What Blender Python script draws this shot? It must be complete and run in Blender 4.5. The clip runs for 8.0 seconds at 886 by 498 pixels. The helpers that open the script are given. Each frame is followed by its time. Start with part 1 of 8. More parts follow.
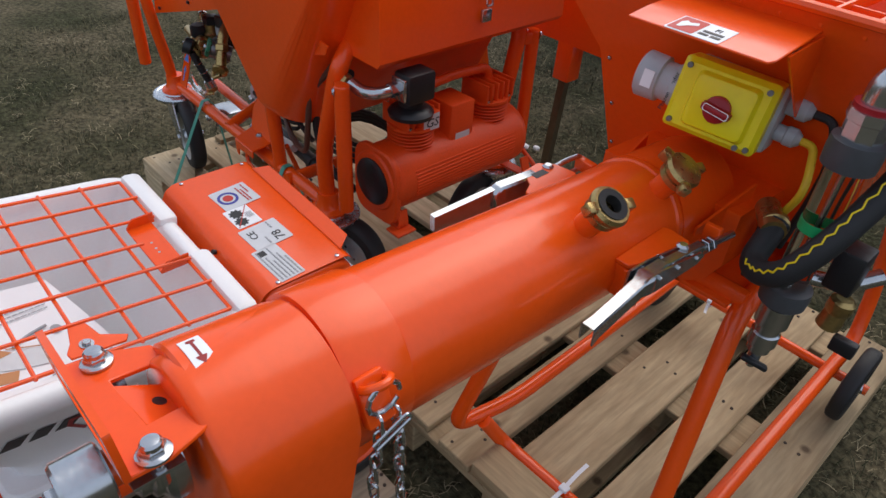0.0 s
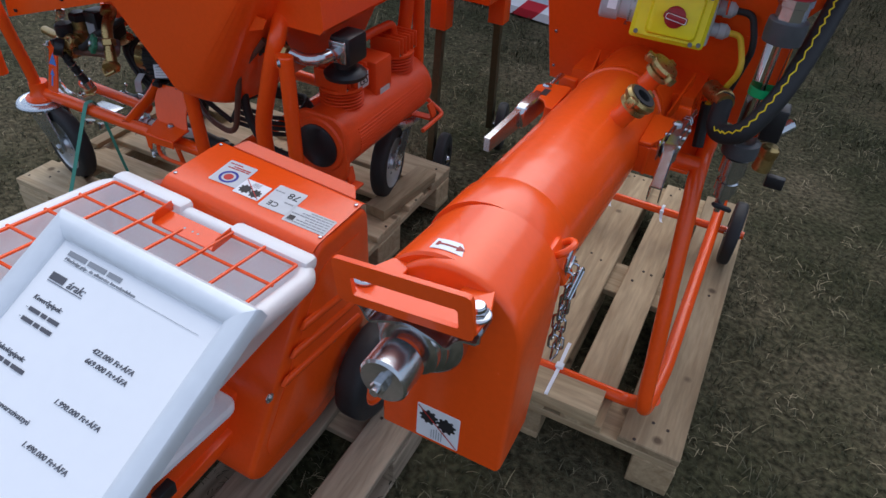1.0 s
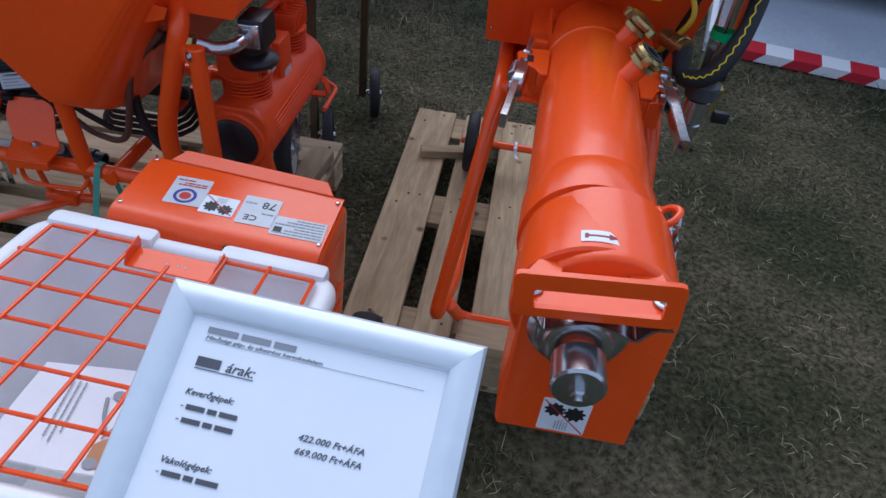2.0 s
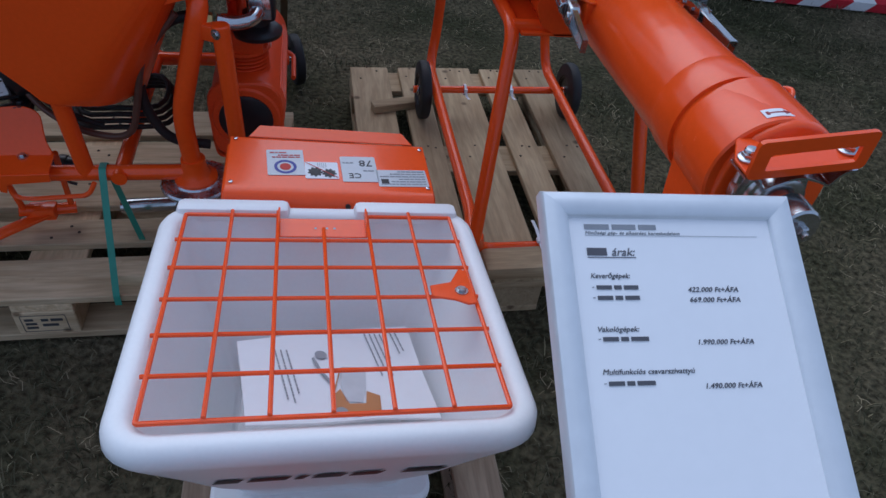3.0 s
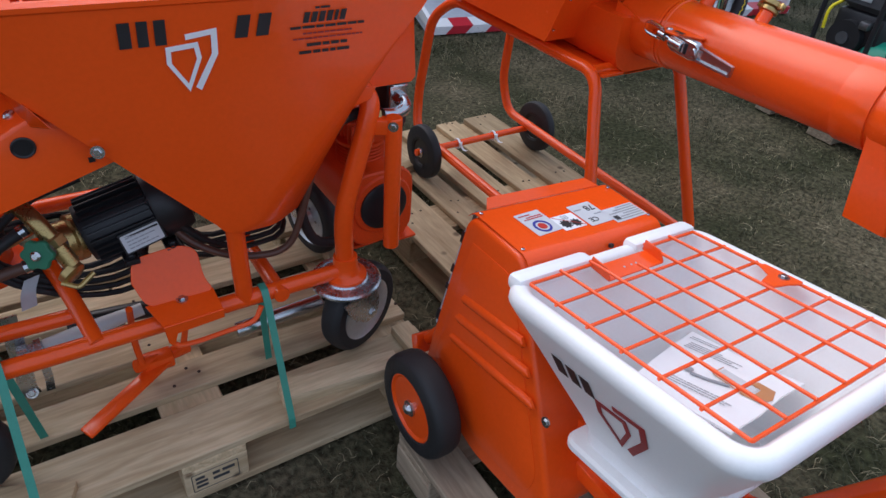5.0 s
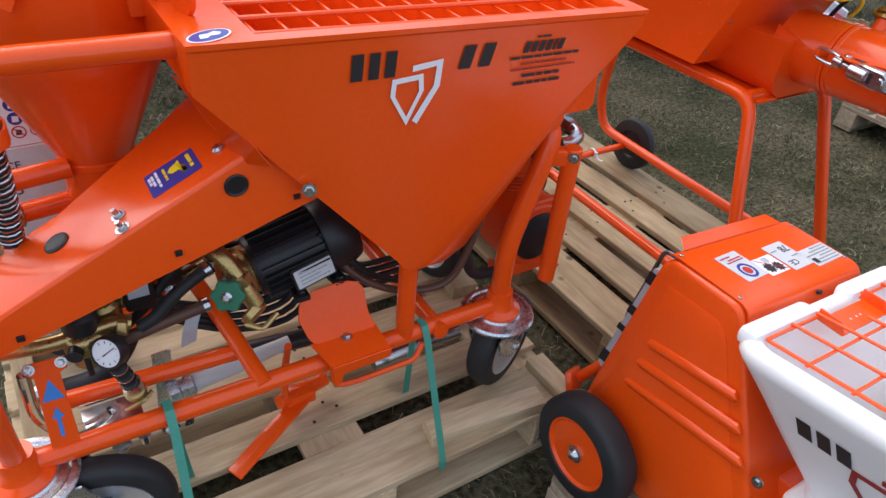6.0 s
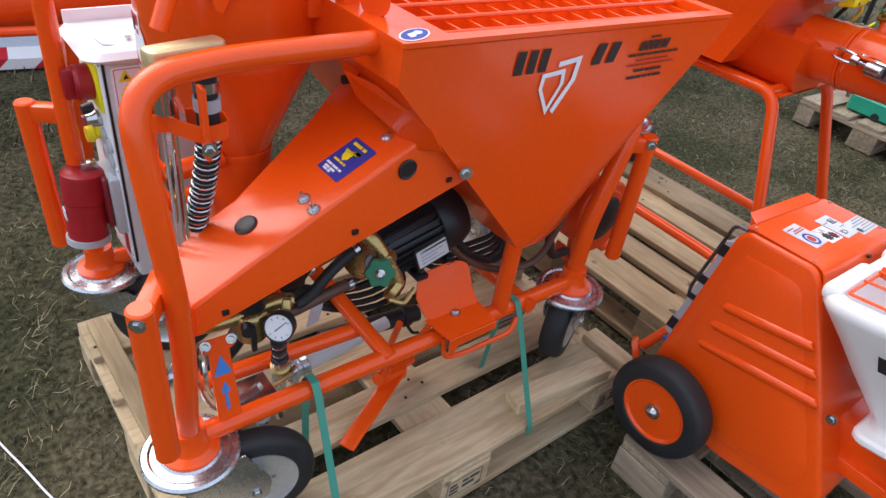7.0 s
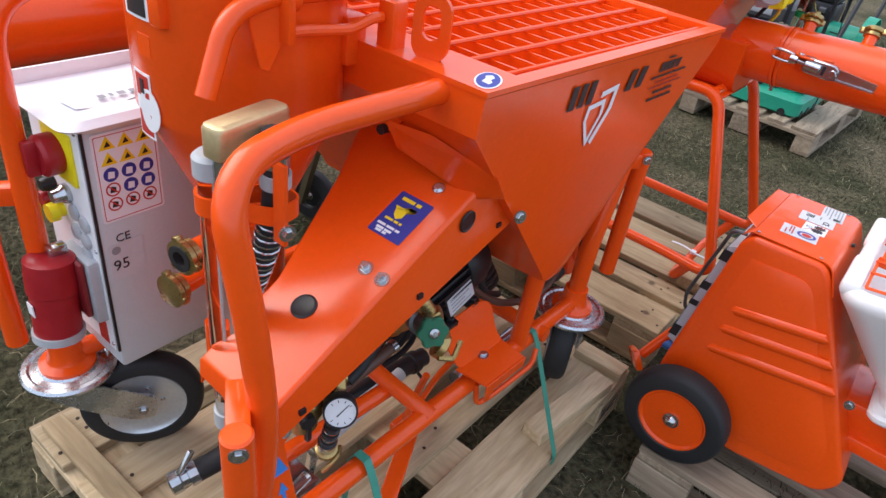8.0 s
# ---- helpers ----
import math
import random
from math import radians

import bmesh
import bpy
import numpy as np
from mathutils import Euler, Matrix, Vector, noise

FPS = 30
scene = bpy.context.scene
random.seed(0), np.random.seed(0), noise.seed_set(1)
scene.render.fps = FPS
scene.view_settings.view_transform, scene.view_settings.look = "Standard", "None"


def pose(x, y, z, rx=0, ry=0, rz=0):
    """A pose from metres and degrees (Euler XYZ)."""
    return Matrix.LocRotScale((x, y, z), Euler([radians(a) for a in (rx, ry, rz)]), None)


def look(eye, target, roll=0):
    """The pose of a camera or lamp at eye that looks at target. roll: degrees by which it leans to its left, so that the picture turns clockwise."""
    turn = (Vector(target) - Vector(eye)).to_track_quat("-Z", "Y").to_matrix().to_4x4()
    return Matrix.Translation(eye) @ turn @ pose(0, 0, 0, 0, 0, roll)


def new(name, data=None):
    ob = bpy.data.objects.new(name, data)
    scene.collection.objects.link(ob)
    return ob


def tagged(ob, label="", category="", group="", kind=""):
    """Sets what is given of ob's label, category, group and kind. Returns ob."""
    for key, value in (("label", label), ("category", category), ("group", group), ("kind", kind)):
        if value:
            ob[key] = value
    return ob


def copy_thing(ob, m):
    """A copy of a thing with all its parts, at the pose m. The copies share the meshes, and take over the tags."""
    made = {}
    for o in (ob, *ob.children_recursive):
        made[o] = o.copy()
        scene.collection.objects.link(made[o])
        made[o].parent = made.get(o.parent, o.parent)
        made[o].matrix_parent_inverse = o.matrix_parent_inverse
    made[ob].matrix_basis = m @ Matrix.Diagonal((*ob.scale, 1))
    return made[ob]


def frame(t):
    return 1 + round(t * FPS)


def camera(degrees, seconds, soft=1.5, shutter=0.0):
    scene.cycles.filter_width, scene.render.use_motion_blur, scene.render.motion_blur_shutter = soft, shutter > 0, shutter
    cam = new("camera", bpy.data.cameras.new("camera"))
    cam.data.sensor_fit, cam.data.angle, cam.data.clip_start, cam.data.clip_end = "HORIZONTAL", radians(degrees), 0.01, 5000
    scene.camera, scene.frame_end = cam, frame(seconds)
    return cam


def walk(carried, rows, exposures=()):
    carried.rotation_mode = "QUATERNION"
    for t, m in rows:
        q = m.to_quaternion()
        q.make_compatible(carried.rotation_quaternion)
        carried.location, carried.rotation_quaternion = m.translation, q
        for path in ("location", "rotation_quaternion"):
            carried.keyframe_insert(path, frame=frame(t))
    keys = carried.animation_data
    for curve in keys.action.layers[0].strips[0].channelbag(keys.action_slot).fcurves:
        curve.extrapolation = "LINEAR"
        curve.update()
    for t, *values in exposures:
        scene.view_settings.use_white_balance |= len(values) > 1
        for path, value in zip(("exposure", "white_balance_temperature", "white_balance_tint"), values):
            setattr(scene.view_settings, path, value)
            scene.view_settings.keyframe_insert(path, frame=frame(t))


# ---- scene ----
cam = camera(66.7, 8.0)
PATH = [
    (0, (0.053, -0.693, 1.433), (-1.068, 0.437, 0.222), 4.6),
    (0.5, (-0.032, -0.883, 1.44), (-0.925, 0.42, 0.214), 3.0),
    (1, (-0.134, -1.062, 1.452), (-0.785, 0.357, 0.201), 4.3),
    (1.2, (-0.19, -1.078, 1.438), (-0.739, 0.38, 0.185), 5.1),
    (2.3, (-0.61, -1.142, 1.434), (-0.578, 0.367, 0.121), 7.3),
    (2.5, (-0.71, -1.184, 1.436), (-0.591, 0.32, 0.123), 7.4),
    (3, (-0.938, -1.229, 1.425), (-0.579, 0.206, 0.079), 7.6),
    (3.5, (-1.159, -1.159, 1.386), (-0.596, 0.205, 0.036), 8.0),
    (4, (-1.338, -1.134, 1.396), (-0.517, 0.105, 0.058), 9.6),
    (4.5, (-1.602, -1.109, 1.421), (-0.638, 0.138, 0.19), 6.8),
    (5, (-1.784, -0.998, 1.409), (-0.827, 0.31, 0.237), 5.8),
    (5.2, (-1.837, -0.932, 1.402), (-0.887, 0.391, 0.240), 5.3),
    (6.3, (-2.141, -0.682, 1.392), (-1.167, 0.612, 0.219), 8.0),
    (6.5, (-2.241, -0.676, 1.393), (-1.221, 0.591, 0.229), 8.4),
    (7, (-2.383, -0.624, 1.389), (-1.27, 0.581, 0.245), 9.0),
    (7.5, (-2.441, -0.487, 1.383), (-1.186, 0.595, 0.262), 6.7),
    (8, (-2.521, -0.331, 1.372), (-1.135, 0.613, 0.281), 9.4),
]
EXPOSURES = [(0, 0.42, 6550, 10), (1, 0.37, 5950, 10), (2.5, 0.02, 5300, 10), (3.0, -0.20, 5300, 10), (3.5, -0.19, 5300, 10), (4, 0.09, 5500, 10), (4.5, 0.29, 5750, 10), (5, 0.60, 5950, 10), (5.5, 0.85, 6200, 10), (6.5, 1.18, 6450, 10), (8, 1.14, 6350, 10)]
walk(cam, [(t, look(eye, target, roll)) for t, eye, target, roll in PATH], EXPOSURES)

# ---- world and light ----
world = bpy.data.worlds.new("sky")
scene.world = world
world.use_nodes = True
wn = world.node_tree.nodes
wl = world.node_tree.links
sky = wn.new("ShaderNodeTexSky")
sky.sky_type = "NISHITA"
sky.sun_disc = False
sky.sun_elevation = radians(48)
sky.sun_rotation = radians(-16)
sky.air_density, sky.dust_density, sky.ozone_density = 1.0, 4.0, 1.0
soft_sky = wn.new("ShaderNodeMixRGB")
soft_sky.inputs[0].default_value = 0.6
soft_sky.inputs[2].default_value = (5.8, 6.4, 7.7, 1)
wl.new(sky.outputs[0], soft_sky.inputs[1])
wl.new(soft_sky.outputs[0], wn["Background"].inputs[0])
wn["Background"].inputs[1].default_value = 0.107
sun = new("sun", bpy.data.lights.new("sun", "SUN"))
sun.data.energy, sun.data.angle, sun.data.color = 1.05, radians(62), (1.0, 0.97, 0.92)
sun.matrix_basis = look((-1.6, 5.4, 7.0), (0, 0, 0))

# ---- materials ----


def material(name, color, rough=0.5, metal=0.0, vary=0.08, scale=8.0, bump=0.0, bump_scale=60.0, coat=0.0, spread=0.0, trans=0.0, sss=0.0, ior=1.45, wave=0.0):
    """A plain surface with large and small variation of colour and gloss. spread: difference from piece to piece."""
    m = bpy.data.materials.new(name)
    m.use_nodes = True
    n, l = m.node_tree.nodes, m.node_tree.links
    b = n["Principled BSDF"]
    b.inputs["Metallic"].default_value = metal
    b.inputs["Coat Weight"].default_value = coat
    b.inputs["Coat Roughness"].default_value = 0.12
    b.inputs["Transmission Weight"].default_value = trans
    b.inputs["IOR"].default_value = ior
    if sss:
        b.inputs["Subsurface Weight"].default_value = sss
        b.inputs["Subsurface Radius"].default_value = (0.03, 0.03, 0.03)
        b.inputs["Subsurface Scale"].default_value = 0.5
    tc = n.new("ShaderNodeTexCoord")
    a = n.new("ShaderNodeTexNoise")
    a.inputs["Scale"].default_value, a.inputs["Detail"].default_value = scale, 5
    l.new(tc.outputs["Object"], a.inputs["Vector"])
    c = n.new("ShaderNodeTexNoise")
    c.inputs["Scale"].default_value, c.inputs["Detail"].default_value = bump_scale, 6
    l.new(tc.outputs["Object"], c.inputs["Vector"])
    add = n.new("ShaderNodeMath")
    add.operation = "ADD"
    l.new(a.outputs[0], add.inputs[0])
    l.new(c.outputs[0], add.inputs[1])
    mr = n.new("ShaderNodeMapRange")
    mr.inputs["From Min"].default_value, mr.inputs["From Max"].default_value = 0.6, 1.4
    mr.inputs["To Min"].default_value, mr.inputs["To Max"].default_value = 1 - vary, 1 + vary
    l.new(add.outputs[0], mr.inputs["Value"])
    fac = mr.outputs[0]
    if spread:
        oi = n.new("ShaderNodeObjectInfo")
        ms = n.new("ShaderNodeMapRange")
        ms.inputs["To Min"].default_value, ms.inputs["To Max"].default_value = 1 - spread, 1 + spread
        l.new(oi.outputs["Random"], ms.inputs["Value"])
        mm = n.new("ShaderNodeMath")
        mm.operation = "MULTIPLY"
        l.new(fac, mm.inputs[0])
        l.new(ms.outputs[0], mm.inputs[1])
        fac = mm.outputs[0]
    vm = n.new("ShaderNodeVectorMath")
    vm.operation = "SCALE"
    vm.inputs[0].default_value = color
    l.new(fac, vm.inputs["Scale"])
    l.new(vm.outputs[0], b.inputs["Base Color"])
    rr = n.new("ShaderNodeMapRange")
    rr.inputs["From Min"].default_value, rr.inputs["From Max"].default_value = 0.6, 1.4
    rr.inputs["To Min"].default_value, rr.inputs["To Max"].default_value = max(0.02, rough * 0.8), min(1, rough * 1.2)
    l.new(add.outputs[0], rr.inputs["Value"])
    l.new(rr.outputs[0], b.inputs["Roughness"])
    if bump:
        bp = n.new("ShaderNodeBump")
        bp.inputs["Strength"].default_value, bp.inputs["Distance"].default_value = bump, 0.002
        l.new(c.outputs[0], bp.inputs["Height"])
        l.new(bp.outputs[0], b.inputs["Normal"])
        if wave:
            w = n.new("ShaderNodeTexNoise")
            w.inputs["Scale"].default_value, w.inputs["Detail"].default_value = 14.0, 2
            l.new(tc.outputs["Object"], w.inputs["Vector"])
            bw = n.new("ShaderNodeBump")
            bw.inputs["Strength"].default_value, bw.inputs["Distance"].default_value = wave, 0.01
            l.new(w.outputs[0], bw.inputs["Height"])
            l.new(bw.outputs[0], bp.inputs["Normal"])
            l.new(bw.outputs[0], b.inputs["Coat Normal"])
    return m


ORANGE = material("orange_paint", (0.87, 0.086, 0.005), 0.23, vary=0.05, scale=4, bump=0.03, bump_scale=110, coat=0.12, wave=0.13)
ORANGE_DULL = material("orange_cast_paint", (0.76, 0.07, 0.006), 0.45, vary=0.12, scale=9, bump=0.25, bump_scale=220)
WHITE_PE = material("white_polyethylene", (0.83, 0.83, 0.83), 0.42, vary=0.03, scale=6, bump=0.05, bump_scale=200, sss=0.25)
WHITE = material("white_sheet", (0.82, 0.83, 0.85), 0.5, vary=0.02, scale=12)
GREY = material("grey_paint", (0.55, 0.57, 0.58), 0.45, vary=0.05, scale=8, bump=0.05, bump_scale=180)
STEEL = material("zinc_steel", (0.50, 0.515, 0.53), 0.2, metal=0.95, vary=0.12, scale=14, bump=0.08, bump_scale=120)
ZINC = material("galvanised_sheet", (0.53, 0.565, 0.60), 0.27, metal=0.95, vary=0.14, scale=16, bump=0.08, bump_scale=120)
RIM_ZINC = material("zinc_rim", (0.60, 0.635, 0.67), 0.33, metal=0.72, vary=0.12, scale=16, bump=0.06, bump_scale=120)
DARK_STEEL = material("dark_steel", (0.16, 0.16, 0.165), 0.4, metal=0.8, vary=0.2, scale=20, bump=0.1, bump_scale=150)
BRASS = material("brass", (0.42, 0.30, 0.12), 0.30, metal=0.9, vary=0.2, scale=25, bump=0.15, bump_scale=200)
PALE_BRASS = material("dull_pale_brass", (0.60, 0.49, 0.27), 0.42, metal=0.75, vary=0.1, scale=25, bump=0.15, bump_scale=200)
RUBBER = material("black_rubber", (0.018, 0.018, 0.019), 0.62, vary=0.25, scale=18, bump=0.15, bump_scale=160)
BLACK = material("black_plastic", (0.015, 0.015, 0.017), 0.4, vary=0.2, scale=18, bump=0.08, bump_scale=200)
DARK_GREY = material("dark_grey_plastic", (0.06, 0.063, 0.068), 0.45, vary=0.15, scale=18)
LIGHT_GREY = material("light_grey_plastic", (0.42, 0.44, 0.46), 0.45, vary=0.08, scale=18)
RED = material("red_plastic", (0.33, 0.010, 0.016), 0.38, vary=0.1, scale=15, bump=0.05)
DARK_RED = material("dark_red_plastic", (0.20, 0.014, 0.018), 0.42, vary=0.1, scale=15, bump=0.05)
YELLOW = material("yellow_plastic", (0.85, 0.72, 0.01), 0.38, vary=0.05, scale=15, bump=0.04)
GREEN = material("green_plastic", (0.02, 0.14, 0.07), 0.5, vary=0.1, scale=15)
STRAP = material("green_strapping", (0.06, 0.29, 0.21), 0.42, vary=0.1, scale=30, bump=0.2, bump_scale=300)
TEAL = material("teal_paint", (0.02, 0.30, 0.19), 0.4, vary=0.12, scale=6)
BLUE = material("blue_film", (0.03, 0.04, 0.28), 0.4, vary=0.05, scale=20)
SKY_BLUE = material("light_blue_film", (0.05, 0.22, 0.62), 0.4, vary=0.05, scale=20)
INK = material("black_ink", (0.02, 0.02, 0.022), 0.5, vary=0.1, scale=40)
DARK_RED_INK = material("dark_red_ink", (0.30, 0.02, 0.02), 0.5, vary=0.1, scale=40)
RED_INK = material("red_ink", (0.50, 0.03, 0.02), 0.5, vary=0.05, scale=40)
GREY_INK = material("grey_ink", (0.30, 0.31, 0.33), 0.5, vary=0.05, scale=40)
PALE_FILM = material("pale_label_film", (0.58, 0.60, 0.62), 0.35, vary=0.05, scale=30)
YELLOW_INK = material("yellow_ink", (0.85, 0.62, 0.01), 0.45, vary=0.05, scale=40)
SILVER = material("silver_aluminium", (0.74, 0.77, 0.80), 0.42, metal=0.35, vary=0.05, scale=10)
BROWN_STEEL = material("brown_painted_steel", (0.06, 0.045, 0.04), 0.6, metal=0.3, vary=0.2, scale=12)
BROWN_HOSE = material("brown_hose", (0.10, 0.045, 0.03), 0.45, vary=0.15, scale=25)


def glass_material(name, color, rough=0.03):
    m = bpy.data.materials.new(name)
    m.use_nodes = True
    b = m.node_tree.nodes["Principled BSDF"]
    b.inputs["Base Color"].default_value = (*color, 1)
    b.inputs["Roughness"].default_value = rough
    b.inputs["Transmission Weight"].default_value = 1.0
    b.inputs["IOR"].default_value = 1.3
    return m


CLEAR = glass_material("clear_plastic", (0.95, 0.93, 0.86))
CLEAR_FILM = glass_material("clear_hose", (0.9, 0.92, 0.93), 0.1)


def wood_material(name, color, dark, axis):
    """Sawn pine with grain along one axis, knots and grey weathering."""
    m = bpy.data.materials.new(name)
    m.use_nodes = True
    n, l = m.node_tree.nodes, m.node_tree.links
    b = n["Principled BSDF"]
    tc = n.new("ShaderNodeTexCoord")
    oi = n.new("ShaderNodeObjectInfo")
    off = n.new("ShaderNodeVectorMath")
    off.operation = "SCALE"
    off.inputs[0].default_value = (17.0, 23.0, 11.0)
    l.new(oi.outputs["Random"], off.inputs["Scale"])
    sm = n.new("ShaderNodeVectorMath")
    sm.operation = "ADD"
    l.new(tc.outputs["Object"], sm.inputs[0])
    l.new(off.outputs[0], sm.inputs[1])
    mp = n.new("ShaderNodeMapping")
    stretch = [9.0, 9.0, 9.0]
    stretch[axis] = 0.9
    mp.inputs["Scale"].default_value = stretch
    l.new(sm.outputs[0], mp.inputs["Vector"])
    grain = n.new("ShaderNodeTexNoise")
    grain.inputs["Scale"].default_value, grain.inputs["Detail"].default_value, grain.inputs["Distortion"].default_value = 3.0, 6, 1.4
    l.new(mp.outputs[0], grain.inputs["Vector"])
    fine = n.new("ShaderNodeTexNoise")
    fine.inputs["Scale"].default_value, fine.inputs["Detail"].default_value = 16.0, 6
    l.new(mp.outputs[0], fine.inputs["Vector"])
    stain = n.new("ShaderNodeTexNoise")
    stain.inputs["Scale"].default_value, stain.inputs["Detail"].default_value = 4.0, 5
    l.new(sm.outputs[0], stain.inputs["Vector"])
    knot = n.new("ShaderNodeTexVoronoi")
    knot.inputs["Scale"].default_value = 7.0
    l.new(sm.outputs[0], knot.inputs["Vector"])
    kr = n.new("ShaderNodeValToRGB")
    kr.color_ramp.elements[0].position, kr.color_ramp.elements[0].color = 0.05, (0.25, 0.2, 0.16, 1)
    kr.color_ramp.elements[1].position, kr.color_ramp.elements[1].color = 0.11, (1, 1, 1, 1)
    l.new(knot.outputs["Distance"], kr.inputs[0])
    ramp = n.new("ShaderNodeValToRGB")
    ramp.color_ramp.elements[0].position, ramp.color_ramp.elements[0].color = 0.32, (*dark, 1)
    ramp.color_ramp.elements[1].position, ramp.color_ramp.elements[1].color = 0.62, (*color, 1)
    l.new(grain.outputs[0], ramp.inputs[0])
    grey = n.new("ShaderNodeMixRGB")
    grey.blend_type = "MULTIPLY"
    sr = n.new("ShaderNodeMapRange")
    sr.inputs["From Min"].default_value, sr.inputs["From Max"].default_value = 0.35, 0.75
    sr.inputs["To Min"].default_value, sr.inputs["To Max"].default_value = 0.0, 0.6
    l.new(stain.outputs[0], sr.inputs["Value"])
    l.new(sr.outputs[0], grey.inputs[0])
    l.new(ramp.outputs[0], grey.inputs[1])
    grey.inputs[2].default_value = (0.62, 0.58, 0.52, 1)
    kn = n.new("ShaderNodeMixRGB")
    kn.blend_type = "MULTIPLY"
    kn.inputs[0].default_value = 0.9
    l.new(grey.outputs[0], kn.inputs[1])
    l.new(kr.outputs[0], kn.inputs[2])
    ms = n.new("ShaderNodeMapRange")
    ms.inputs["To Min"].default_value, ms.inputs["To Max"].default_value = 0.78, 1.16
    l.new(oi.outputs["Random"], ms.inputs["Value"])
    fr = n.new("ShaderNodeMapRange")
    fr.inputs["From Min"].default_value, fr.inputs["From Max"].default_value = 0.3, 0.7
    fr.inputs["To Min"].default_value, fr.inputs["To Max"].default_value = 0.85, 1.09
    l.new(fine.outputs[0], fr.inputs["Value"])
    mul = n.new("ShaderNodeMath")
    mul.operation = "MULTIPLY"
    l.new(ms.outputs[0], mul.inputs[0])
    l.new(fr.outputs[0], mul.inputs[1])
    vm = n.new("ShaderNodeVectorMath")
    vm.operation = "SCALE"
    l.new(kn.outputs[0], vm.inputs[0])
    l.new(mul.outputs[0], vm.inputs["Scale"])
    l.new(vm.outputs[0], b.inputs["Base Color"])
    b.inputs["Roughness"].default_value = 0.75
    bp = n.new("ShaderNodeBump")
    bp.inputs["Strength"].default_value, bp.inputs["Distance"].default_value = 0.35, 0.002
    l.new(fine.outputs[0], bp.inputs["Height"])
    l.new(bp.outputs[0], b.inputs["Normal"])
    return m


WOOD_X = wood_material("sawn_pine_x", (0.49, 0.365, 0.21), (0.35, 0.245, 0.13), 0)
WOOD_Y = wood_material("sawn_pine_y", (0.49, 0.365, 0.21), (0.35, 0.245, 0.13), 1)
WOOD_PALE_X = wood_material("fresh_pine_x", (0.67, 0.52, 0.325), (0.51, 0.37, 0.21), 0)
WOOD_PALE_Y = wood_material("fresh_pine_y", (0.67, 0.52, 0.325), (0.51, 0.37, 0.21), 1)
WOOD_GREY_Y = wood_material("weathered_pine_y", (0.42, 0.335, 0.235), (0.26, 0.195, 0.13), 1)
WOOD_GREY_X = wood_material("weathered_pine_x", (0.42, 0.335, 0.235), (0.26, 0.195, 0.13), 0)

# ---- builders ----


def part(name, bm, mat, parent=None, label="", crease=35):
    """One mesh object from a bmesh in world places, under a thing or part if one is given."""
    bmesh.ops.remove_doubles(bm, verts=bm.verts, dist=1e-6)
    bmesh.ops.recalc_face_normals(bm, faces=bm.faces)
    me = bpy.data.meshes.new(name)
    bm.to_mesh(me)
    bm.free()
    for p in me.polygons:
        p.use_smooth = True
    me.set_sharp_from_angle(angle=radians(crease))
    me.materials.append(mat)
    ob = new(name, me)
    if parent:
        base = parent.matrix_basis.copy()
        if parent.parent:
            base = parent.parent.matrix_basis @ parent.matrix_parent_inverse @ base
        ob.parent = parent
        ob.matrix_parent_inverse = base.inverted()
    if label:
        ob["label"] = label
    return ob


def thing(name, place, label, category, group="", kind=""):
    ob = new(name)
    ob.empty_display_size = 0.05
    ob.matrix_basis = Matrix.Translation(place)
    return tagged(ob, label, category, group, kind)


def bev(bm, w=0.003, seg=2, angle=30):
    es = [e for e in bm.edges if len(e.link_faces) == 2 and e.calc_face_angle(0) > radians(angle)]
    if es and w:
        bmesh.ops.bevel(bm, geom=es, offset=w, segments=seg, affect="EDGES", profile=0.5, clamp_overlap=True)
    return bm


def join(*bms):
    out = bmesh.new()
    for b in bms:
        me = bpy.data.meshes.new("tmp")
        b.to_mesh(me)
        b.free()
        out.from_mesh(me)
        bpy.data.meshes.remove(me)
    return out


def moved(bm, m):
    bm.transform(m)
    return bm


def box(lo, hi, w=0.003, m=None):
    bm = bmesh.new()
    bmesh.ops.create_cube(bm, size=1)
    for v in bm.verts:
        v.co = Vector([lo[i] + (hi[i] - lo[i]) * (v.co[i] + 0.5) for i in range(3)])
    bev(bm, w)
    if m is not None:
        bm.transform(m)
    return bm


def loft(rings, cap0=True, cap1=True, closed=False):
    bm = bmesh.new()
    vs = [[bm.verts.new(p) for p in r] for r in rings]
    n = len(vs[0])
    pairs = list(zip(vs, vs[1:])) + ([(vs[-1], vs[0])] if closed else [])
    for a, b in pairs:
        for i in range(n):
            bm.faces.new((a[i], a[(i + 1) % n], b[(i + 1) % n], b[i]))
    if not closed:
        if cap0:
            bm.faces.new(vs[0][::-1])
        if cap1:
            bm.faces.new(vs[-1])
    return bm


def aim(p0, p1):
    """The pose at p0 whose z axis points to p1."""
    d = Vector(p1) - Vector(p0)
    return Matrix.Translation(p0) @ d.to_track_quat("Z", "Y").to_matrix().to_4x4()


def lathe(profile, p0, p1, seg=28):
    """Turns (radius, height) pairs round the axis from p0 towards p1."""
    m = aim(p0, p1)
    rings = [[m @ Vector((r * math.cos(2 * math.pi * i / seg), r * math.sin(2 * math.pi * i / seg), h)) for i in range(seg)] for r, h in profile]
    return loft(rings)


def ring_lathe(profile, p0, p1, seg=28):
    """Like lathe, but the profile closes on itself: a ring with an open middle."""
    m = aim(p0, p1)
    rings = [[m @ Vector((r * math.cos(2 * math.pi * i / seg), r * math.sin(2 * math.pi * i / seg), h)) for i in range(seg)] for r, h in profile]
    return loft(rings, closed=True)


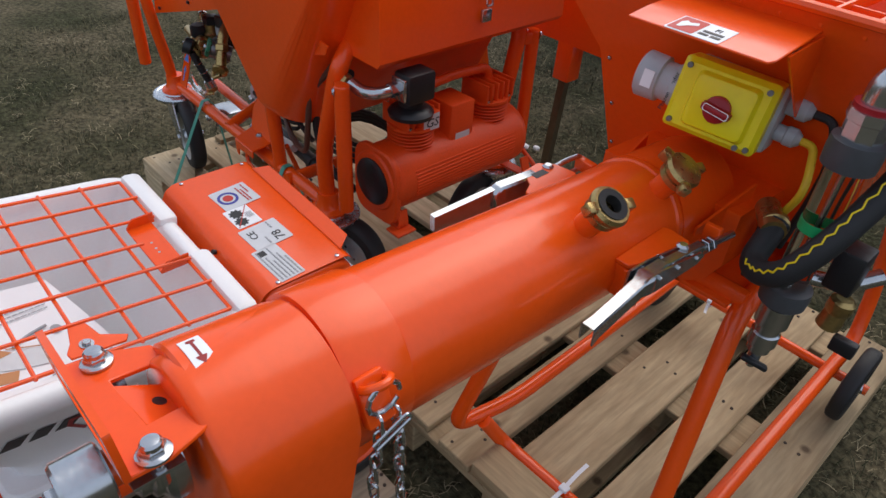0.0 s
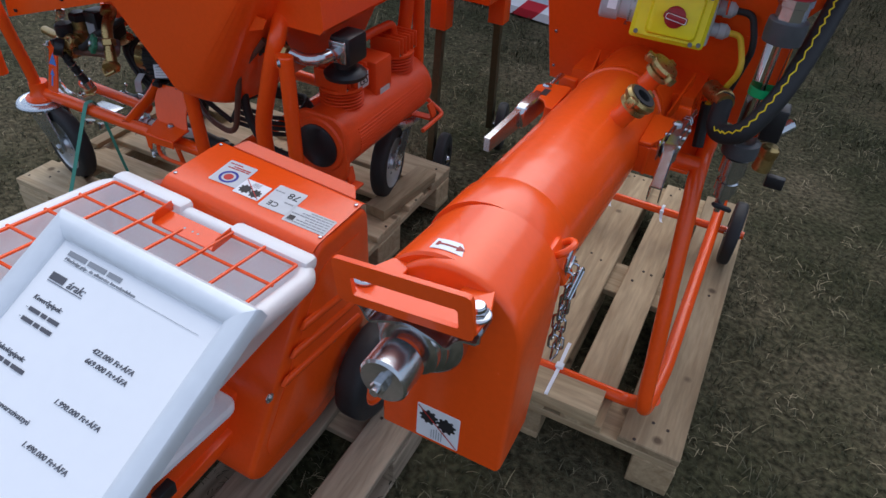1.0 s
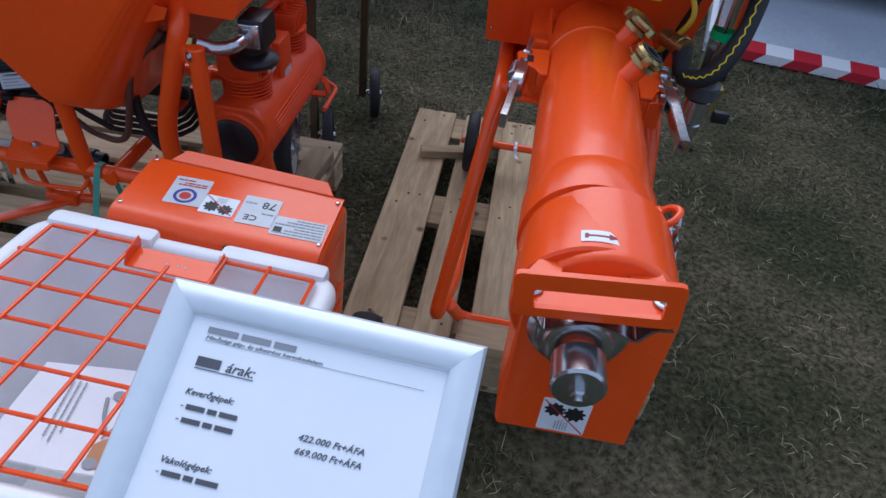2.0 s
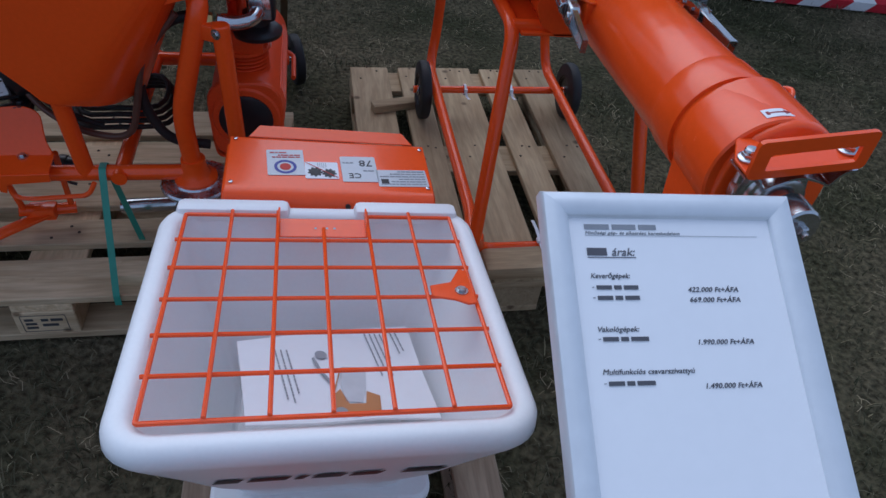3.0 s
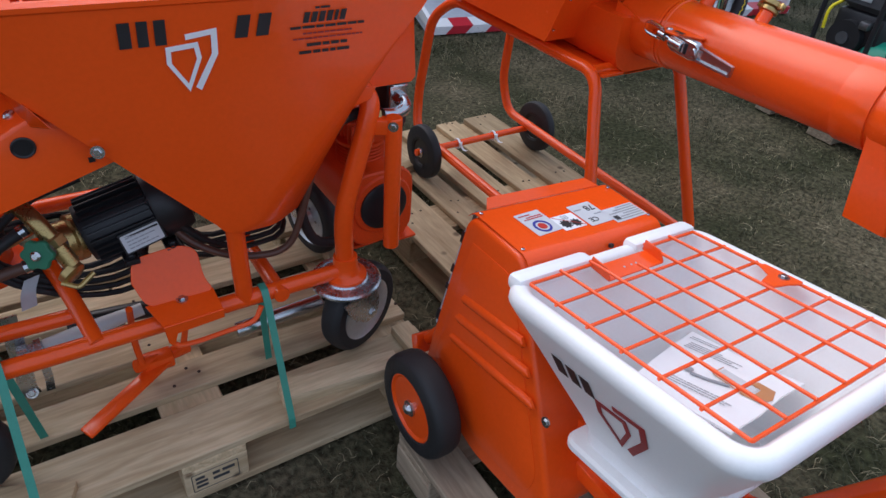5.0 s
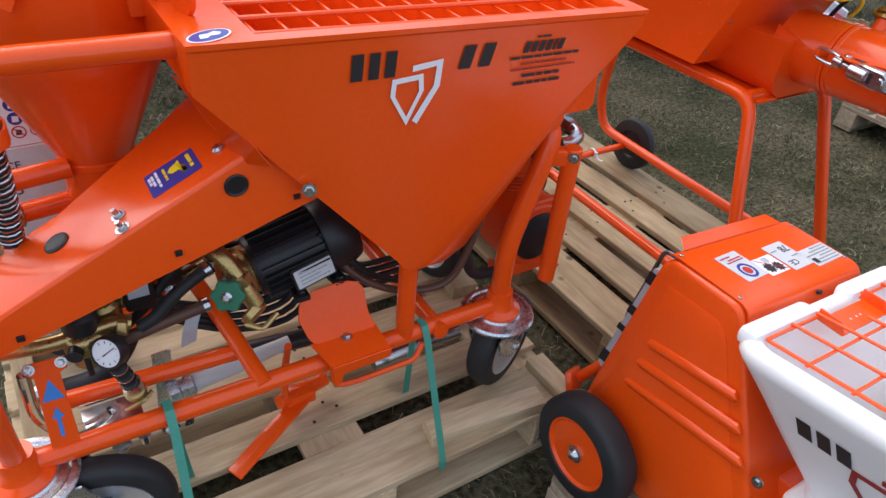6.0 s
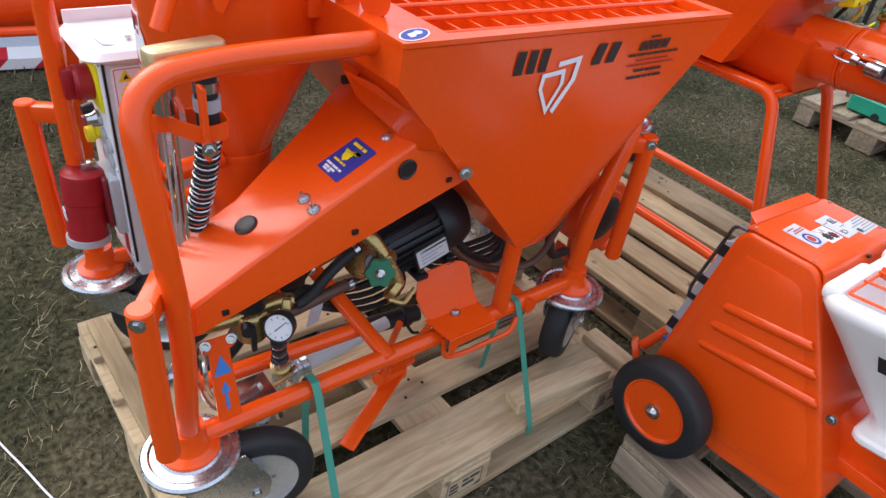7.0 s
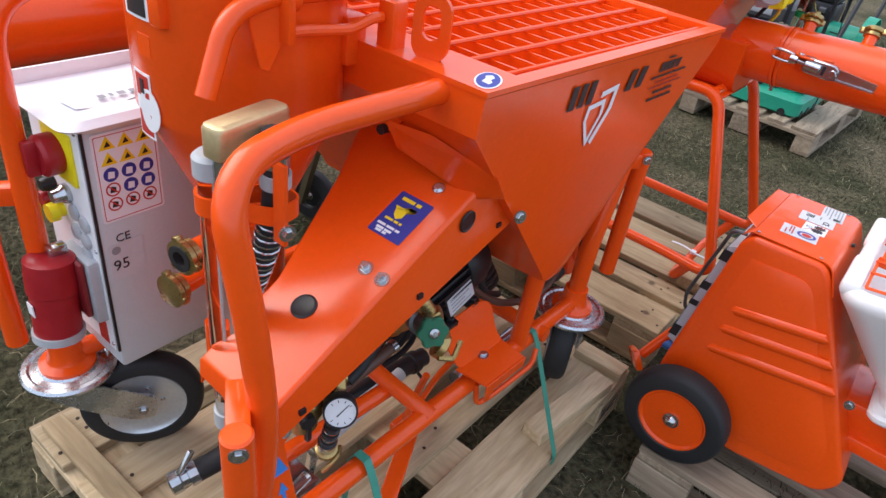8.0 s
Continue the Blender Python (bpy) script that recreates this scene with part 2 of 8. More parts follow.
def cyl(p0, p1, r, r2=None, seg=24, w=0.0):
    h = (Vector(p1) - Vector(p0)).length
    r2 = r if r2 is None else r2
    if w:
        return lathe([(r - w, 0), (r, w), (r2, h - w), (r2 - w, h)], p0, p1, seg)
    return lathe([(r, 0), (r2, h)], p0, p1, seg)


def pipe(p0, p1, r_out, r_in, seg=28):
    m = aim(p0, p1)
    h = (Vector(p1) - Vector(p0)).length
    prof = [(r_in, 0), (r_out, 0), (r_out, h), (r_in, h)]
    rings = [[m @ Vector((r * math.cos(2 * math.pi * i / seg), r * math.sin(2 * math.pi * i / seg), z)) for i in range(seg)] for r, z in prof]
    return loft(rings, closed=True)


def rounded(points, bend, steps=6):
    """A polyline with its inner corners rounded to arcs."""
    pts = [Vector(p) for p in points]
    out = [pts[0]]
    for i in range(1, len(pts) - 1):
        a, b, c = pts[i - 1], pts[i], pts[i + 1]
        u, v = (a - b), (c - b)
        k = min(bend, u.length * 0.49, v.length * 0.49)
        p, q = b + u.normalized() * k, b + v.normalized() * k
        for s in range(steps + 1):
            t = s / steps
            out.append(p * (1 - t) ** 2 + b * 2 * t * (1 - t) + q * t ** 2)
    out.append(pts[-1])
    return out


def tube(points, r, bend=0.05, seg=14, steps=6):
    pts = rounded(points, bend, steps)
    rings = []
    d = (pts[1] - pts[0]).normalized()
    side = d.orthogonal().normalized()
    for i, p in enumerate(pts):
        nd = (pts[min(i + 1, len(pts) - 1)] - pts[max(i - 1, 0)]).normalized()
        side = (d.rotation_difference(nd) @ side)
        side = (side - nd * side.dot(nd)).normalized()
        d = nd
        up = nd.cross(side)
        rings.append([p + (side * math.cos(2 * math.pi * k / seg) + up * math.sin(2 * math.pi * k / seg)) * r for k in range(seg)])
    return loft(rings)


def ribbon(points, w, t, across, bend=0.02, steps=4):
    """A flat strap along a path; across is its width direction."""
    pts = rounded(points, bend, steps)
    a = Vector(across).normalized()
    rings = []
    for i, p in enumerate(pts):
        d = (pts[min(i + 1, len(pts) - 1)] - pts[max(i - 1, 0)]).normalized()
        nrm = d.cross(a).normalized()
        rings.append([p + a * w / 2 + nrm * t / 2, p - a * w / 2 + nrm * t / 2, p - a * w / 2 - nrm * t / 2, p + a * w / 2 - nrm * t / 2])
    return loft(rings)


def plate(outline, t, m, w=0.0015):
    """A sheet cut to an outline (x, y), t thick upwards, placed by m."""
    bm = loft([[(x, y, 0) for x, y in outline], [(x, y, t) for x, y in outline]])
    bmesh.ops.recalc_face_normals(bm, faces=bm.faces)
    bev(bm, w, 1)
    bm.transform(m)
    return bm


def rrect(x0, y0, x1, y1, r, n=5):
    out = []
    for cx, cy, a in ((x1 - r, y1 - r, 0), (x0 + r, y1 - r, 90), (x0 + r, y0 + r, 180), (x1 - r, y0 + r, 270)):
        for i in range(n + 1):
            k = radians(a + 90 * i / n)
            out.append((cx + r * math.cos(k), cy + r * math.sin(k)))
    return out


def circle(cx, cy, r, n=24):
    return [(cx + r * math.cos(2 * math.pi * i / n), cy + r * math.sin(2 * math.pi * i / n)) for i in range(n)]


def frame_at(origin, x_to, y_to):
    """A pose whose x axis points from origin to x_to and whose y axis lies towards y_to."""
    o = Vector(origin)
    x = (Vector(x_to) - o).normalized()
    y = Vector(y_to) - o
    y = (y - x * y.dot(x)).normalized()
    z = x.cross(y)
    return Matrix(((x.x, y.x, z.x, o.x), (x.y, y.y, z.y, o.y), (x.z, y.z, z.z, o.z), (0, 0, 0, 1)))


def hexbolt(p, d, r=0.009, h=0.007, washer=True):
    """A hexagon head on a washer at p, pointing along d."""
    d = Vector(d).normalized()
    p = Vector(p)
    bms = [lathe([(r * 0.93, 0), (r, h * 0.15), (r, h * 0.8), (r * 0.8, h)], p, p + d, 6)]
    if washer:
        bms.append(cyl(p - d * 0.001, p + d * 0.0018, r * 1.5, seg=20))
    return join(*bms)


def writing(body, size, m, mat, name, parent, align="LEFT", shear=0.0, width=None, thick=0.0004):
    """Raised lettering in the built-in font, as a mesh."""
    cu = bpy.data.curves.new(name, "FONT")
    cu.body, cu.size, cu.extrude, cu.align_x, cu.shear, cu.resolution_u = body, size, thick, align, shear, 2
    tmp = bpy.data.objects.new(name, cu)
    me = bpy.data.meshes.new_from_object(tmp)
    bpy.data.objects.remove(tmp)
    bpy.data.curves.remove(cu)
    bm = bmesh.new()
    bm.from_mesh(me)
    bpy.data.meshes.remove(me)
    if width:
        xs = [v.co.x for v in bm.verts]
        k = width / (max(xs) - min(xs))
        bmesh.ops.scale(bm, vec=(k, 1, 1), verts=bm.verts)
    bm.transform(m)
    return part(name, bm, mat, parent)


def bars(rows, h, m, mat, name, parent, thick=0.0005):
    """Unreadable lines of print: (x, y, length) rows of height h, broken into word lengths."""
    rnd = random.Random(len(rows) * 7 + int(h * 1e5))
    for x, y, length in rows:
        p = x
        while p < x + length - h:
            wl_ = min(rnd.uniform(1.5, 5.0) * h, x + length - p)
            part(name, box((p, y, 0), (p + wl_, y + h, thick), 0, m), mat, parent)
            p += wl_ + h * 0.6

# ---- ground ----


def ground_material():
    m = bpy.data.materials.new("dry_meadow_soil")
    m.use_nodes = True
    n, l = m.node_tree.nodes, m.node_tree.links
    b = n["Principled BSDF"]
    tc = n.new("ShaderNodeTexCoord")
    big = n.new("ShaderNodeTexNoise")
    big.inputs["Scale"].default_value, big.inputs["Detail"].default_value = 1.6, 6
    small = n.new("ShaderNodeTexNoise")
    small.inputs["Scale"].default_value, small.inputs["Detail"].default_value = 55, 8
    for x in (big, small):
        l.new(tc.outputs["Object"], x.inputs["Vector"])
    r1 = n.new("ShaderNodeValToRGB")
    r1.color_ramp.elements[0].position, r1.color_ramp.elements[0].color = 0.38, (0.040, 0.041, 0.020, 1)
    r1.color_ramp.elements[1].position, r1.color_ramp.elements[1].color = 0.62, (0.108, 0.090, 0.055, 1)
    l.new(big.outputs[0], r1.inputs[0])
    r2 = n.new("ShaderNodeMapRange")
    r2.inputs["From Min"].default_value, r2.inputs["From Max"].default_value = 0.3, 0.7
    r2.inputs["To Min"].default_value, r2.inputs["To Max"].default_value = 0.35, 1.65
    l.new(small.outputs[0], r2.inputs["Value"])
    vm = n.new("ShaderNodeVectorMath")
    vm.operation = "SCALE"
    l.new(r1.outputs[0], vm.inputs[0])
    l.new(r2.outputs[0], vm.inputs["Scale"])
    l.new(vm.outputs[0], b.inputs["Base Color"])
    b.inputs["Roughness"].default_value = 0.95
    b.inputs["Specular IOR Level"].default_value = 0.1
    bp = n.new("ShaderNodeBump")
    bp.inputs["Strength"].default_value, bp.inputs["Distance"].default_value = 0.8, 0.02
    l.new(small.outputs[0], bp.inputs["Height"])
    l.new(bp.outputs[0], b.inputs["Normal"])
    return m


def build_ground():
    bm = bmesh.new()
    edges = [-600, -60, -12, -6] + [x * 0.5 for x in range(-10, 11)] + [6, 12, 60, 600]
    grid = [[bm.verts.new((x, y, -0.012 * (1 + noise.noise(Vector((x * 0.8, y * 0.8, 0)))) if abs(x) < 100 and abs(y) < 100 else -0.02)) for x in edges] for y in edges]
    for r0, r1 in zip(grid, grid[1:]):
        for i in range(len(edges) - 1):
            bm.faces.new((r0[i], r0[i + 1], r1[i + 1], r1[i]))
    ob = part("ground", bm, ground_material())
    tagged(ob, "trampled meadow soil under short dry grass", "ground", kind="structure")


build_ground()

# ---- pallets ----
NAIL = material("rusty_nail", (0.05, 0.035, 0.028), 0.7, metal=0.4)


def pallet(origin, along, length, width, label, wood=None, gap_boards=(0.145, 0.1, 0.145, 0.1, 0.145), turn=0.0):
    """A timber pallet; origin is its lowest corner, along the axis of its top planks."""
    wood_u, wood_v = wood or ((WOOD_X, WOOD_Y) if along == "x" else (WOOD_Y, WOOD_X))
    ob = thing("pallet", origin, label, "pallet", "shipping pallets")
    rnd = random.Random(int(abs(origin[0] * 131 + origin[1] * 57)))

    def put(name, u0, u1, v0, v1, z0, z1, mat):
        j = [rnd.uniform(-0.0025, 0.0025) for _ in range(4)]
        u0, u1, v0, v1 = u0 + j[0], u1 + j[1], v0 + j[2] * 0.6, v1 + j[3] * 0.6
        lo, hi = ((u0, v0, z0), (u1, v1, z1)) if along == "x" else ((v0, u0, z0), (v1, u1, z1))
        bm = bmesh.new()
        bmesh.ops.create_cube(bm, size=1)
        for v in bm.verts:
            v.co = Vector([lo[i] + (hi[i] - lo[i]) * (v.co[i] + 0.5) for i in range(3)])
        bev(bm, 0.0025, 1)
        bm.transform(Matrix.Translation(origin) @ pose(0, 0, 0, 0, 0, turn) @ pose(0, 0, 0, rnd.uniform(-0.1, 0.1), rnd.uniform(-0.1, 0.1), 0))
        return part(name, bm, mat, ob)

    span = sum(gap_boards)
    gap = (width - span) / (len(gap_boards) - 1)
    v = 0.0
    nails = []
    for w in gap_boards:
        put("plank", 0, length, v, v + w, 0.122, 0.144, wood_u)
        for u in (0.05, length / 2, length - 0.05):
            for a, b in ((0.25, -0.03), (0.7, 0.025), (0.45, 0.04)):
                uu, vv = u + b + rnd.uniform(-0.012, 0.012), v + w * a
                p = (uu, vv, 0.1425) if along == "x" else (vv, uu, 0.1425)
                nails.append(cyl(p, (p[0], p[1], 0.1447), 0.0042, seg=8))
        v += w + gap
    for u in (0, (length - 0.145) / 2, length - 0.145):
        put("cross_board", u, u + 0.145, 0.001, width - 0.001, 0.1, 0.122, wood_v)
        for v0, w in ((0, 0.1), ((width - 0.145) / 2, 0.145), (width - 0.1, 0.1)):
            put("block", u, u + 0.145, v0, v0 + w, 0.022, 0.1, wood_u)
    for v0, w in ((0, 0.1), ((width - 0.145) / 2, 0.145), (width - 0.1, 0.1)):
        put("skid_board", 0, length, v0, v0 + w, 0, 0.022, wood_u)
    bm = join(*nails)
    bm.transform(Matrix.Translation(origin) @ pose(0, 0, 0, 0, 0, turn))
    tagged(part("nail_heads", bm, NAIL, ob), kind="stuff")
    return ob


pallet_b = pallet((-0.800, 0.015, 0.0), "y", 1.18, 0.805, "pale pine pallet under the long tube mixer")
pallet_c = pallet((-2.216, 0.006, 0.0), "x", 1.2, 0.86, "pale pine pallet strapped under the plastering machine", (WOOD_PALE_X, WOOD_PALE_Y))
pallet_a = pallet((-1.225, -1.331, -0.021), "y", 1.2, 0.645, "weathered grey pine pallet under the screw pump", (WOOD_GREY_Y, WOOD_GREY_X), (0.103, 0.10, 0.10, 0.10))


def wheel(parent, hub, axis, r, width, rim_r, rim_mat, label=""):
    """A rubber wheel with tread groove, rim disc and hub under a thing; hub is the middle of the wheel."""
    a = Vector(axis).normalized()
    h = Vector(hub)
    p0, p1 = h - a * width / 2, h + a * width / 2
    w = width
    tyre = ring_lathe([(rim_r, 0.004), (rim_r + 0.004, 0), (r * 0.9, 0.001), (r * 0.965, w * 0.1), (r * 0.99, w * 0.22), (r, w * 0.36), (r, w * 0.64), (r * 0.99, w * 0.78), (r * 0.965, w * 0.9), (r * 0.9, w - 0.001), (rim_r + 0.004, w), (rim_r, w - 0.004)], p0, p1, 40)
    root = part("wheel", tyre, RUBBER, parent, label or "black rubber tyre")
    rim = lathe([(0.012, 0.006), (rim_r * 0.9, 0.008), (rim_r * 0.97, 0.003), (rim_r + 0.001, 0.003), (rim_r + 0.001, w - 0.003), (rim_r * 0.97, w - 0.003), (rim_r * 0.9, w - 0.008), (0.012, w - 0.006)], p0, p1, 36)
    part("rim", rim, rim_mat, root)
    part("hub", lathe([(0.003, -0.011), (0.009, -0.009), (0.013, -0.004), (0.0145, 0.000), (0.019, 0.001), (0.019, 0.006), (0.019, w - 0.006), (0.019, w - 0.001), (0.0145, w), (0.013, w + 0.004), (0.009, w + 0.009), (0.003, w + 0.011)], p0, p1, 24), STEEL, root)
    return root


# ---- stickers ----


def sticker(parent, m, w, h, mat, name="sticker", label="", t=0.0006):
    return part(name, plate(rrect(0, 0, w, h, min(w, h) * 0.04, 2), t, m, 0), mat, parent, label)


def gear_outline(cx, cy, r, teeth):
    out = []
    for i in range(teeth):
        for f, k in ((0.0, 0.78), (0.18, 1.0), (0.5, 1.0), (0.68, 0.78)):
            a = 2 * math.pi * (i + f) / teeth
            out.append((cx + r * k * math.cos(a), cy + r * k * math.sin(a)))
    return out


def gear_sign(parent, m, w, h, name="hazard_sticker"):
    """White sticker: two black meshing gears over a hand, crossed out."""
    root = sticker(parent, m, w, h, WHITE, name, "white warning sticker with black gears")
    up = m @ Matrix.Translation((0, 0, 0.0009))
    part("gear_symbol", plate(gear_outline(w * 0.28, h * 0.68, w * 0.22, 9), 0.0003, up, 0), INK, root)
    part("gear_symbol", plate(gear_outline(w * 0.70, h * 0.62, w * 0.23, 9), 0.0003, up, 0), INK, root)
    up2 = m @ Matrix.Translation((0, 0, 0.0014))
    for k in range(5):
        part("hand_stroke", box((w * (0.36 + 0.06 * k), h * 0.08, 0), (w * (0.375 + 0.06 * k), h * (0.34 + 0.03 * (k % 3)), 0.0003), 0, up2), GREY_INK, root)
    d = Vector((w * 0.94, -h * 0.9, 0))
    n2 = Vector((d.y, -d.x, 0)).normalized() * w * 0.012
    a = Vector((w * 0.03, h * 0.95, 0))
    b = a + d
    part("cross_stroke", plate([(a + n2)[:2], (b + n2)[:2], (b - n2)[:2], (a - n2)[:2]], 0.0003, up2, 0), RED_INK, root)
    return root


def slab_letters(parent, m, widths, h, mat, gap, lean=0.2, name="brand_mark"):
    """A brand word as plain slanted slabs."""
    x = 0
    for w in widths:
        part(name, plate([(x, 0), (x + w, 0), (x + w + lean * h, h), (x + lean * h, h)], 0.0003, m, 0), mat, parent)
        x += w + gap


def shield(parent, m, s, mat, name="brand_shield"):
    """A plain angular shield outline with a second stroke beside it."""
    def ringed(outer, inner):
        rings = [[(x, y, z) for x, y in o] for o, z in ((outer, 0), (outer, 0.0009), (inner, 0.0009), (inner, 0))]
        return loft(rings, closed=True)
    o = [(0, 0.62), (0.02, 0.95), (0.62, 1.0), (0.66, 0.68), (0.36, 0.0)]
    cx, cy = 0.33, 0.62
    i = [(cx + (x - cx) * 0.72, cy + (y - cy) * 0.72) for x, y in o]
    k = lambda pts: [(x * s, y * s) for x, y in pts]
    part(name, moved(ringed(k(o), k(i)), m), mat, parent)
    path = [(0.40, 1.17), (1.0, 1.24), (0.98, 0.72), (0.58, 0.0), (0.48, 0.08), (0.86, 0.74), (0.88, 1.12), (0.40, 1.06)]
    part(name, plate(k(path), 0.0009, m, 0), mat, parent)


# ---- how the machines sit on their pallets ----
SET_PUMP = Matrix(((0.977, 0, 0, -0.0154), (0, 1, 0, 0), (0, 0, 1, 0), (0, 0, 0, 1)))
SET_MIXER = Matrix(((0.976, 0, 0, -0.0110), (0, 0.987, 0, -0.0043), (0, 0, 0.994, 0.0006), (0, 0, 0, 1)))
SET_PLASTERER = Matrix(((1, 0, -0.027, 0.0147), (0, 1, 0, 0.002), (0, 0, 1, 0), (0, 0, 0, 1)))

# ---- screw pump with white hopper ----


def build_pump():
    ob = thing("screw_pump", (-0.935, -0.4, 0.144), "orange screw pump with a white plastic hopper, wheeled, on a pallet", "mortar pump")
    x0, x1 = -1.128, -0.748
    prof = [(-0.150, 0.692), (-0.296, 0.695), (-0.316, 0.672), (-0.535, 0.265), (-0.50, 0.215), (-0.30, 0.19), (-0.075, 0.235), (-0.08, 0.33), (-0.13, 0.672)]
    prof = [(p.x, p.y) for p in rounded([(y, z, 0) for y, z in prof + prof[:1]], 0.026, 5)][:-1]
    bm = loft([[(x, y, z) for y, z in prof] for x in (x0, x1)])
    bmesh.ops.recalc_face_normals(bm, faces=bm.faces)
    body = part("body", bev(bm, 0.016, 4), ORANGE, ob)
    for sx, s in ((x0, -1), (x1, 1)):
        # raised, ribbed side shell
        pane = [(-0.165, 0.645), (-0.290, 0.650), (-0.482, 0.31), (-0.465, 0.250), (-0.30, 0.235), (-0.115, 0.30), (-0.115, 0.36)]
        pane = [(p.x, p.y) for p in rounded([(y, z, 0) for y, z in pane + pane[:1]], 0.03, 4)][:-1]
        inner = [(-0.27 + (y + 0.27) * 0.82, 0.44 + (z - 0.44) * 0.84) for y, z in pane]
        rings = [[(sx - s * 0.002, y, z) for y, z in pane], [(sx + s * 0.0015, y, z) for y, z in pane], [(sx + s * 0.009, y, z) for y, z in inner]]
        shell = part("side_shell", loft(rings), ORANGE, ob, crease=25)
        for (ya, za), (yb, zb) in (((-0.176, 0.525), (-0.368, 0.557)), ((-0.170, 0.474), (-0.400, 0.509)), ((-0.163, 0.418), (-0.430, 0.458))):
            part("rib", loft([[(sx + s * (0.0065 + 0.0085 * math.sin(t)), ya + (yb - ya) * f + 0.003 * math.cos(t), za + (zb - za) * f + q * math.cos(t)) for t in [k * math.pi / 10 for k in range(11)]] for f, q in ((0.0, 0.003), (0.03, 0.0105), (0.5, 0.0115), (0.97, 0.0105), (1.0, 0.003))]), ORANGE, shell)
        part("bolt_head", hexbolt((sx + s * 0.001, -0.461, 0.446), (s, 0, 0), 0.007, 0.005), STEEL, ob)
    # folded top cover with seam and screws
    cov = [(-0.128, 0.684), (-0.140, 0.6975), (-0.296, 0.6985), (-0.312, 0.690), (-0.336, 0.640)]
    cov = [(p.x, p.y) for p in rounded([(y, z, 0) for y, z in cov], 0.012, 4)]
    low = [(y + 0.002, z - 0.0025) for y, z in cov]
    bm = loft([[(x, y, z) for y, z in cov + low[::-1]] for x in (-1.121, -0.755)])
    cover = part("top_cover", bm, ORANGE, ob)
    part("back_lip", plate([(-1.09, 0), (-0.775, 0), (-0.795, 0.03), (-1.07, 0.03)], 0.0025, pose(0, -0.141, 0.696, 14, 0, 0)), ORANGE, cover)
    for x, y in ((-1.112, -0.152), (-1.112, -0.282), (-0.763, -0.158), (-0.763, -0.278)):
        part("screw", hexbolt((x, y, 0.6985), (0, 0, 1), 0.0042, 0.0025, False), STEEL, cover)
    part("cover_hole", cyl((-0.911, -0.3165, 0.683), (-0.911, -0.3225, 0.686), 0.0045), BLACK, cover)
    Z = 0.6988
    # label row, read from behind the pump
    m = pose(-0.99, -0.178, Z, 0, 0, 184)
    lab = sticker(cover, m, 0.066, 0.076, PALE_FILM, "quality_label", "pale label with a round blue and red seal")
    up = m @ Matrix.Translation((0, 0, 0.0009))
    part("seal", moved(loft([[(x, y, z) for x, y in circle(0.034, 0.052, r)] for r, z in ((0.020, 0), (0.020, 0.0003), (0.0145, 0.0003), (0.0145, 0))], closed=True), up), BLUE, lab)
    part("seal_core", plate(circle(0.034, 0.052, 0.010), 0.0003, up, 0), RED_INK, lab)
    bars([(0.006, 0.022, 0.05), (0.006, 0.016, 0.04), (0.03, 0.008, 0.03)], 0.0028, up, RED_INK, "print", lab)
    gear_sign(cover, pose(-0.9265, -0.212, Z, 0, 0, 182), 0.060, 0.049)
    m = pose(-0.856, -0.189, Z, 0, 0, 183)
    lab = sticker(cover, m, 0.066, 0.076, PALE_FILM, "noise_label", "pale noise label")
    up = m @ Matrix.Translation((0, 0, 0.0009))
    writing("78", 0.026, up @ pose(0.006, 0.012, 0), INK, "print", lab)
    writing("CE", 0.020, up @ pose(0.030, 0.052, 0), INK, "print", lab)
    bars([(0.042, 0.018, 0.02), (0.006, 0.042, 0.02)], 0.003, up, GREY_INK, "print", lab)
    m = pose(-0.762, -0.224, Z, 0, 0, 183)
    lab = sticker(cover, m, 0.094, 0.049, PALE_FILM, "type_plate", "pale type plate with small print")
    up = m @ Matrix.Translation((0, 0, 0.0009))
    bars([(0.004, 0.004 + 0.0075 * i, 0.05 + 0.035 * ((i * 7) % 3) / 2) for i in range(6)], 0.0026, up, GREY_INK, "print", lab)
    part("code_block", plate(rrect(0.074, 0.028, 0.088, 0.042, 0.0005, 1), 0.0003, up, 0), INK, lab)
    # hopper, tilted up towards its outer end; local z = 0 is the grille's plane
    bowl = frame_at((-0.9305, -0.5825, 0.7335), (0.0695, -0.5825, 0.6801), (-0.9305, 0.4175, 0.6030))

    def ring(hw, hd, r, z, dy=0.0):
        return [bowl @ Vector((x, y + dy, z)) for x, y in rrect(-hw, -hd, hw, hd, r, 7)]
    outer = [ring(0.140, 0.108, 0.05, -0.290, 0.004), ring(0.134, 0.118, 0.05, -0.262, 0.002), ring(0.179, 0.173, 0.055, -0.172), ring(0.215, 0.2115, 0.06, -0.100), ring(0.237, 0.235, 0.058, -0.056), ring(0.246, 0.2445, 0.055, -0.038), ring(0.2505, 0.249, 0.055, -0.027), ring(0.2495, 0.248, 0.055, -0.014), ring(0.244, 0.242, 0.052, -0.006), ring(0.238, 0.236, 0.046, -0.0035)]
    inner = [ring(0.228, 0.226, 0.038, -0.003), ring(0.218, 0.216, 0.03, -0.010), ring(0.213, 0.211, 0.03, -0.060), ring(0.172, 0.157, 0.03, -0.165, 0.002), ring(0.130, 0.100, 0.03, -0.275, 0.004)]
    hopper = part("hopper", loft(outer + inner), WHITE_PE, ob, "white translucent plastic hopper", 50)
    for sx in (-1, 1):
        part("rim_shoulder", box((-0.088 + sx * 0.140, 0.214, -0.024), (0.088 + sx * 0.140, 0.2515, 0.0075), 0.011, bowl), WHITE_PE, hopper)
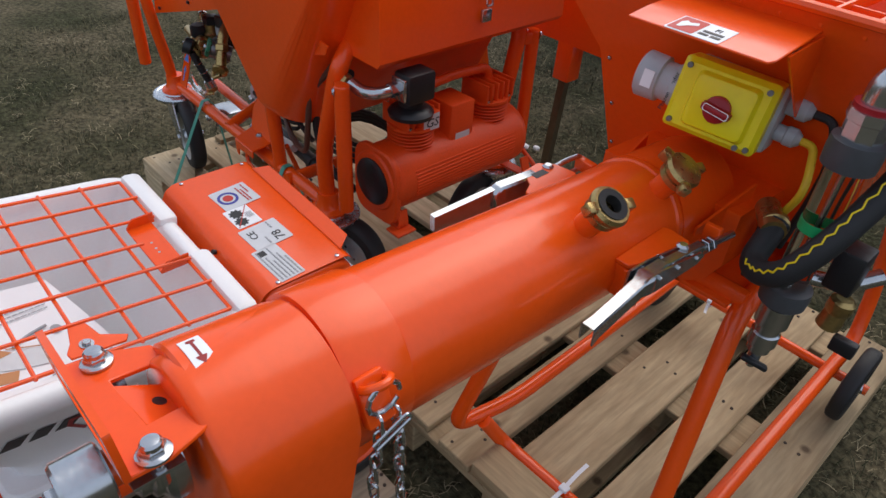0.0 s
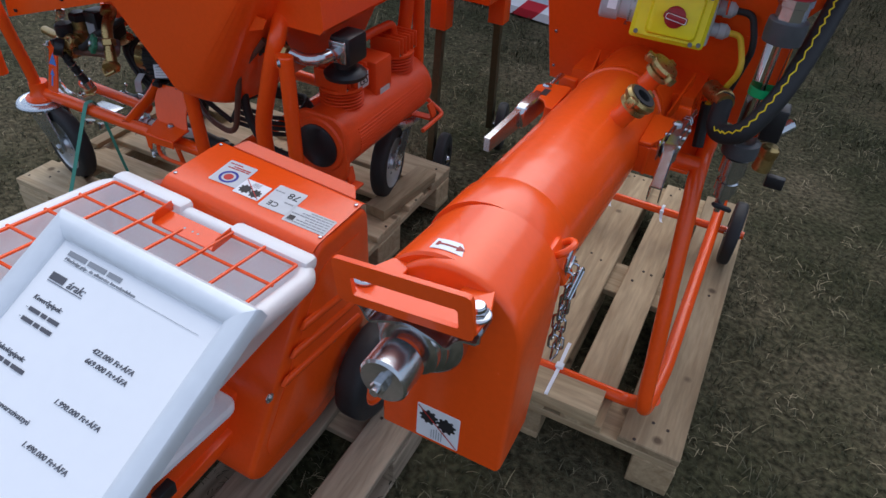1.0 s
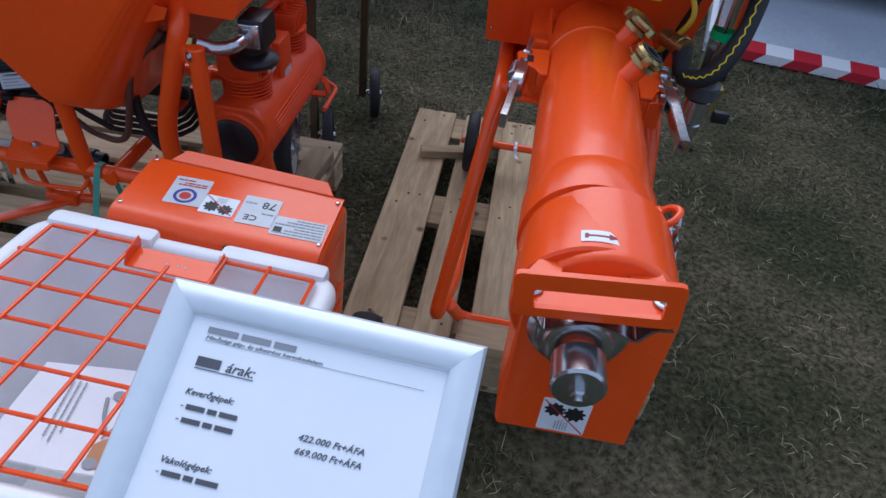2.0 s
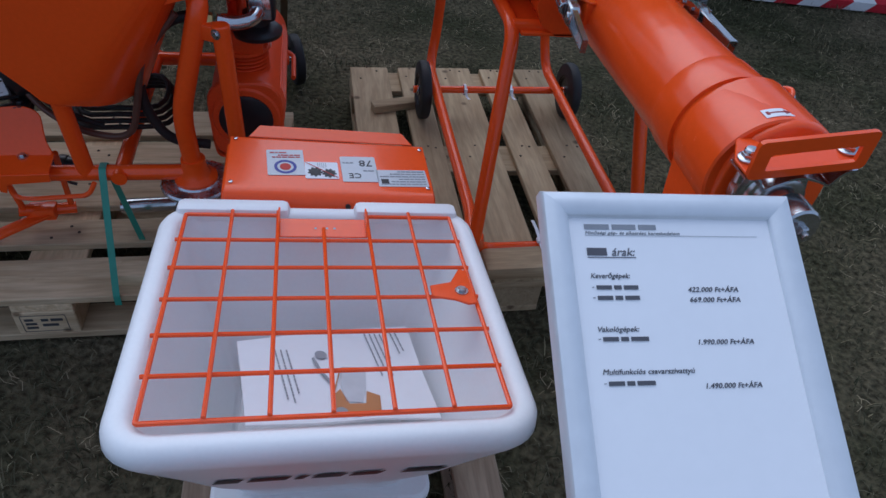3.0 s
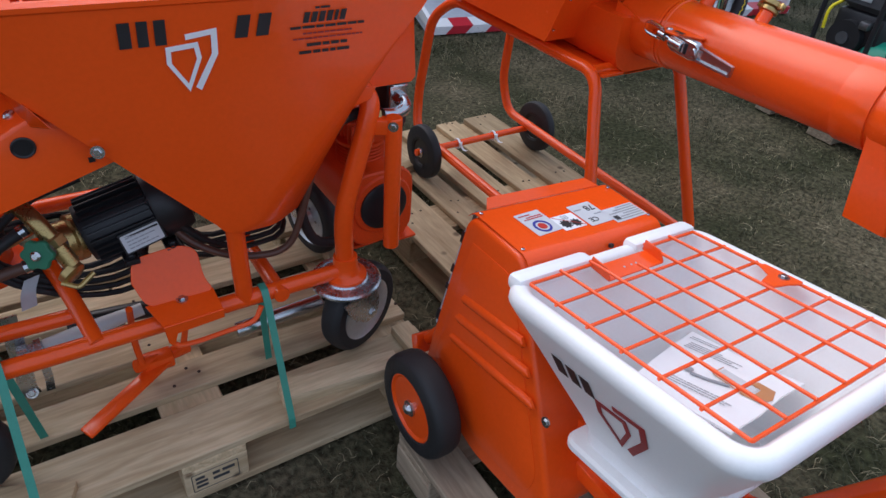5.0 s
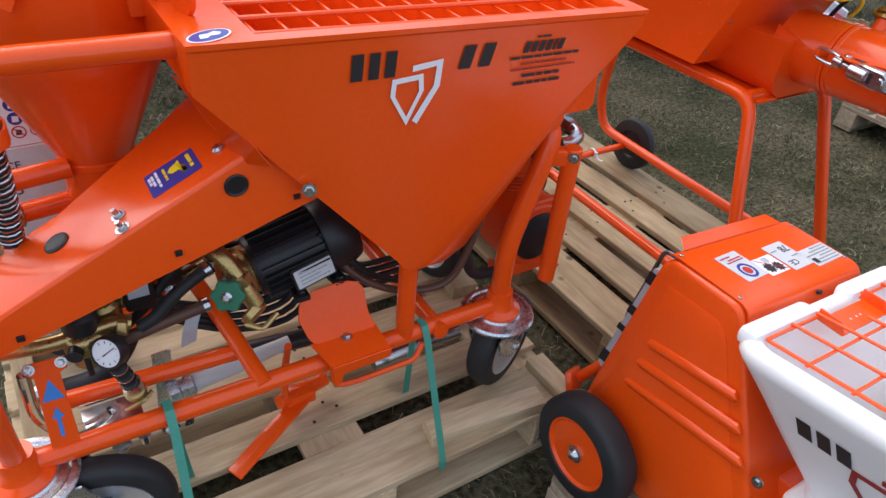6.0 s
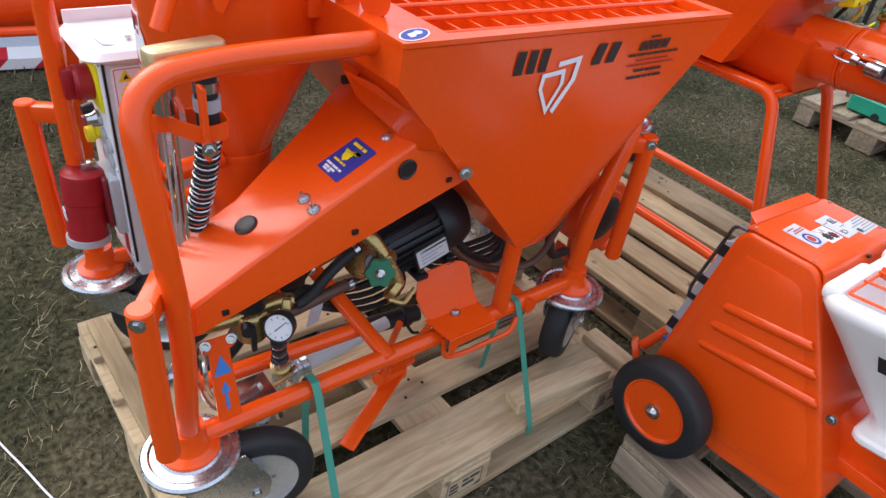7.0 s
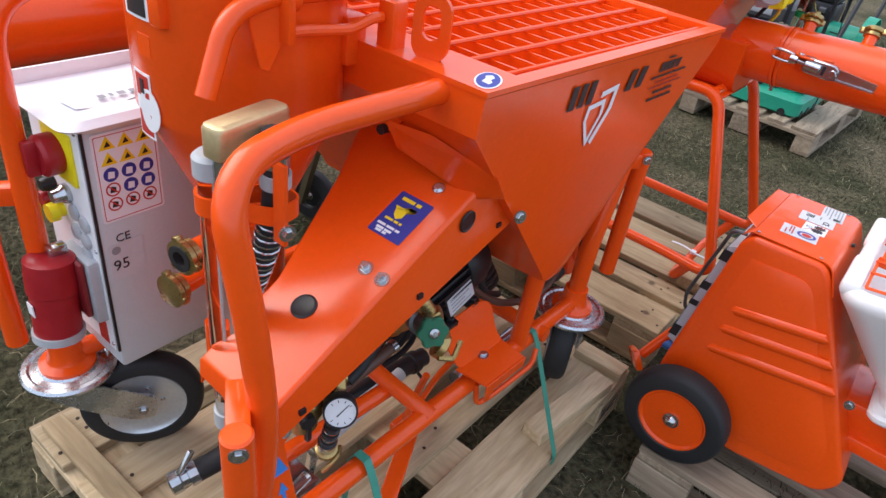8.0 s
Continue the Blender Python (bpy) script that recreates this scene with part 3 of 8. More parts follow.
    part("foot_flange", plate(rrect(-0.163, -0.130, 0.163, 0.126, 0.03), 0.022, bowl @ pose(0, 0, -0.308), 0.006), WHITE_PE, hopper)

    # brand print on the bowl sides
    def wall(u, z, side):
        if side == "left":
            return bowl @ Vector((-(0.2525 + 0.5 * (z + 0.028)), u, z))
        if side == "right":
            return bowl @ Vector((0.2525 + 0.5 * (z + 0.028), u, z))
        return bowl @ Vector((u, -(0.2520 + 0.534 * (z + 0.028)), z))
    ms = frame_at(wall(0.118, -0.118, "left"), wall(-0.15, -0.118, "left"), wall(0.118, -0.08, "left"))
    slab_letters(hopper, ms, (0.023, 0.021, 0.022), 0.042, INK, 0.009, -0.12)
    shield(hopper, ms @ Matrix.Translation((0.082, -0.100, 0.0)), 0.108, DARK_RED_INK)
    ms = frame_at(wall(-0.128, -0.118, "right"), wall(0.15, -0.118, "right"), wall(-0.128, -0.08, "right"))
    slab_letters(hopper, ms, (0.026, 0.024, 0.025), 0.042, INK, 0.010, 0.25)
    shield(hopper, ms @ Matrix.Translation((0.085, -0.045, 0.0)), 0.080, DARK_RED_INK)
    lip = [wall(u, z, "front") for u, z in ((-0.140, -0.122), (0.2, -0.122), (-0.140, -0.085))]
    slab_letters(hopper, frame_at(*lip), (0.030, 0.046, 0.011, 0.036, 0.036), 0.024, INK, 0.010, 0.35)
    slab_letters(hopper, frame_at(*lip) @ Matrix.Translation((0.228, 0, 0)), (0.050,), 0.024, INK, 0.010, 0.35)
    # grille
    gw, gd = 0.2105, 0.209

    def g(x, y, dz=0.0):
        return bowl @ Vector((x, y, dz))
    grille = part("grille", tube([g(gw, gd), g(gw, -gd), g(-gw, -gd), g(-gw, gd), g(-0.070, gd)], 0.0032, 0.004, 8), ORANGE, ob, "orange welded wire grille")
    part("wire", tube([g(0.070, gd), g(gw, gd)], 0.0032, 0, 8), ORANGE, grille)
    for i in range(1, 6):
        x = -gw + 2 * gw * i / 6
        part("wire", tube([g(x, -gd, 0.0055), g(x, gd - (0.045 if i == 3 else -0.004), 0.0055)], 0.003, 0, 8), ORANGE, grille)
    for i in range(1, 6):
        y = -gd + 2 * gd * i / 6
        part("wire", tube([g(-gw - 0.007, y), g(gw + 0.005, y)], 0.003, 0, 8), ORANGE, grille)
    # hinge plate at the back, lug with bolt at the side
    hp_ = bowl @ pose(0, gd - 0.046, -0.012, 8, 0, 0)
    part("hinge_plate", join(plate([(-0.070, 0), (0.070, 0), (0.070, 0.044), (-0.070, 0.044)], 0.003, hp_, 0.001), plate([(0, 0), (0.050, 0), (0.050, 0.022), (0.012, 0.022), (0, 0.006)], 0.003, hp_ @ pose(-0.070, 0, 0, 90, 0, 90), 0.001), plate([(0, 0), (0.050, 0), (0.050, 0.022), (0.012, 0.022), (0, 0.006)], 0.003, hp_ @ pose(0.067, 0, 0, 90, 0, 90), 0.001)), ORANGE, grille)
    for x in (-0.012, 0.006, 0.018):
        part("plate_hole", moved(cyl((x, 0.020, 0.0028), (x, 0.020, 0.0034), 0.0022, seg=10), hp_), LIGHT_GREY, grille)
    lug = part("lug_plate", plate([(0, -0.045), (0.012, -0.052), (0.03, -0.02), (0.062, -0.012), (0.062, 0.012), (0.03, 0.02), (0.012, 0.030), (0, 0.028)], 0.004, bowl @ pose(gw - 0.002, 0.005, 0.004, 0, 0, 180), 0.001), ORANGE, grille)
    bx = bowl @ Vector((gw - 0.020, 0.003, 0.008))
    part("bolt_head", hexbolt(bx, bowl.to_3x3() @ Vector((0, 0, 1)), 0.0065, 0.006), STEEL, lug)
    for x in (-1.208, -0.698):
        wheel(ob, (x, -0.17, 0.245), (1, 0, 0), 0.124, 0.068, 0.080, ORANGE)
    part("axle", cyl((-1.246, -0.17, 0.245), (-0.66, -0.17, 0.245), 0.009), STEEL, ob)
    # pump frame below the hopper, upright carrying handle
    part("pump_frame", join(box((-1.045, -0.86, 0.30), (-0.815, -0.40, 0.335), 0.006), box((-1.03, -0.73, 0.33), (-0.83, -0.45, 0.406), 0.006)), ORANGE, ob)
    part("stator_pipe", lathe([(0.03, 0), (0.034, 0.004), (0.034, 0.05), (0.026, 0.055), (0.026, 0.25), (0.036, 0.255), (0.036, 0.29)], (-0.935, -0.78, 0.36), (-0.935, -1.2, 0.355), 24), STEEL, ob)
    part("carrying_handle", tube([(-0.84, -0.66, 0.345), (-0.835, -0.78, 0.38), (-0.845, -0.985, 0.775), (-1.06, -0.985, 0.775), (-1.055, -0.78, 0.38), (-1.05, -0.66, 0.345)], 0.0195, 0.055, 18, 8), ORANGE, ob)
    part("support_leg", join(tube([(-1.0, -0.84, 0.31), (-1.0, -0.90, 0.16)], 0.012, 0), tube([(-0.86, -0.84, 0.31), (-0.86, -0.90, 0.16)], 0.012, 0), tube([(-1.0, -0.90, 0.158), (-0.86, -0.90, 0.158)], 0.0135, 0)), ORANGE, ob)
    part("clip", box((-0.815, -0.70, 0.37), (-0.795, -0.66, 0.40), 0.003), BLACK, ob)
    # tread bar, grey motor back and wire latch
    part("tread_bar", join(tube([(-1.035, -0.085, 0.40), (-1.06, -0.055, 0.345), (-1.085, -0.022, 0.280)], 0.0125, 0.02), box((-0.046, -0.008, -0.024), (0.046, 0.008, 0.024), 0.003, pose(-1.090, -0.012, 0.266, -28, 24, 25))), ORANGE, ob)
    back = part("rear_strip", loft([[(x, y, z) for y, z in ((-0.135, 0.650), (-0.108, 0.640), (-0.066, 0.375), (-0.095, 0.36))] for x in (-1.106, -0.772)]), LIGHT_GREY, ob, "grey rear strip with dark slots")
    for z0_, z1_ in ((0.605, 0.632), (0.525, 0.545), (0.478, 0.492), (0.385, 0.415)):
        part("slot", loft([[(x, -0.112 + (0.640 - z) * 0.1585 + d_, z) for z in (z0_, z1_) for d_ in ((-0.012, 0.008) if z == z0_ else (0.008, -0.012))] for x in (-1.1075, -0.770)]), BLACK, back)
    part("cable_gland", cyl((-1.06, -0.08, 0.33), (-1.06, -0.05, 0.33), 0.014), SKY_BLUE, ob)
    part("wire_latch", tube([(-1.080, -0.130, 0.672), (-1.080, -0.100, 0.670), (-1.050, -0.055, 0.47), (-1.040, -0.064, 0.43), (-1.040, -0.085, 0.42)], 0.0045, 0.02, 8), DARK_STEEL, ob)
    # the body leans over on its axle
    lean = Matrix.Translation((-1.128, 0, 0.45)) @ pose(0, 0, 0, 0, 4.2, 0) @ Matrix.Diagonal((1, 1, 1.05, 1)) @ Matrix.Translation((1.128, 0, -0.45))
    for child in ob.children:
        kind_ = child.name.split(".")[0]
        if kind_ in ("wheel", "axle", "support_leg"):
            child.matrix_basis = SET_PUMP @ child.matrix_basis
        elif kind_ not in ("hopper", "grille"):
            child.matrix_basis = lean @ SET_PUMP @ child.matrix_basis
    # booklet in the hopper
    bk = thing("instruction_booklet", (-0.93, -0.66, 0.47), "white printed instruction booklet in a clear bag lying in the hopper", "booklet")
    mb = frame_at((-1.040, -0.728, 0.655), (-0.782, -0.703, 0.594), (-1.049, -0.570, 0.622))
    bag = part("booklet", loft([[mb @ Vector((x, y, z + 0.004 * math.sin(5 * y / 0.17 + x * 9))) for x, y in ((0.0, 0), (0.09, -0.003), (0.18, 0.002), (0.272, 0), (0.275, 0.11), (0.277, 0.214), (0.19, 0.203), (0.10, 0.190), (0.0, 0.174), (0.0, 0.09))] for z in (0, 0.004)]), WHITE, bk)
    up = mb @ Matrix.Translation((0, 0, 0.0085))
    for x, y0_, lengths in ((0.050, 0.145, (0.105, 0.115, 0.095)), (0.196, 0.188, (0.10, 0.085, 0.10, 0.06)), (0.240, 0.200, (0.06, 0.055))):
        for k, n_ in enumerate(lengths):
            bars([(0.0, 0.0, n_)], 0.0022, up @ pose(x + 0.0085 * k, y0_, 0, 0, 0, -86), GREY_INK, "print", bag)
    ink = material("pale_orange_ink", (0.50, 0.22, 0.08), 0.5)
    part("machine_picture", plate([(0.120, 0.012), (0.150, 0.004), (0.185, 0.014), (0.190, 0.045), (0.172, 0.055), (0.166, 0.030), (0.142, 0.030), (0.134, 0.060), (0.120, 0.045)], 0.0003, up, 0), ink, bag)
    part("picture_drum", plate([(0.138, 0.034), (0.162, 0.032), (0.172, 0.060), (0.180, 0.100), (0.142, 0.100), (0.136, 0.066)], 0.0003, up, 0), PALE_FILM, bag)
    part("picture_frame", tube([up @ Vector((0.125, 0.055, 0.001)), up @ Vector((0.142, 0.104, 0.001)), up @ Vector((0.182, 0.104, 0.001))], 0.001, 0.004, 6), ink, bag)
    part("picture_wheel", plate(circle(0.128, 0.014, 0.009), 0.0003, up @ Matrix.Translation((0, 0, 0.0005)), 0), GREY_INK, bag)
    part("picture_wheel", plate(circle(0.118, 0.135, 0.009), 0.0003, up, 0), GREY_INK, bag)
    part("picture_hose", tube([up @ Vector((0.105, 0.125, 0.001)), up @ Vector((0.112, 0.095, 0.001)), up @ Vector((0.126, 0.065, 0.001))], 0.0025, 0.01, 6), GREY_INK, bag)
    return ob


pump = build_pump()

# ---- price board ----


def build_board():
    m = frame_at((-0.722, -0.725, 1.026), (-0.455, -0.739, 1.024), (-0.748, -1.054, 0.860)) @ Matrix.Diagonal((1, 1, -1, 1))
    W, L = 0.268, 0.355
    top = m @ Vector((W / 2, L * 0.5, -0.012))
    foot = (top.x + 0.03, top.y + 0.03, 0)
    ob = thing("price_board", foot, "silver snap frame with a printed price list on a thin stand", "sign board")
    for a, b, c, d in (((0, 0), (W, 0), (W - 0.027, 0.027), (0.027, 0.027)), ((W, 0), (W, L), (W - 0.027, L - 0.027), (W - 0.027, 0.027)), ((W, L), (0, L), (0.027, L - 0.027), (W - 0.027, L - 0.027)), ((0, L), (0, 0), (0.027, 0.027), (0.027, L - 0.027))):
        bm = bmesh.new()

        def mix(p, q, t, z):
            return bm.verts.new((p[0] + (q[0] - p[0]) * t, p[1] + (q[1] - p[1]) * t, z))
        prof = [(0, -0.012), (0, 0.001), (0.10, 0.005), (0.35, 0.0075), (0.65, 0.007), (0.92, 0.003), (1, -0.0005), (1, -0.012)]
        e0 = [mix(a, d, t, z) for t, z in prof]
        e1 = [mix(b, c, t, z) for t, z in prof]
        for i in range(len(prof)):
            j = (i + 1) % len(prof)
            bm.faces.new((e0[i], e0[j], e1[j], e1[i]))
        bm.faces.new(e0)
        bm.faces.new(e1[::-1])
        bm.transform(m)
        part("frame_rail", bm, SILVER, ob, "silver aluminium rail")
    sheet = part("sheet", box((0.02, 0.02, -0.010), (W - 0.02, L - 0.02, -0.0022), 0, m), material("bright_office_paper", (0.90, 0.905, 0.92), 0.6, vary=0.015, scale=9), ob, "white printed price list")
    # print: x to the right, y up the page from its upper left corner
    pg = m @ Matrix.Translation((0.027, 0.027, -0.0018)) @ Matrix.Diagonal((1, -1, 1, 1))
    bars([(0.0155, -0.0120, 0.075)], 0.0052, pg, GREY_INK, "print", sheet)
    writing("Minőségi gép- és alkatrész kereskedelem", 0.0046, pg @ pose(0.0155, -0.0172, 0), GREY_INK, "print", sheet, shear=0.2, width=0.099)
    part("rule", moved(box((0.0155, -0.0185, 0), (0.199, -0.0182, 0.0003), 0), pg), GREY_INK, sheet)

    PRINT = material("worn_black_print", (0.10, 0.10, 0.115), 0.5, vary=0.1, scale=40)
    bars([(0.0155, -0.0396, 0.021)], 0.0078, pg, PRINT, "print", sheet)
    writing("árak:", 0.0118, pg @ pose(0.040, -0.0396, 0), PRINT, "print", sheet, shear=0.25, width=0.024)
    part("rule", moved(box((0.0155, -0.0418, 0), (0.065, -0.0411, 0.0003), 0), pg), PRINT, sheet)

    def line(text, x, y, width):
        writing(text, 0.0072, pg @ pose(x, y, 0), PRINT, "print", sheet, shear=0.25, width=width)

    def dash(x, y, length):
        part("print", moved(box((x, y + 0.0018, 0), (x + 0.0022, y + 0.0024, 0.0003), 0), pg), PRINT, sheet)
        bars([(x + 0.0045, y, length)], 0.0040, pg, PRINT, "print", sheet)
    line("Keverőgépek:", 0.0155, -0.0627, 0.040)
    dash(0.0160, -0.0741, 0.042)
    dash(0.0160, -0.0845, 0.042)
    line("422.000 Ft+ÁFA", 0.113, -0.0767, 0.0525)
    line("669.000 Ft+ÁFA", 0.113, -0.0870, 0.0525)
    line("Vakológépek:", 0.0155, -0.1154, 0.0405)
    dash(0.0160, -0.1245, 0.050)
    line("1.990.000 Ft+ÁFA", 0.113, -0.1287, 0.057)
    line("Multifunkciós csavarszivattyú", 0.0155, -0.1554, 0.0900)
    dash(0.0160, -0.1657, 0.047)
    line("1.490.000 Ft+ÁFA", 0.113, -0.1700, 0.0562)
    bars([(0.010, -0.2905 + 0.005 * i, 0.17) for i in range(2)], 0.0022, pg, GREY_INK, "print", sheet)
    part("post", loft([[(x, y, z) for x, y in ((cx - 0.02, cy - 0.012), (cx + 0.02, cy - 0.012), (cx + 0.02, cy + 0.012), (cx - 0.02, cy + 0.012))] for cx, cy, z in ((foot[0], foot[1], 0.0), (top.x, top.y, top.z))]), BROWN_STEEL, ob, "dark brown flat post")
    part("foot_plate", box((foot[0] - 0.11, foot[1] - 0.09, -0.004), (foot[0] + 0.11, foot[1] + 0.09, 0.006), 0.002), BROWN_STEEL, ob)
    return ob


price_board = build_board()

# ---- long tube mixer ----


def tube_axis(y):
    return Vector((-0.334 + 0.024 * y, y, 0.9093 - 0.0467 * y))


def on_tube(y, ang, rad):
    """A point beside the mixing tube: ang in degrees from the top towards the stand's outer side."""
    d = (tube_axis(1) - tube_axis(0)).normalized()
    up = (Vector((0, 0, 1)) - d * d.z).normalized()
    side = d.cross(up)
    a = radians(ang)
    return tube_axis(y) + (up * math.cos(a) + side * math.sin(a)) * rad


def coupling(parent, base, tip, capped):
    """A short welded stub with a brass claw coupling."""
    base, tip = Vector(base), Vector(tip)
    d = (tip - base).normalized()
    h = (tip - base).length
    stub = part("stub", cyl(base, base + d * h * 0.7, 0.0165), ORANGE, parent)
    c0 = base + d * h * 0.62
    part("coupling", lathe([(0.017, 0), (0.023, 0.002), (0.023, 0.010), (0.019, 0.013), (0.026, 0.015), (0.027, 0.021), (0.024, 0.026)] + ([(0.012, 0.029)] if capped else [(0.018, 0.026), (0.018, 0.012)]), c0, c0 + d, 24), BRASS, stub, "brass claw coupling")
    s = d.orthogonal().normalized()
    for k in range(2 if not capped else 3):
        q = Matrix.Rotation(radians(180 * k if not capped else 120 * k) + 0.6, 3, d) @ s
        o = c0 + d * 0.02 + q * 0.029
        part("claw", box((-0.007, -0.006, -0.006), (0.007, 0.008, 0.009), 0.002, frame_at(o, o + d.cross(q), o + q)), BRASS, stub)
    if not capped:
        part("seal_ring", pipe(c0 + d * 0.014, c0 + d * 0.0275, 0.0205, 0.0115), RUBBER, stub)
    return stub


def lever_clamp(parent, s):
    """An over-centre clamp beside the tube: lug, cheeks, channel-shaped lever and threaded rod; s is the side."""
    def at(dx, y, z):
        return Vector((tube_axis(y).x + s * dx * (1 if s > 0 else 0.86), y, z - (0 if s > 0 else 0.008)))
    lp = at(0.086, 0.0, 0.944)
    lm = frame_at(lp, lp + Vector((0, 1, 0)), lp + Vector((s, 0, 0.0)))
    lug = part("clamp_lug", plate([(-0.072, -0.008), (-0.072, 0.012), (-0.045, 0.022), (-0.018, 0.044), (0.016, 0.046), (0.036, 0.030), (0.040, 0.0), (0.036, -0.010)], 0.006 * s, lm, 0.001), ORANGE, parent)
    part("clamp_web", box((-0.003, -0.075, -0.055), (0.003, 0.030, -0.0075), 0.001, Matrix.Translation(at(0.096, 0, 0.944))), ORANGE, lug)
    part("clamp_web", box((-0.020, -0.003, -0.055), (0.022, 0.003, -0.0075), 0.001, Matrix.Translation(at(0.098, -0.068, 0.944))), ORANGE, lug)
    part("rivet", lathe([(0.0085, 0), (0.0085, 0.002), (0.005, 0.0045)], at(0.121, 0.010, 0.949), at(0.121, 0.010, 2), 18), STEEL, lug)
    pivot, end = at(0.126, -0.088, 0.948), at(0.140, -0.202, 0.936) if s > 0 else at(0.150, -0.177, 0.936)
    head = at(0.128, 0.030, 0.937)
    cl = part("clamp", join(*[plate([(-0.012, -0.014), (0.02, -0.018), (0.11, -0.009), (0.122, 0.0), (0.11, 0.009), (0.02, 0.013), (-0.012, 0.010)], 0.0025, frame_at(pivot + Vector((s * o, 0, 0)), head + Vector((s * o, 0, 0)), pivot + Vector((s * o, 0, 1))), 0) for o in (-0.0115, 0.0115)]), STEEL, parent, "zinc-plated toggle clamp")

    def channel(a, b, stations):
        d = (b - a).normalized()
        side = Vector((s, 0, 0))
        up = side.cross(d) * (1 if side.cross(d).z > 0 else -1)
        t = 0.002
        rings = []
        for f, w, h in stations:
            o = a.lerp(b, f)
            rings.append([o + side * x + up * z for x, z in ((-w, -h), (-w, h * 0.8), (-w * 0.8, h), (w * 0.8, h), (w, h * 0.8), (w, -h), (w - t, -h), (w - t, h - t), (-w + t, h - t), (-w + t, -h))])
        return loft(rings)

    part("lever", channel(at(0.127, -0.045, 0.950), end, ((0, 0.008, 0.006), (0.18, 0.010, 0.010), (0.26, 0.013, 0.012), (0.36, 0.009, 0.010), (0.9, 0.0085, 0.011), (1.0, 0.0095, 0.0125))), STEEL, cl)
    part("link", channel(at(0.128, 0.045, 0.937), at(0.127, -0.075, 0.950), ((0, 0.007, 0.007), (1, 0.007, 0.007))), STEEL, cl)
    for y, z in ((-0.070, 0.949), (-0.03, 0.946), (0.015, 0.940)):
        part("pin", cyl(at(0.111, y, z), at(0.144, y, z), 0.004, seg=12), STEEL, cl)
    part("pull_rod", cyl(at(0.128, 0.03, 0.937), at(0.131, 0.130, 0.923), 0.0055, seg=14), STEEL, cl)
    for y in (0.052, 0.066):
        o = at(0.129, y, 0.937 - 0.14 * (y - 0.03))
        part("rod_nut", lathe([(0.0095, 0), (0.0105, 0.001), (0.0105, 0.007), (0.0095, 0.008)], o, at(0.131, 0.130, 0.923), 6), STEEL, cl)
    part("hook", box((-0.014, -0.005, -0.012), (0.010, 0.005, 0.016), 0.002, Matrix.Translation(at(0.118, 0.10, 0.926))), ORANGE, lug)


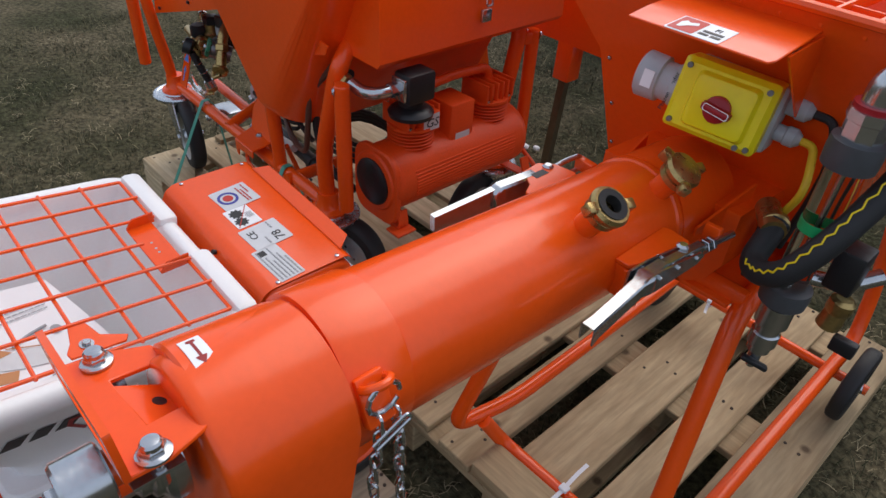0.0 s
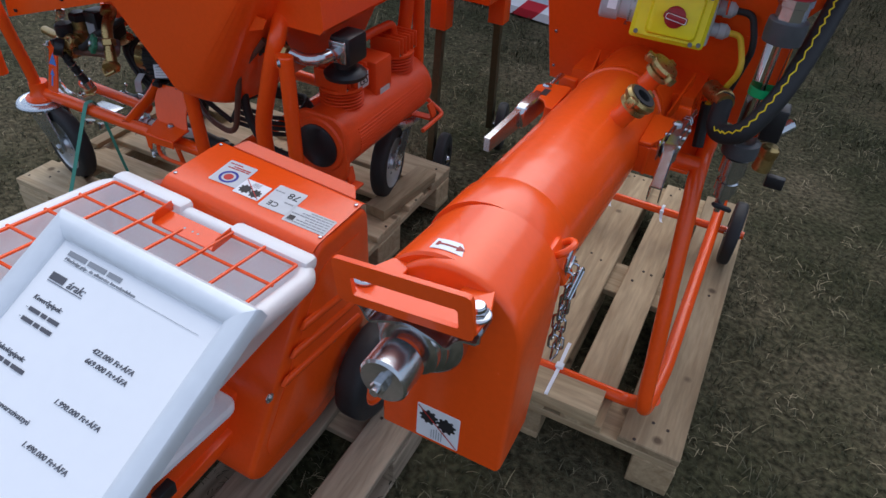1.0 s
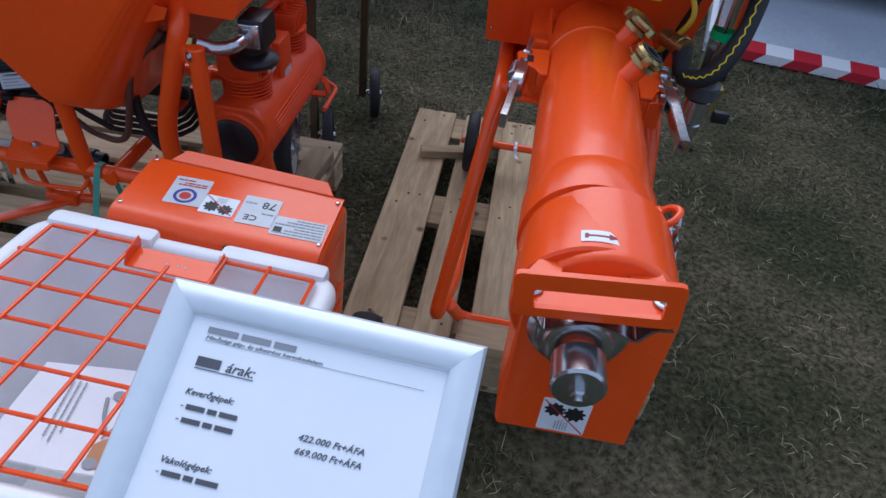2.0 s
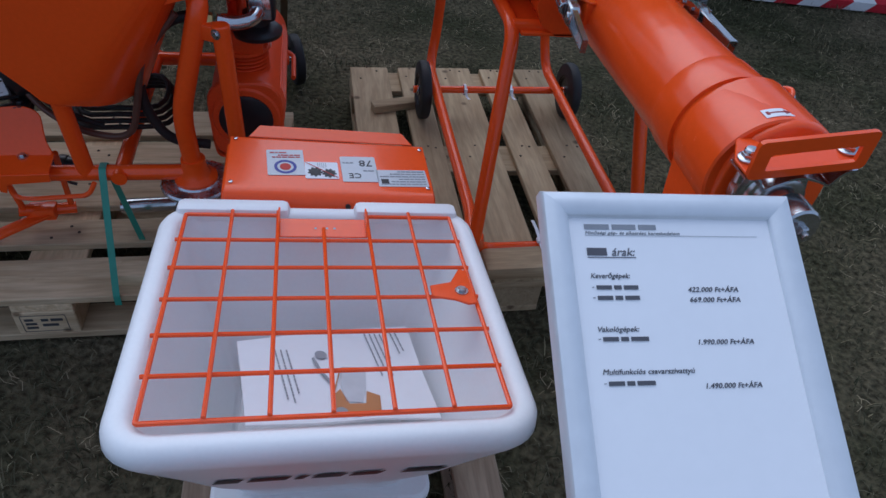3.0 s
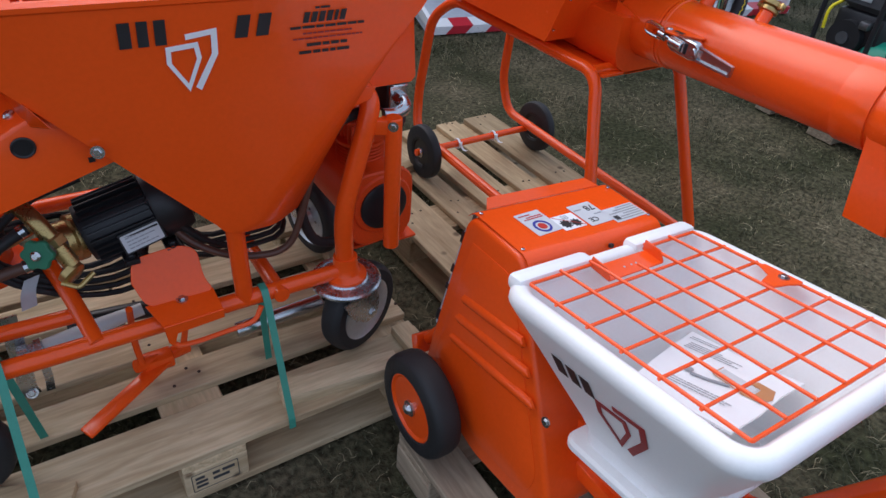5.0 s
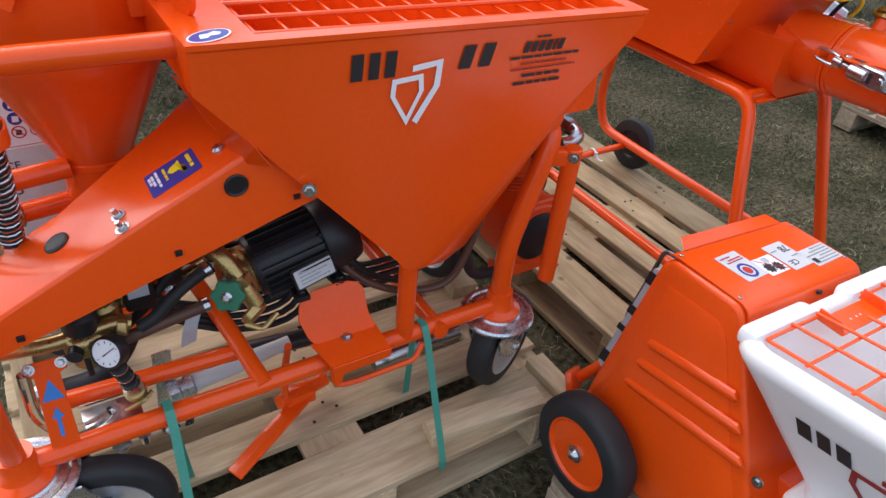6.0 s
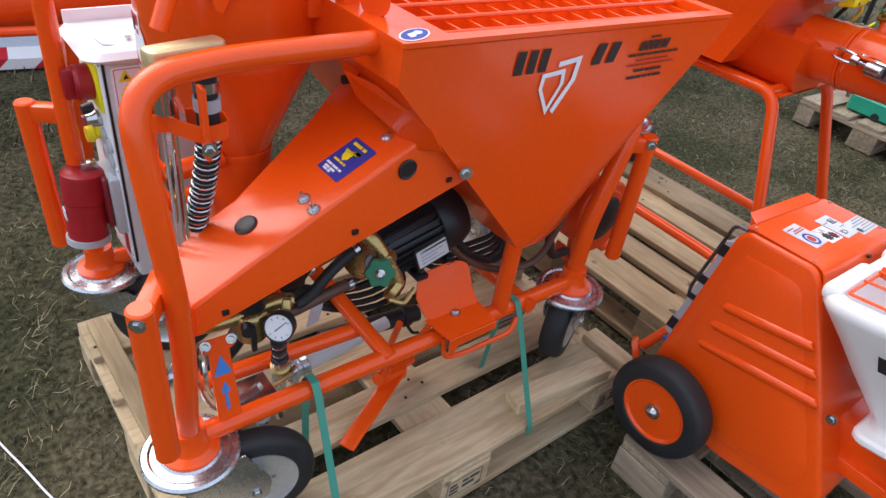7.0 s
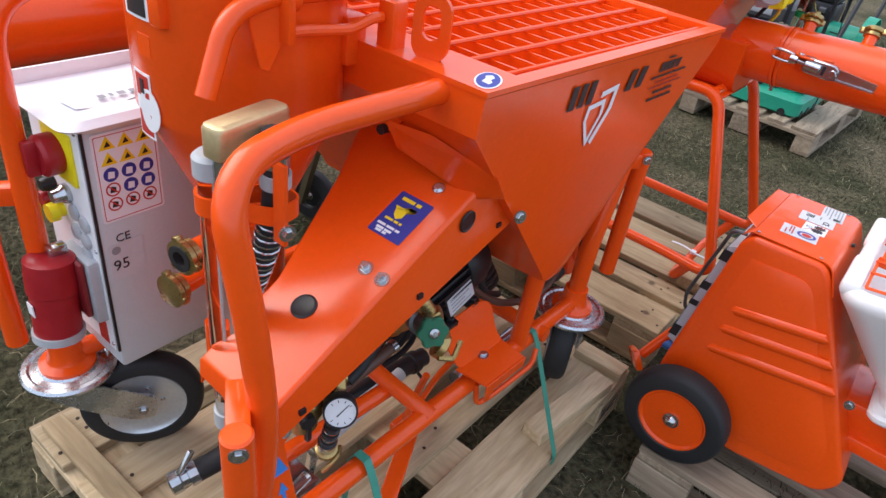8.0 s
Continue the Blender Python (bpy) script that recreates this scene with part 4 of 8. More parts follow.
def cast_clamp(parent):
    """A cast over-centre clamp lying flat beside the tube: eye, sleeve, body and hollow handle."""
    back = SET_MIXER.inverted()
    # local x runs along the clamp towards the handle's end, local z outwards
    m = back @ frame_at((-0.455, 0.003, 0.926), (-0.474, -0.186, 0.918), (-0.455, 0.003, 1.9))
    m = m @ Matrix.Rotation(math.pi, 4, "X") if (m.to_3x3() @ Vector((0, 0, 1))).x > 0 else m
    lp = back @ Vector((-0.418, 0.0, 0.944))
    lm = frame_at(lp, lp + Vector((0, 1, 0)), lp + Vector((-1, 0, 0)))
    pad = part("clamp_lug", plate([(-0.060, -0.004), (-0.060, 0.008), (-0.040, 0.018), (-0.020, 0.048), (0.014, 0.052), (0.034, 0.034), (0.040, 0.0), (0.036, -0.006)], -0.005, lm, 0.001), ORANGE, parent)
    part("clamp_web", box((-0.055, -0.003, -0.045), (0.030, 0.012, -0.0055), 0.001, lm), ORANGE, pad)
    part("lug_slot", box((-0.020, 0.022, -0.002), (0.006, 0.034, 0.0006), 0, lm), BLACK, pad)
    part("rivet", lathe([(0.0085, 0), (0.0085, 0.002), (0.005, 0.0045)], lm @ Vector((0.018, 0.034, 0.0)), lm @ Vector((0.018, 0.034, 1)), 18), STEEL, pad)
    body = [(0.0, -0.017), (0.012, -0.021), (0.070, -0.021), (0.090, -0.016), (0.092, 0.014), (0.078, 0.021), (0.012, 0.019), (0.0, 0.013)]
    cl = part("clamp", plate(body, 0.020, m @ Matrix.Translation((0, 0, -0.012)), 0.003), STEEL, parent, "zinc-plated cast toggle clamp")
    part("barrel", cyl(m @ Vector((0.006, 0.0, 0.008)), m @ Vector((0.048, 0.0, 0.008)), 0.0125, seg=20, w=0.002), STEEL, cl)
    part("slot", moved(box((0.052, -0.012, 0.0075), (0.060, 0.012, 0.0092), 0), m), BLACK, cl)
    part("pivot_boss", cyl(m @ Vector((0.080, 0.0, -0.010)), m @ Vector((0.080, 0.0, 0.012)), 0.010, seg=18, w=0.002), STEEL, cl)
    rim_ = [[m @ Vector((x, y, z)) for x, y in o] for o, z in (([(0.085, -0.017), (0.190, -0.012), (0.190, 0.012), (0.085, 0.017)], -0.005), ([(0.085, -0.017), (0.190, -0.012), (0.190, 0.012), (0.085, 0.017)], 0.005), ([(0.092, -0.012), (0.185, -0.008), (0.185, 0.008), (0.092, 0.012)], 0.005), ([(0.092, -0.012), (0.185, -0.008), (0.185, 0.008), (0.092, 0.012)], -0.002))]
    part("lever", bev(loft(rim_), 0.0012, 1), STEEL, cl, "hollow cast handle")
    part("threaded_rod", cyl(m @ Vector((-0.030, 0, 0)), m @ Vector((0.004, 0, 0)), 0.0065, seg=14), STEEL, cl)
    part("sleeve", lathe([(0.008, 0), (0.0125, 0.002), (0.0125, 0.022), (0.008, 0.024)], m @ Vector((-0.040, 0, 0)), m @ Vector((0.0, 0, 0)), 18), STEEL, cl)
    part("eye", tube([m @ Vector((x, y, 0)) for x, y in ((-0.032, 0.010), (-0.052, 0.013), (-0.084, 0.0125), (-0.092, 0.0), (-0.084, -0.0125), (-0.052, -0.013), (-0.032, -0.010))], 0.0042, 0.010, 10), STEEL, cl)
    part("hook", box((-0.094, -0.010, -0.03), (-0.080, 0.010, 0.004), 0.003, m), ORANGE, pad)


def build_mixer():
    ob = thing("tube_mixer", (-0.35, 0.5, 0.144), "orange horizontal mixer with a long mixing tube on a wheeled stand", "mortar mixer")
    A = tube_axis
    part("mixing_tube", lathe([(0.083, 0), (0.086, 0.003), (0.084, 0.104), (0.0815, 0.115), (0.0815, 0.1195), (0.0872, 0.120), (0.0876, 0.122), (0.0876, 0.188), (0.0870, 0.190), (0.0838, 0.191), (0.0838, 0.656), (0.0862, 0.659), (0.0862, 0.6675), (0.080, 0.668), (0.080, 0.671), (0.0862, 0.6715), (0.0862, 0.680), (0.0838, 0.683), (0.0838, 0.815)], A(-0.587), A(0), 64), ORANGE, ob)
    # outlet housing: the tube's round top runs down into flat cheeks, open below
    cx, zc = -0.334, A(-0.59).z
    w = 0.0855

    def cheek(y0, y1, k):
        out = [(w * k, -0.211)] + [(w * k * math.cos(radians(a)), (w * k) * math.sin(radians(a))) for a in range(0, 181, 12)] + [(-w * k, -0.211)]
        return [(cx + x, y0 + (y1 - y0) * max(0, -z) / 0.211, zc + z) for x, z in out]
    part("outlet_housing", loft([cheek(-0.5935, -0.5935, 0.94), cheek(-0.5915, -0.5915, 0.975), cheek(-0.586, -0.586, 0.995), cheek(-0.580, -0.580, 1.0), cheek(-0.470, -0.503, 1.0), cheek(-0.474, -0.505, 0.955)]), ORANGE, ob, "", 40)
    gear_sign(ob, frame_at((-0.3665, -0.5935, 0.7305), (-0.30, -0.5935, 0.7305), (-0.3665, -0.5935, 1)), 0.060, 0.062)
    # arrow sticker on the crown
    d = (A(0) - A(-1)).normalized()
    rows = []
    for k in range(7):
        rows.append(-17.6 + 27.5 * k / 6)
    rings = [[on_tube(y, a, r) for y, r in ((-0.576, 0.0862), (-0.576, 0.0868), (-0.557, 0.0868), (-0.557, 0.0862))] for a in rows]
    arrow = part("arrow_sticker", loft(rings), WHITE, ob, "white sticker with a dark red arrow")
    rings = [[on_tube(-0.5665 - hw, a, 0.0867), on_tube(-0.5665 - hw, a, 0.0872), on_tube(-0.5665 + hw, a, 0.0872), on_tube(-0.5665 + hw, a, 0.0867)] for a, hw in ((-15, 0.0035), (-13, 0.0042), (-12, 0.0013), (-8, 0.0013), (-4, 0.0013), (-1, 0.0013), (1.5, 0.0013), (1.7, 0.005), (4.4, 0.003), (7.4, 0.0004))]
    part("arrow_print", loft(rings), DARK_RED_INK, arrow)
    # bracket over the bearing: a cut plate with folded tongue and an upright guard
    bx, by, bz = -0.355, -0.652, 0.996
    bm_ = pose(bx, by, bz, 0, -6, 0)
    sheet = [(-0.080, 0.0), (0.076, 0.0), (0.078, 0.030), (0.068, 0.064), (0.040, 0.078), (0.034, 0.060), (0.034, 0.030), (-0.036, 0.026), (-0.030, 0.078), (-0.058, 0.070), (-0.080, 0.030)]
    br = part("bearing_bracket", plate(sheet, 0.005, bm_, 0.001), ORANGE, ob)
    part("tongue", plate([(-0.028, 0.024), (0.034, 0.024), (0.030, 0.066), (-0.020, 0.066)], 0.005, bm_ @ Matrix.Translation((0, 0.024, 0)) @ pose(0, 0, 0, -24, 0, 0) @ Matrix.Translation((0, -0.024, 0)), 0.001), ORANGE, br)
    tm = bm_ @ Matrix.Translation((0, 0.024, 0)) @ pose(0, 0, 0, -24, 0, 0) @ Matrix.Translation((0, -0.024, 0))
    part("tongue_hole", moved(cyl((0.004, 0.050, 0.0045), (0.004, 0.050, 0.0054), 0.006, seg=14), tm), BLACK, br)
    o = rrect(-0.080, 0, 0.076, 0.056, 0.007, 2)
    i = rrect(-0.060, 0.012, 0.060, 0.036, 0.003, 2)
    guard = loft([[(x, -0.004, z) for x, z in o], [(x, 0.002, z) for x, z in o], [(x, 0.002, z) for x, z in i], [(x, -0.004, z) for x, z in i]], closed=True)
    part("guard_bar", moved(guard, bm_ @ pose(0, 0, -0.004, 3, 0, 0)), ORANGE, br)
    for sx, sy in ((-0.064, 0.026), (0.068, 0.022)):
        p = bm_ @ Vector((sx, sy, 0.006))
        part("bearing_bolt", join(hexbolt(p, (-0.1, 0, 1), 0.0105, 0.010, False), lathe([(0.0138, 0), (0.0138, 0.0022), (0.011, 0.004)], p, p + Vector((-0.1, 0, 1)), 28), lathe([(0.0088, 0.009), (0.0086, 0.0125), (0.0070, 0.0145), (0.003, 0.0152)], p, p + Vector((-0.1, 0, 1)), 18), cyl(p - Vector((0, 0, 0.035)), p, 0.0060, seg=12)), STEEL, br)
    ax0 = Vector((-0.358, -0.64, zc - 0.001))
    fy = lambda y: Vector((ax0.x, y, ax0.z))
    bearing = part("flange_bearing", lathe([(0.03, 0), (0.054, 0.002), (0.054, 0.014), (0.049, 0.020), (0.043, 0.022), (0.042, 0.028), (0.037, 0.030), (0.036, 0.038), (0.030, 0.041), (0.022, 0.041)], fy(-0.603), fy(-0.8), 40), STEEL, ob, "pressed steel flange bearing")
    ez = lambda dx, dz: (bx + dx, -0.632, bz - 0.006 + 0.105 * dx + dz)
    part("bearing_ear", ribbon([ez(-0.077, 0.001), ez(-0.056, 0.0), ez(-0.046, -0.022), ez(-0.033, -0.016), ez(0, -0.006), ez(0.033, -0.018), ez(0.046, -0.026), ez(0.058, -0.006), ez(0.076, -0.005)], 0.040, 0.003, (0, 1, 0), 0.012), STEEL, bearing)
    part("shaft", cyl(fy(-0.60), fy(-0.668), 0.0175), ORANGE, ob)
    cap = part("shaft_cap", lathe([(0.0265, 0), (0.028, 0.002), (0.028, 0.036), (0.0255, 0.039), (0.012, 0.0395)], fy(-0.655), fy(-0.8), 36), STEEL, ob)
    part("shaft_nut", join(hexbolt(fy(-0.6945), (0, -1, 0), 0.009, 0.009, False), cyl(fy(-0.702), fy(-0.710), 0.005, seg=12)), STEEL, cap)
    # chain lug, ring and chain
    lp = on_tube(-0.445, 62, 0.083)
    out = (lp - tube_axis(-0.445)).normalized()
    eye = lp + out * 0.022
    part("chain_lug", join(tube([lp + Vector((0, -0.012, 0)), lp + out * 0.018 + Vector((0, -0.016, 0.004)), lp + out * 0.030 + Vector((0, 0, 0.006)), lp + out * 0.018 + Vector((0, 0.016, 0.004)), lp + Vector((0, 0.012, 0))], 0.0045, 0.01, 10), box((-0.004, -0.018, -0.040), (0.010, 0.014, 0.012), 0.003, frame_at(lp, lp + out, lp + Vector((0, 1, 0))))), ORANGE, ob)
    drop = Vector((eye.x + 0.004, eye.y, eye.z - 0.02))
    part("snap_ring", tube([drop + Vector((0.0, 0.018 * math.cos(t), 0.018 * math.sin(t) + 0.01)) for t in [i * math.pi / 6 for i in range(12)]], 0.0027, 0, 8), STEEL, ob)
    part("cotter_pin", tube([drop + Vector((0.01, -0.020, -0.034)), drop + Vector((0.012, 0.018, -0.014)), drop + Vector((0.014, 0.022, -0.020)), drop + Vector((0.012, -0.017, -0.039))], 0.0022, 0.004, 8), STEEL, ob)
    first = None
    rnd = random.Random(4)
    for strand, (dy, n) in enumerate(((-0.010, 8), (0.014, 9))):
        p = drop + Vector((0.004, dy * 0.4, -0.01))
        for k in range(n):
            pitch = 0.0165
            c = p + Vector((0.002 * math.sin(k), dy * min(1, 0.4 + k * 0.15), -pitch * (k + 0.5)))
            tw = Matrix.Rotation(radians(90 * (k % 2) + rnd.uniform(-18, 18)), 4, "Z")
            pts = [(0.0055 * math.cos(t), 0, (0.0055 * math.sin(t) + (0.0065 if math.sin(t) > 0 else -0.0065))) for t in [i * 2 * math.pi / 10 for i in range(11)]]
            bm = moved(tube([Vector(q) for q in pts], 0.0017, 0, 6, 1), Matrix.Translation(c) @ tw)
            if first is None:
                first = part("chain", bm, STEEL, ob, "thin zinc-plated chain")
            else:
                part("link", bm, STEEL, first)
    part("chain_end", tube([c + Vector((0, -0.03, -0.005)), c + Vector((0, 0.0, -0.022)), c + Vector((0, 0.008, -0.008))], 0.0018, 0.004, 6), STEEL, first)
    coupling(ob, on_tube(-0.103, 32, 0.08), on_tube(-0.103, 32, 0.129), False)
    coupling(ob, on_tube(0.058, 31, 0.08), on_tube(0.058, 31, 0.127), True)
    lever_clamp(ob, 1)
    cast_clamp(ob)
    # stand: one bent tube loop on each side, joined by an axle, a low front tube and a bar under the trough
    for xt, xf, xb, sx in ((-0.490, -0.556, -0.527, -1), (-0.171, -0.109, -0.092, 1)):
        part("side_loop", tube([(xt, 0.70, 0.782), (xt, 0.176, 0.785), (xf, -0.010, 0.262), (xb, 0.16, 0.257), (xb, 0.60, 0.262), (xb, 0.965, 0.270), (xb - sx * 0.02, 1.0, 0.40), (xt + sx * 0.02, 0.94, 0.70), (xt, 0.84, 0.785), (xt, 0.70, 0.782)], 0.0168, 0.055, 18, 8), ORANGE, ob, "orange bent tube loop")
        wheel(ob, (-0.566 if sx < 0 else -0.034, 0.846, 0.244), (1, 0, 0), 0.1, 0.038, 0.052, BLACK)
    part("front_cross_tube", tube([(-0.527, 0.060, 0.258), (-0.500, 0.112, 0.164), (-0.128, 0.112, 0.164), (-0.095, 0.060, 0.258)], 0.0165, 0.045, 18, 8), ORANGE, ob)
    part("axle_bar", tube([(-0.60, 0.846, 0.246), (-0.002, 0.846, 0.246)], 0.0125, 0), ORANGE, ob)
    part("top_cross_bar", tube([(-0.490, 0.192, 0.783), (-0.171, 0.192, 0.783)], 0.0160, 0), ORANGE, ob)
    # feed hopper with flared walls
    def wall_y(z):
        return 0.343 - 0.43 * (z - 0.825)
    def hring(z, xl, xr, back, inset=0.0):
        return [(xl + inset, wall_y(z) + inset, z), (xr - inset, wall_y(z) + inset, z), (xr - inset, back - inset, z), (xl + inset, back - inset, z)]
    outer = [hring(0.825, -0.545, -0.11, 0.86), hring(1.05, -0.55, -0.105, 0.95), hring(1.215, -0.66, 0.01, 1.06)]
    inner = [hring(1.215, -0.66, 0.01, 1.06, 0.006), hring(1.05, -0.55, -0.105, 0.95, 0.006), hring(0.83, -0.545, -0.11, 0.86, 0.006)]
    hop = part("feed_hopper", loft(outer + inner), ORANGE, ob, "orange sheet steel feed hopper")
    part("rim", moved(tube([(-0.66, wall_y(1.215), 1.217), (0.01, wall_y(1.215), 1.217), (0.01, 1.06, 1.217), (-0.66, 1.06, 1.217), (-0.66, wall_y(1.215), 1.217)], 0.007, 0.003, 8), Matrix.Identity(4)), ORANGE, hop)
    for i in range(12):
        x = -0.63 + 0.052 * i
        part("grille_bar", box((x, wall_y(1.215) + 0.006, 1.196), (x + 0.005, 1.05, 1.214), 0.001), ORANGE, hop)
    for y in (0.26, 0.4, 0.55, 0.7, 0.85):
        part("grille_bar", box((-0.655, y, 1.2), (0.005, y + 0.005, 1.210), 0.001), ORANGE, hop)
    # trough and throat under the hopper
    part("trough", loft([[(TXX + dx, y, z) for dx, z in ((-0.10, 0.80), (-0.12, 0.84), (-0.12, 0.93), (0.12, 0.93), (0.12, 0.84), (0.10, 0.80), (0.06, 0.775), (-0.06, 0.775))] for y, TXX in ((0.17, -0.33), (0.86, -0.30))]), ORANGE, ob)
    part("support_plate", box((-0.475, 0.17, 0.775), (-0.18, 0.86, 0.783), 0.002), ORANGE, ob)
    part("throat_web", plate([(0, 0), (0.12, 0), (0.12, 0.05), (0, 0.012)], 0.004, frame_at((-0.245, 0.11, 0.905), (-0.225, 0.25, 0.905), (-0.245, 0.11, 1.1)), 0), ORANGE, ob)
    part("throat_web", plate([(0, 0), (0.12, 0), (0.12, 0.05), (0, 0.012)], 0.004, frame_at((-0.408, 0.11, 0.905), (-0.42, 0.25, 0.905), (-0.408, 0.11, 1.1)), 0), ORANGE, ob)
    for x, z in ((-0.53, 0.95), (-0.53, 1.04), (-0.535, 0.86)):
        part("screw", hexbolt((x, wall_y(z) - 0.001, z), (0, -1, -0.4), 0.004, 0.003, False), STEEL, hop)
    # canopy plate over the switch box
    cm = frame_at((-0.390, 0.046, 1.1815), (-0.206, 0.0475, 1.1815), (-0.390, 0.20, 1.190))
    can = part("canopy", plate([(0, 0), (0.184, 0), (0.188, 0.012), (0.184, 0.150), (0.0, 0.155), (-0.004, 0.05)], 0.003, cm, 0.001), ORANGE, ob)
    part("canopy_web", plate([(0, 0), (0.10, 0), (0.10, -0.11)], 0.003, frame_at((-0.206, 0.098, 1.180), (-0.206, 0.20, 1.186), (-0.206, 0.098, 2)), 0), ORANGE, can)
    part("canopy_bolt", hexbolt(cm @ Vector((0.182, 0.085, -0.012)), (1, -0.2, 0), 0.006, 0.005), STEEL, can)
    sg = cm @ Matrix.Translation((0.050, 0.001, 0.0032))
    sign = sticker(can, sg, 0.072, 0.051, WHITE, "fuse_sign", "white sticker with a red pictogram")
    part("pictogram", plate(rrect(0.0025, 0.003, 0.036, 0.048, 0.002, 2), 0.0003, sg @ Matrix.Translation((0, 0, 0.0008)), 0), RED_INK, sign)
    part("pictogram_figure", plate([(0.010, 0.012), (0.014, 0.012), (0.020, 0.022), (0.030, 0.030), (0.027, 0.038), (0.018, 0.032), (0.012, 0.036), (0.008, 0.028)], 0.0003, sg @ Matrix.Translation((0, 0, 0.0013)), 0), WHITE, sign)
    writing("FI", 0.012, sg @ pose(0.050, 0.031, 0.0008), INK, "print", sign)
    bars([(0.041, 0.020, 0.026), (0.040, 0.010, 0.028)], 0.0055, sg @ Matrix.Translation((0, 0, 0.0008)), INK, "print", sign)
    # switch box
    bm0 = frame_at((-0.348, 0.129, 1.0336), (-0.2264, 0.148, 1.0276), (-0.343, 0.147, 1.125))
    W, H = 0.125, 0.092
    base = part("switch_box", box((0.0, 0.0, -0.085), (W + 0.010, H, -0.030), 0.006, bm0), LIGHT_GREY, ob, "grey switch box with a yellow lid")
    part("lid", moved(loft([[(x, y, z) for x, y in rrect(a, a, W - a, H - a, 0.006, 3)] for a, z in ((-0.003, -0.046), (-0.003, -0.008), (0.004, 0.0))]), bm0), YELLOW, base, "yellow lid")
    part("lid_step", moved(loft([[(x, y, z) for x, y in rrect(0.022 + a, 0.008 + a, W - 0.014 - a, H - 0.008 - a, 0.008, 3)] for a, z in ((0, 0), (0.004, 0.009), (0.006, 0.010))]), bm0), YELLOW, base)
    part("switch_knob", moved(lathe([(0.018, 0), (0.018, 0.006), (0.015, 0.008)], (0.066, 0.044, 0.010), (0.066, 0.044, 1), 24), bm0), RED, base, "red rotary switch")
    part("knob_grip", box((0.046, 0.038, 0.012), (0.088, 0.050, 0.026), 0.004, bm0 @ Matrix.Translation((0.066, 0.044, 0)) @ pose(0, 0, 0, 0, 0, -8) @ Matrix.Translation((-0.066, -0.044, 0))), RED, base)
    part("knob_frame", moved(loft([[(x, y, z) for x, y in rrect(0.050 + a, 0.039 + a, 0.086 - a, 0.049 - a, 0.002, 1)] for a, z in ((0, 0.0262), (0, 0.0268), (0.0009, 0.0268), (0.0009, 0.0262))], closed=True), bm0 @ Matrix.Translation((0.066, 0.044, 0)) @ pose(0, 0, 0, 0, 0, -8) @ Matrix.Translation((-0.066, -0.044, 0))), WHITE, base)
    for x, y in ((0.008, 0.008), (W - 0.006, 0.006), (0.008, H - 0.008), (W - 0.008, H - 0.008), (W - 0.02, 0.004)):
        part("lid_screw", moved(cyl((x, y, -0.002), (x, y, 0.0035), 0.004, seg=10), bm0), DARK_STEEL, base)
    plug = part("phase_plug", moved(lathe([(0.024, 0), (0.030, 0.002), (0.030, 0.012), (0.027, 0.014), (0.027, 0.030), (0.032, 0.032), (0.033, 0.062), (0.029, 0.065)], (0.0, 0.045, -0.038), (-1.0, 0.055, -0.038), 32), bm0), LIGHT_GREY, base, "grey appliance plug")
    writing("Phasenwender", 0.0085, bm0 @ pose(-0.010, 0.012, -0.009, 0, 0, 84), INK, "print", plug, width=0.055)
    part("plug_label", moved(box((-0.052, 0.034, -0.0060), (-0.036, 0.058, -0.0045), 0, None), bm0), WHITE, plug)
    for k, (y, r) in enumerate(((0.066, 0.013), (0.028, 0.012))):
        part("cable_gland", moved(lathe([(r, 0), (r, 0.014), (r * 1.15, 0.016), (r * 1.15, 0.028), (r * 0.6, 0.036)], (W + 0.008, y, -0.066), (W + 1, y, -0.066), 12), bm0), LIGHT_GREY, base)
    g1 = bm0 @ Vector((W + 0.042, 0.066, -0.066))
    g2 = bm0 @ Vector((W + 0.042, 0.028, -0.066))
    part("cable", tube([g1, g1 + Vector((0.03, 0.0, 0.0)), (-0.142, 0.21, 1.03), (-0.155, 0.25, 0.95), (-0.17, 0.26, 0.86)], 0.006, 0.03, 10), RUBBER, ob)
    part("cable", tube([g2, g2 + Vector((0.022, -0.002, 0.0)), (-0.148, 0.178, 1.0), (-0.166, 0.20, 0.95), (-0.190, 0.225, 0.90)], 0.0055, 0.03, 10), material("yellow_cable", (0.70, 0.45, 0.02), 0.45), ob, "yellow cable")
    part("cable_sleeve", tube([(-0.189, 0.223, 0.905), (-0.186, 0.225, 0.87), (-0.18, 0.21, 0.82)], 0.011, 0.02, 10), RUBBER, ob)
    # flow meter
    fx, fy_ = -0.105, 0.127
    def fm(name, prof, z, mat, parent=ob, label="", seg=32):
        return part(name, lathe(prof, (fx, fy_, z), (fx, fy_, z + 1), seg), mat, parent, label)
    meter = fm("flow_meter", [(0.0215, 0), (0.0215, 0.185)], 0.895, CLEAR, ob, "clear plastic flow tube")
    fm("scale_rod", [(0.003, 0), (0.003, 0.18)], 0.897, STEEL, meter)
    fm("union_nut", [(0.024, 0), (0.031, 0.002), (0.032, 0.02), (0.031, 0.036), (0.026, 0.038)], 1.075, DARK_GREY, meter, "dark ribbed union nut")
    fm("union_nut", [(0.024, 0), (0.031, 0.002), (0.032, 0.014), (0.031, 0.028), (0.026, 0.030)], 0.868, DARK_GREY, meter, "dark ribbed union nut")
    fm("fitting", [(0.024, 0), (0.024, 0.02), (0.027, 0.022), (0.027, 0.034), (0.021, 0.036)], 1.113, STEEL, meter, seg=8)
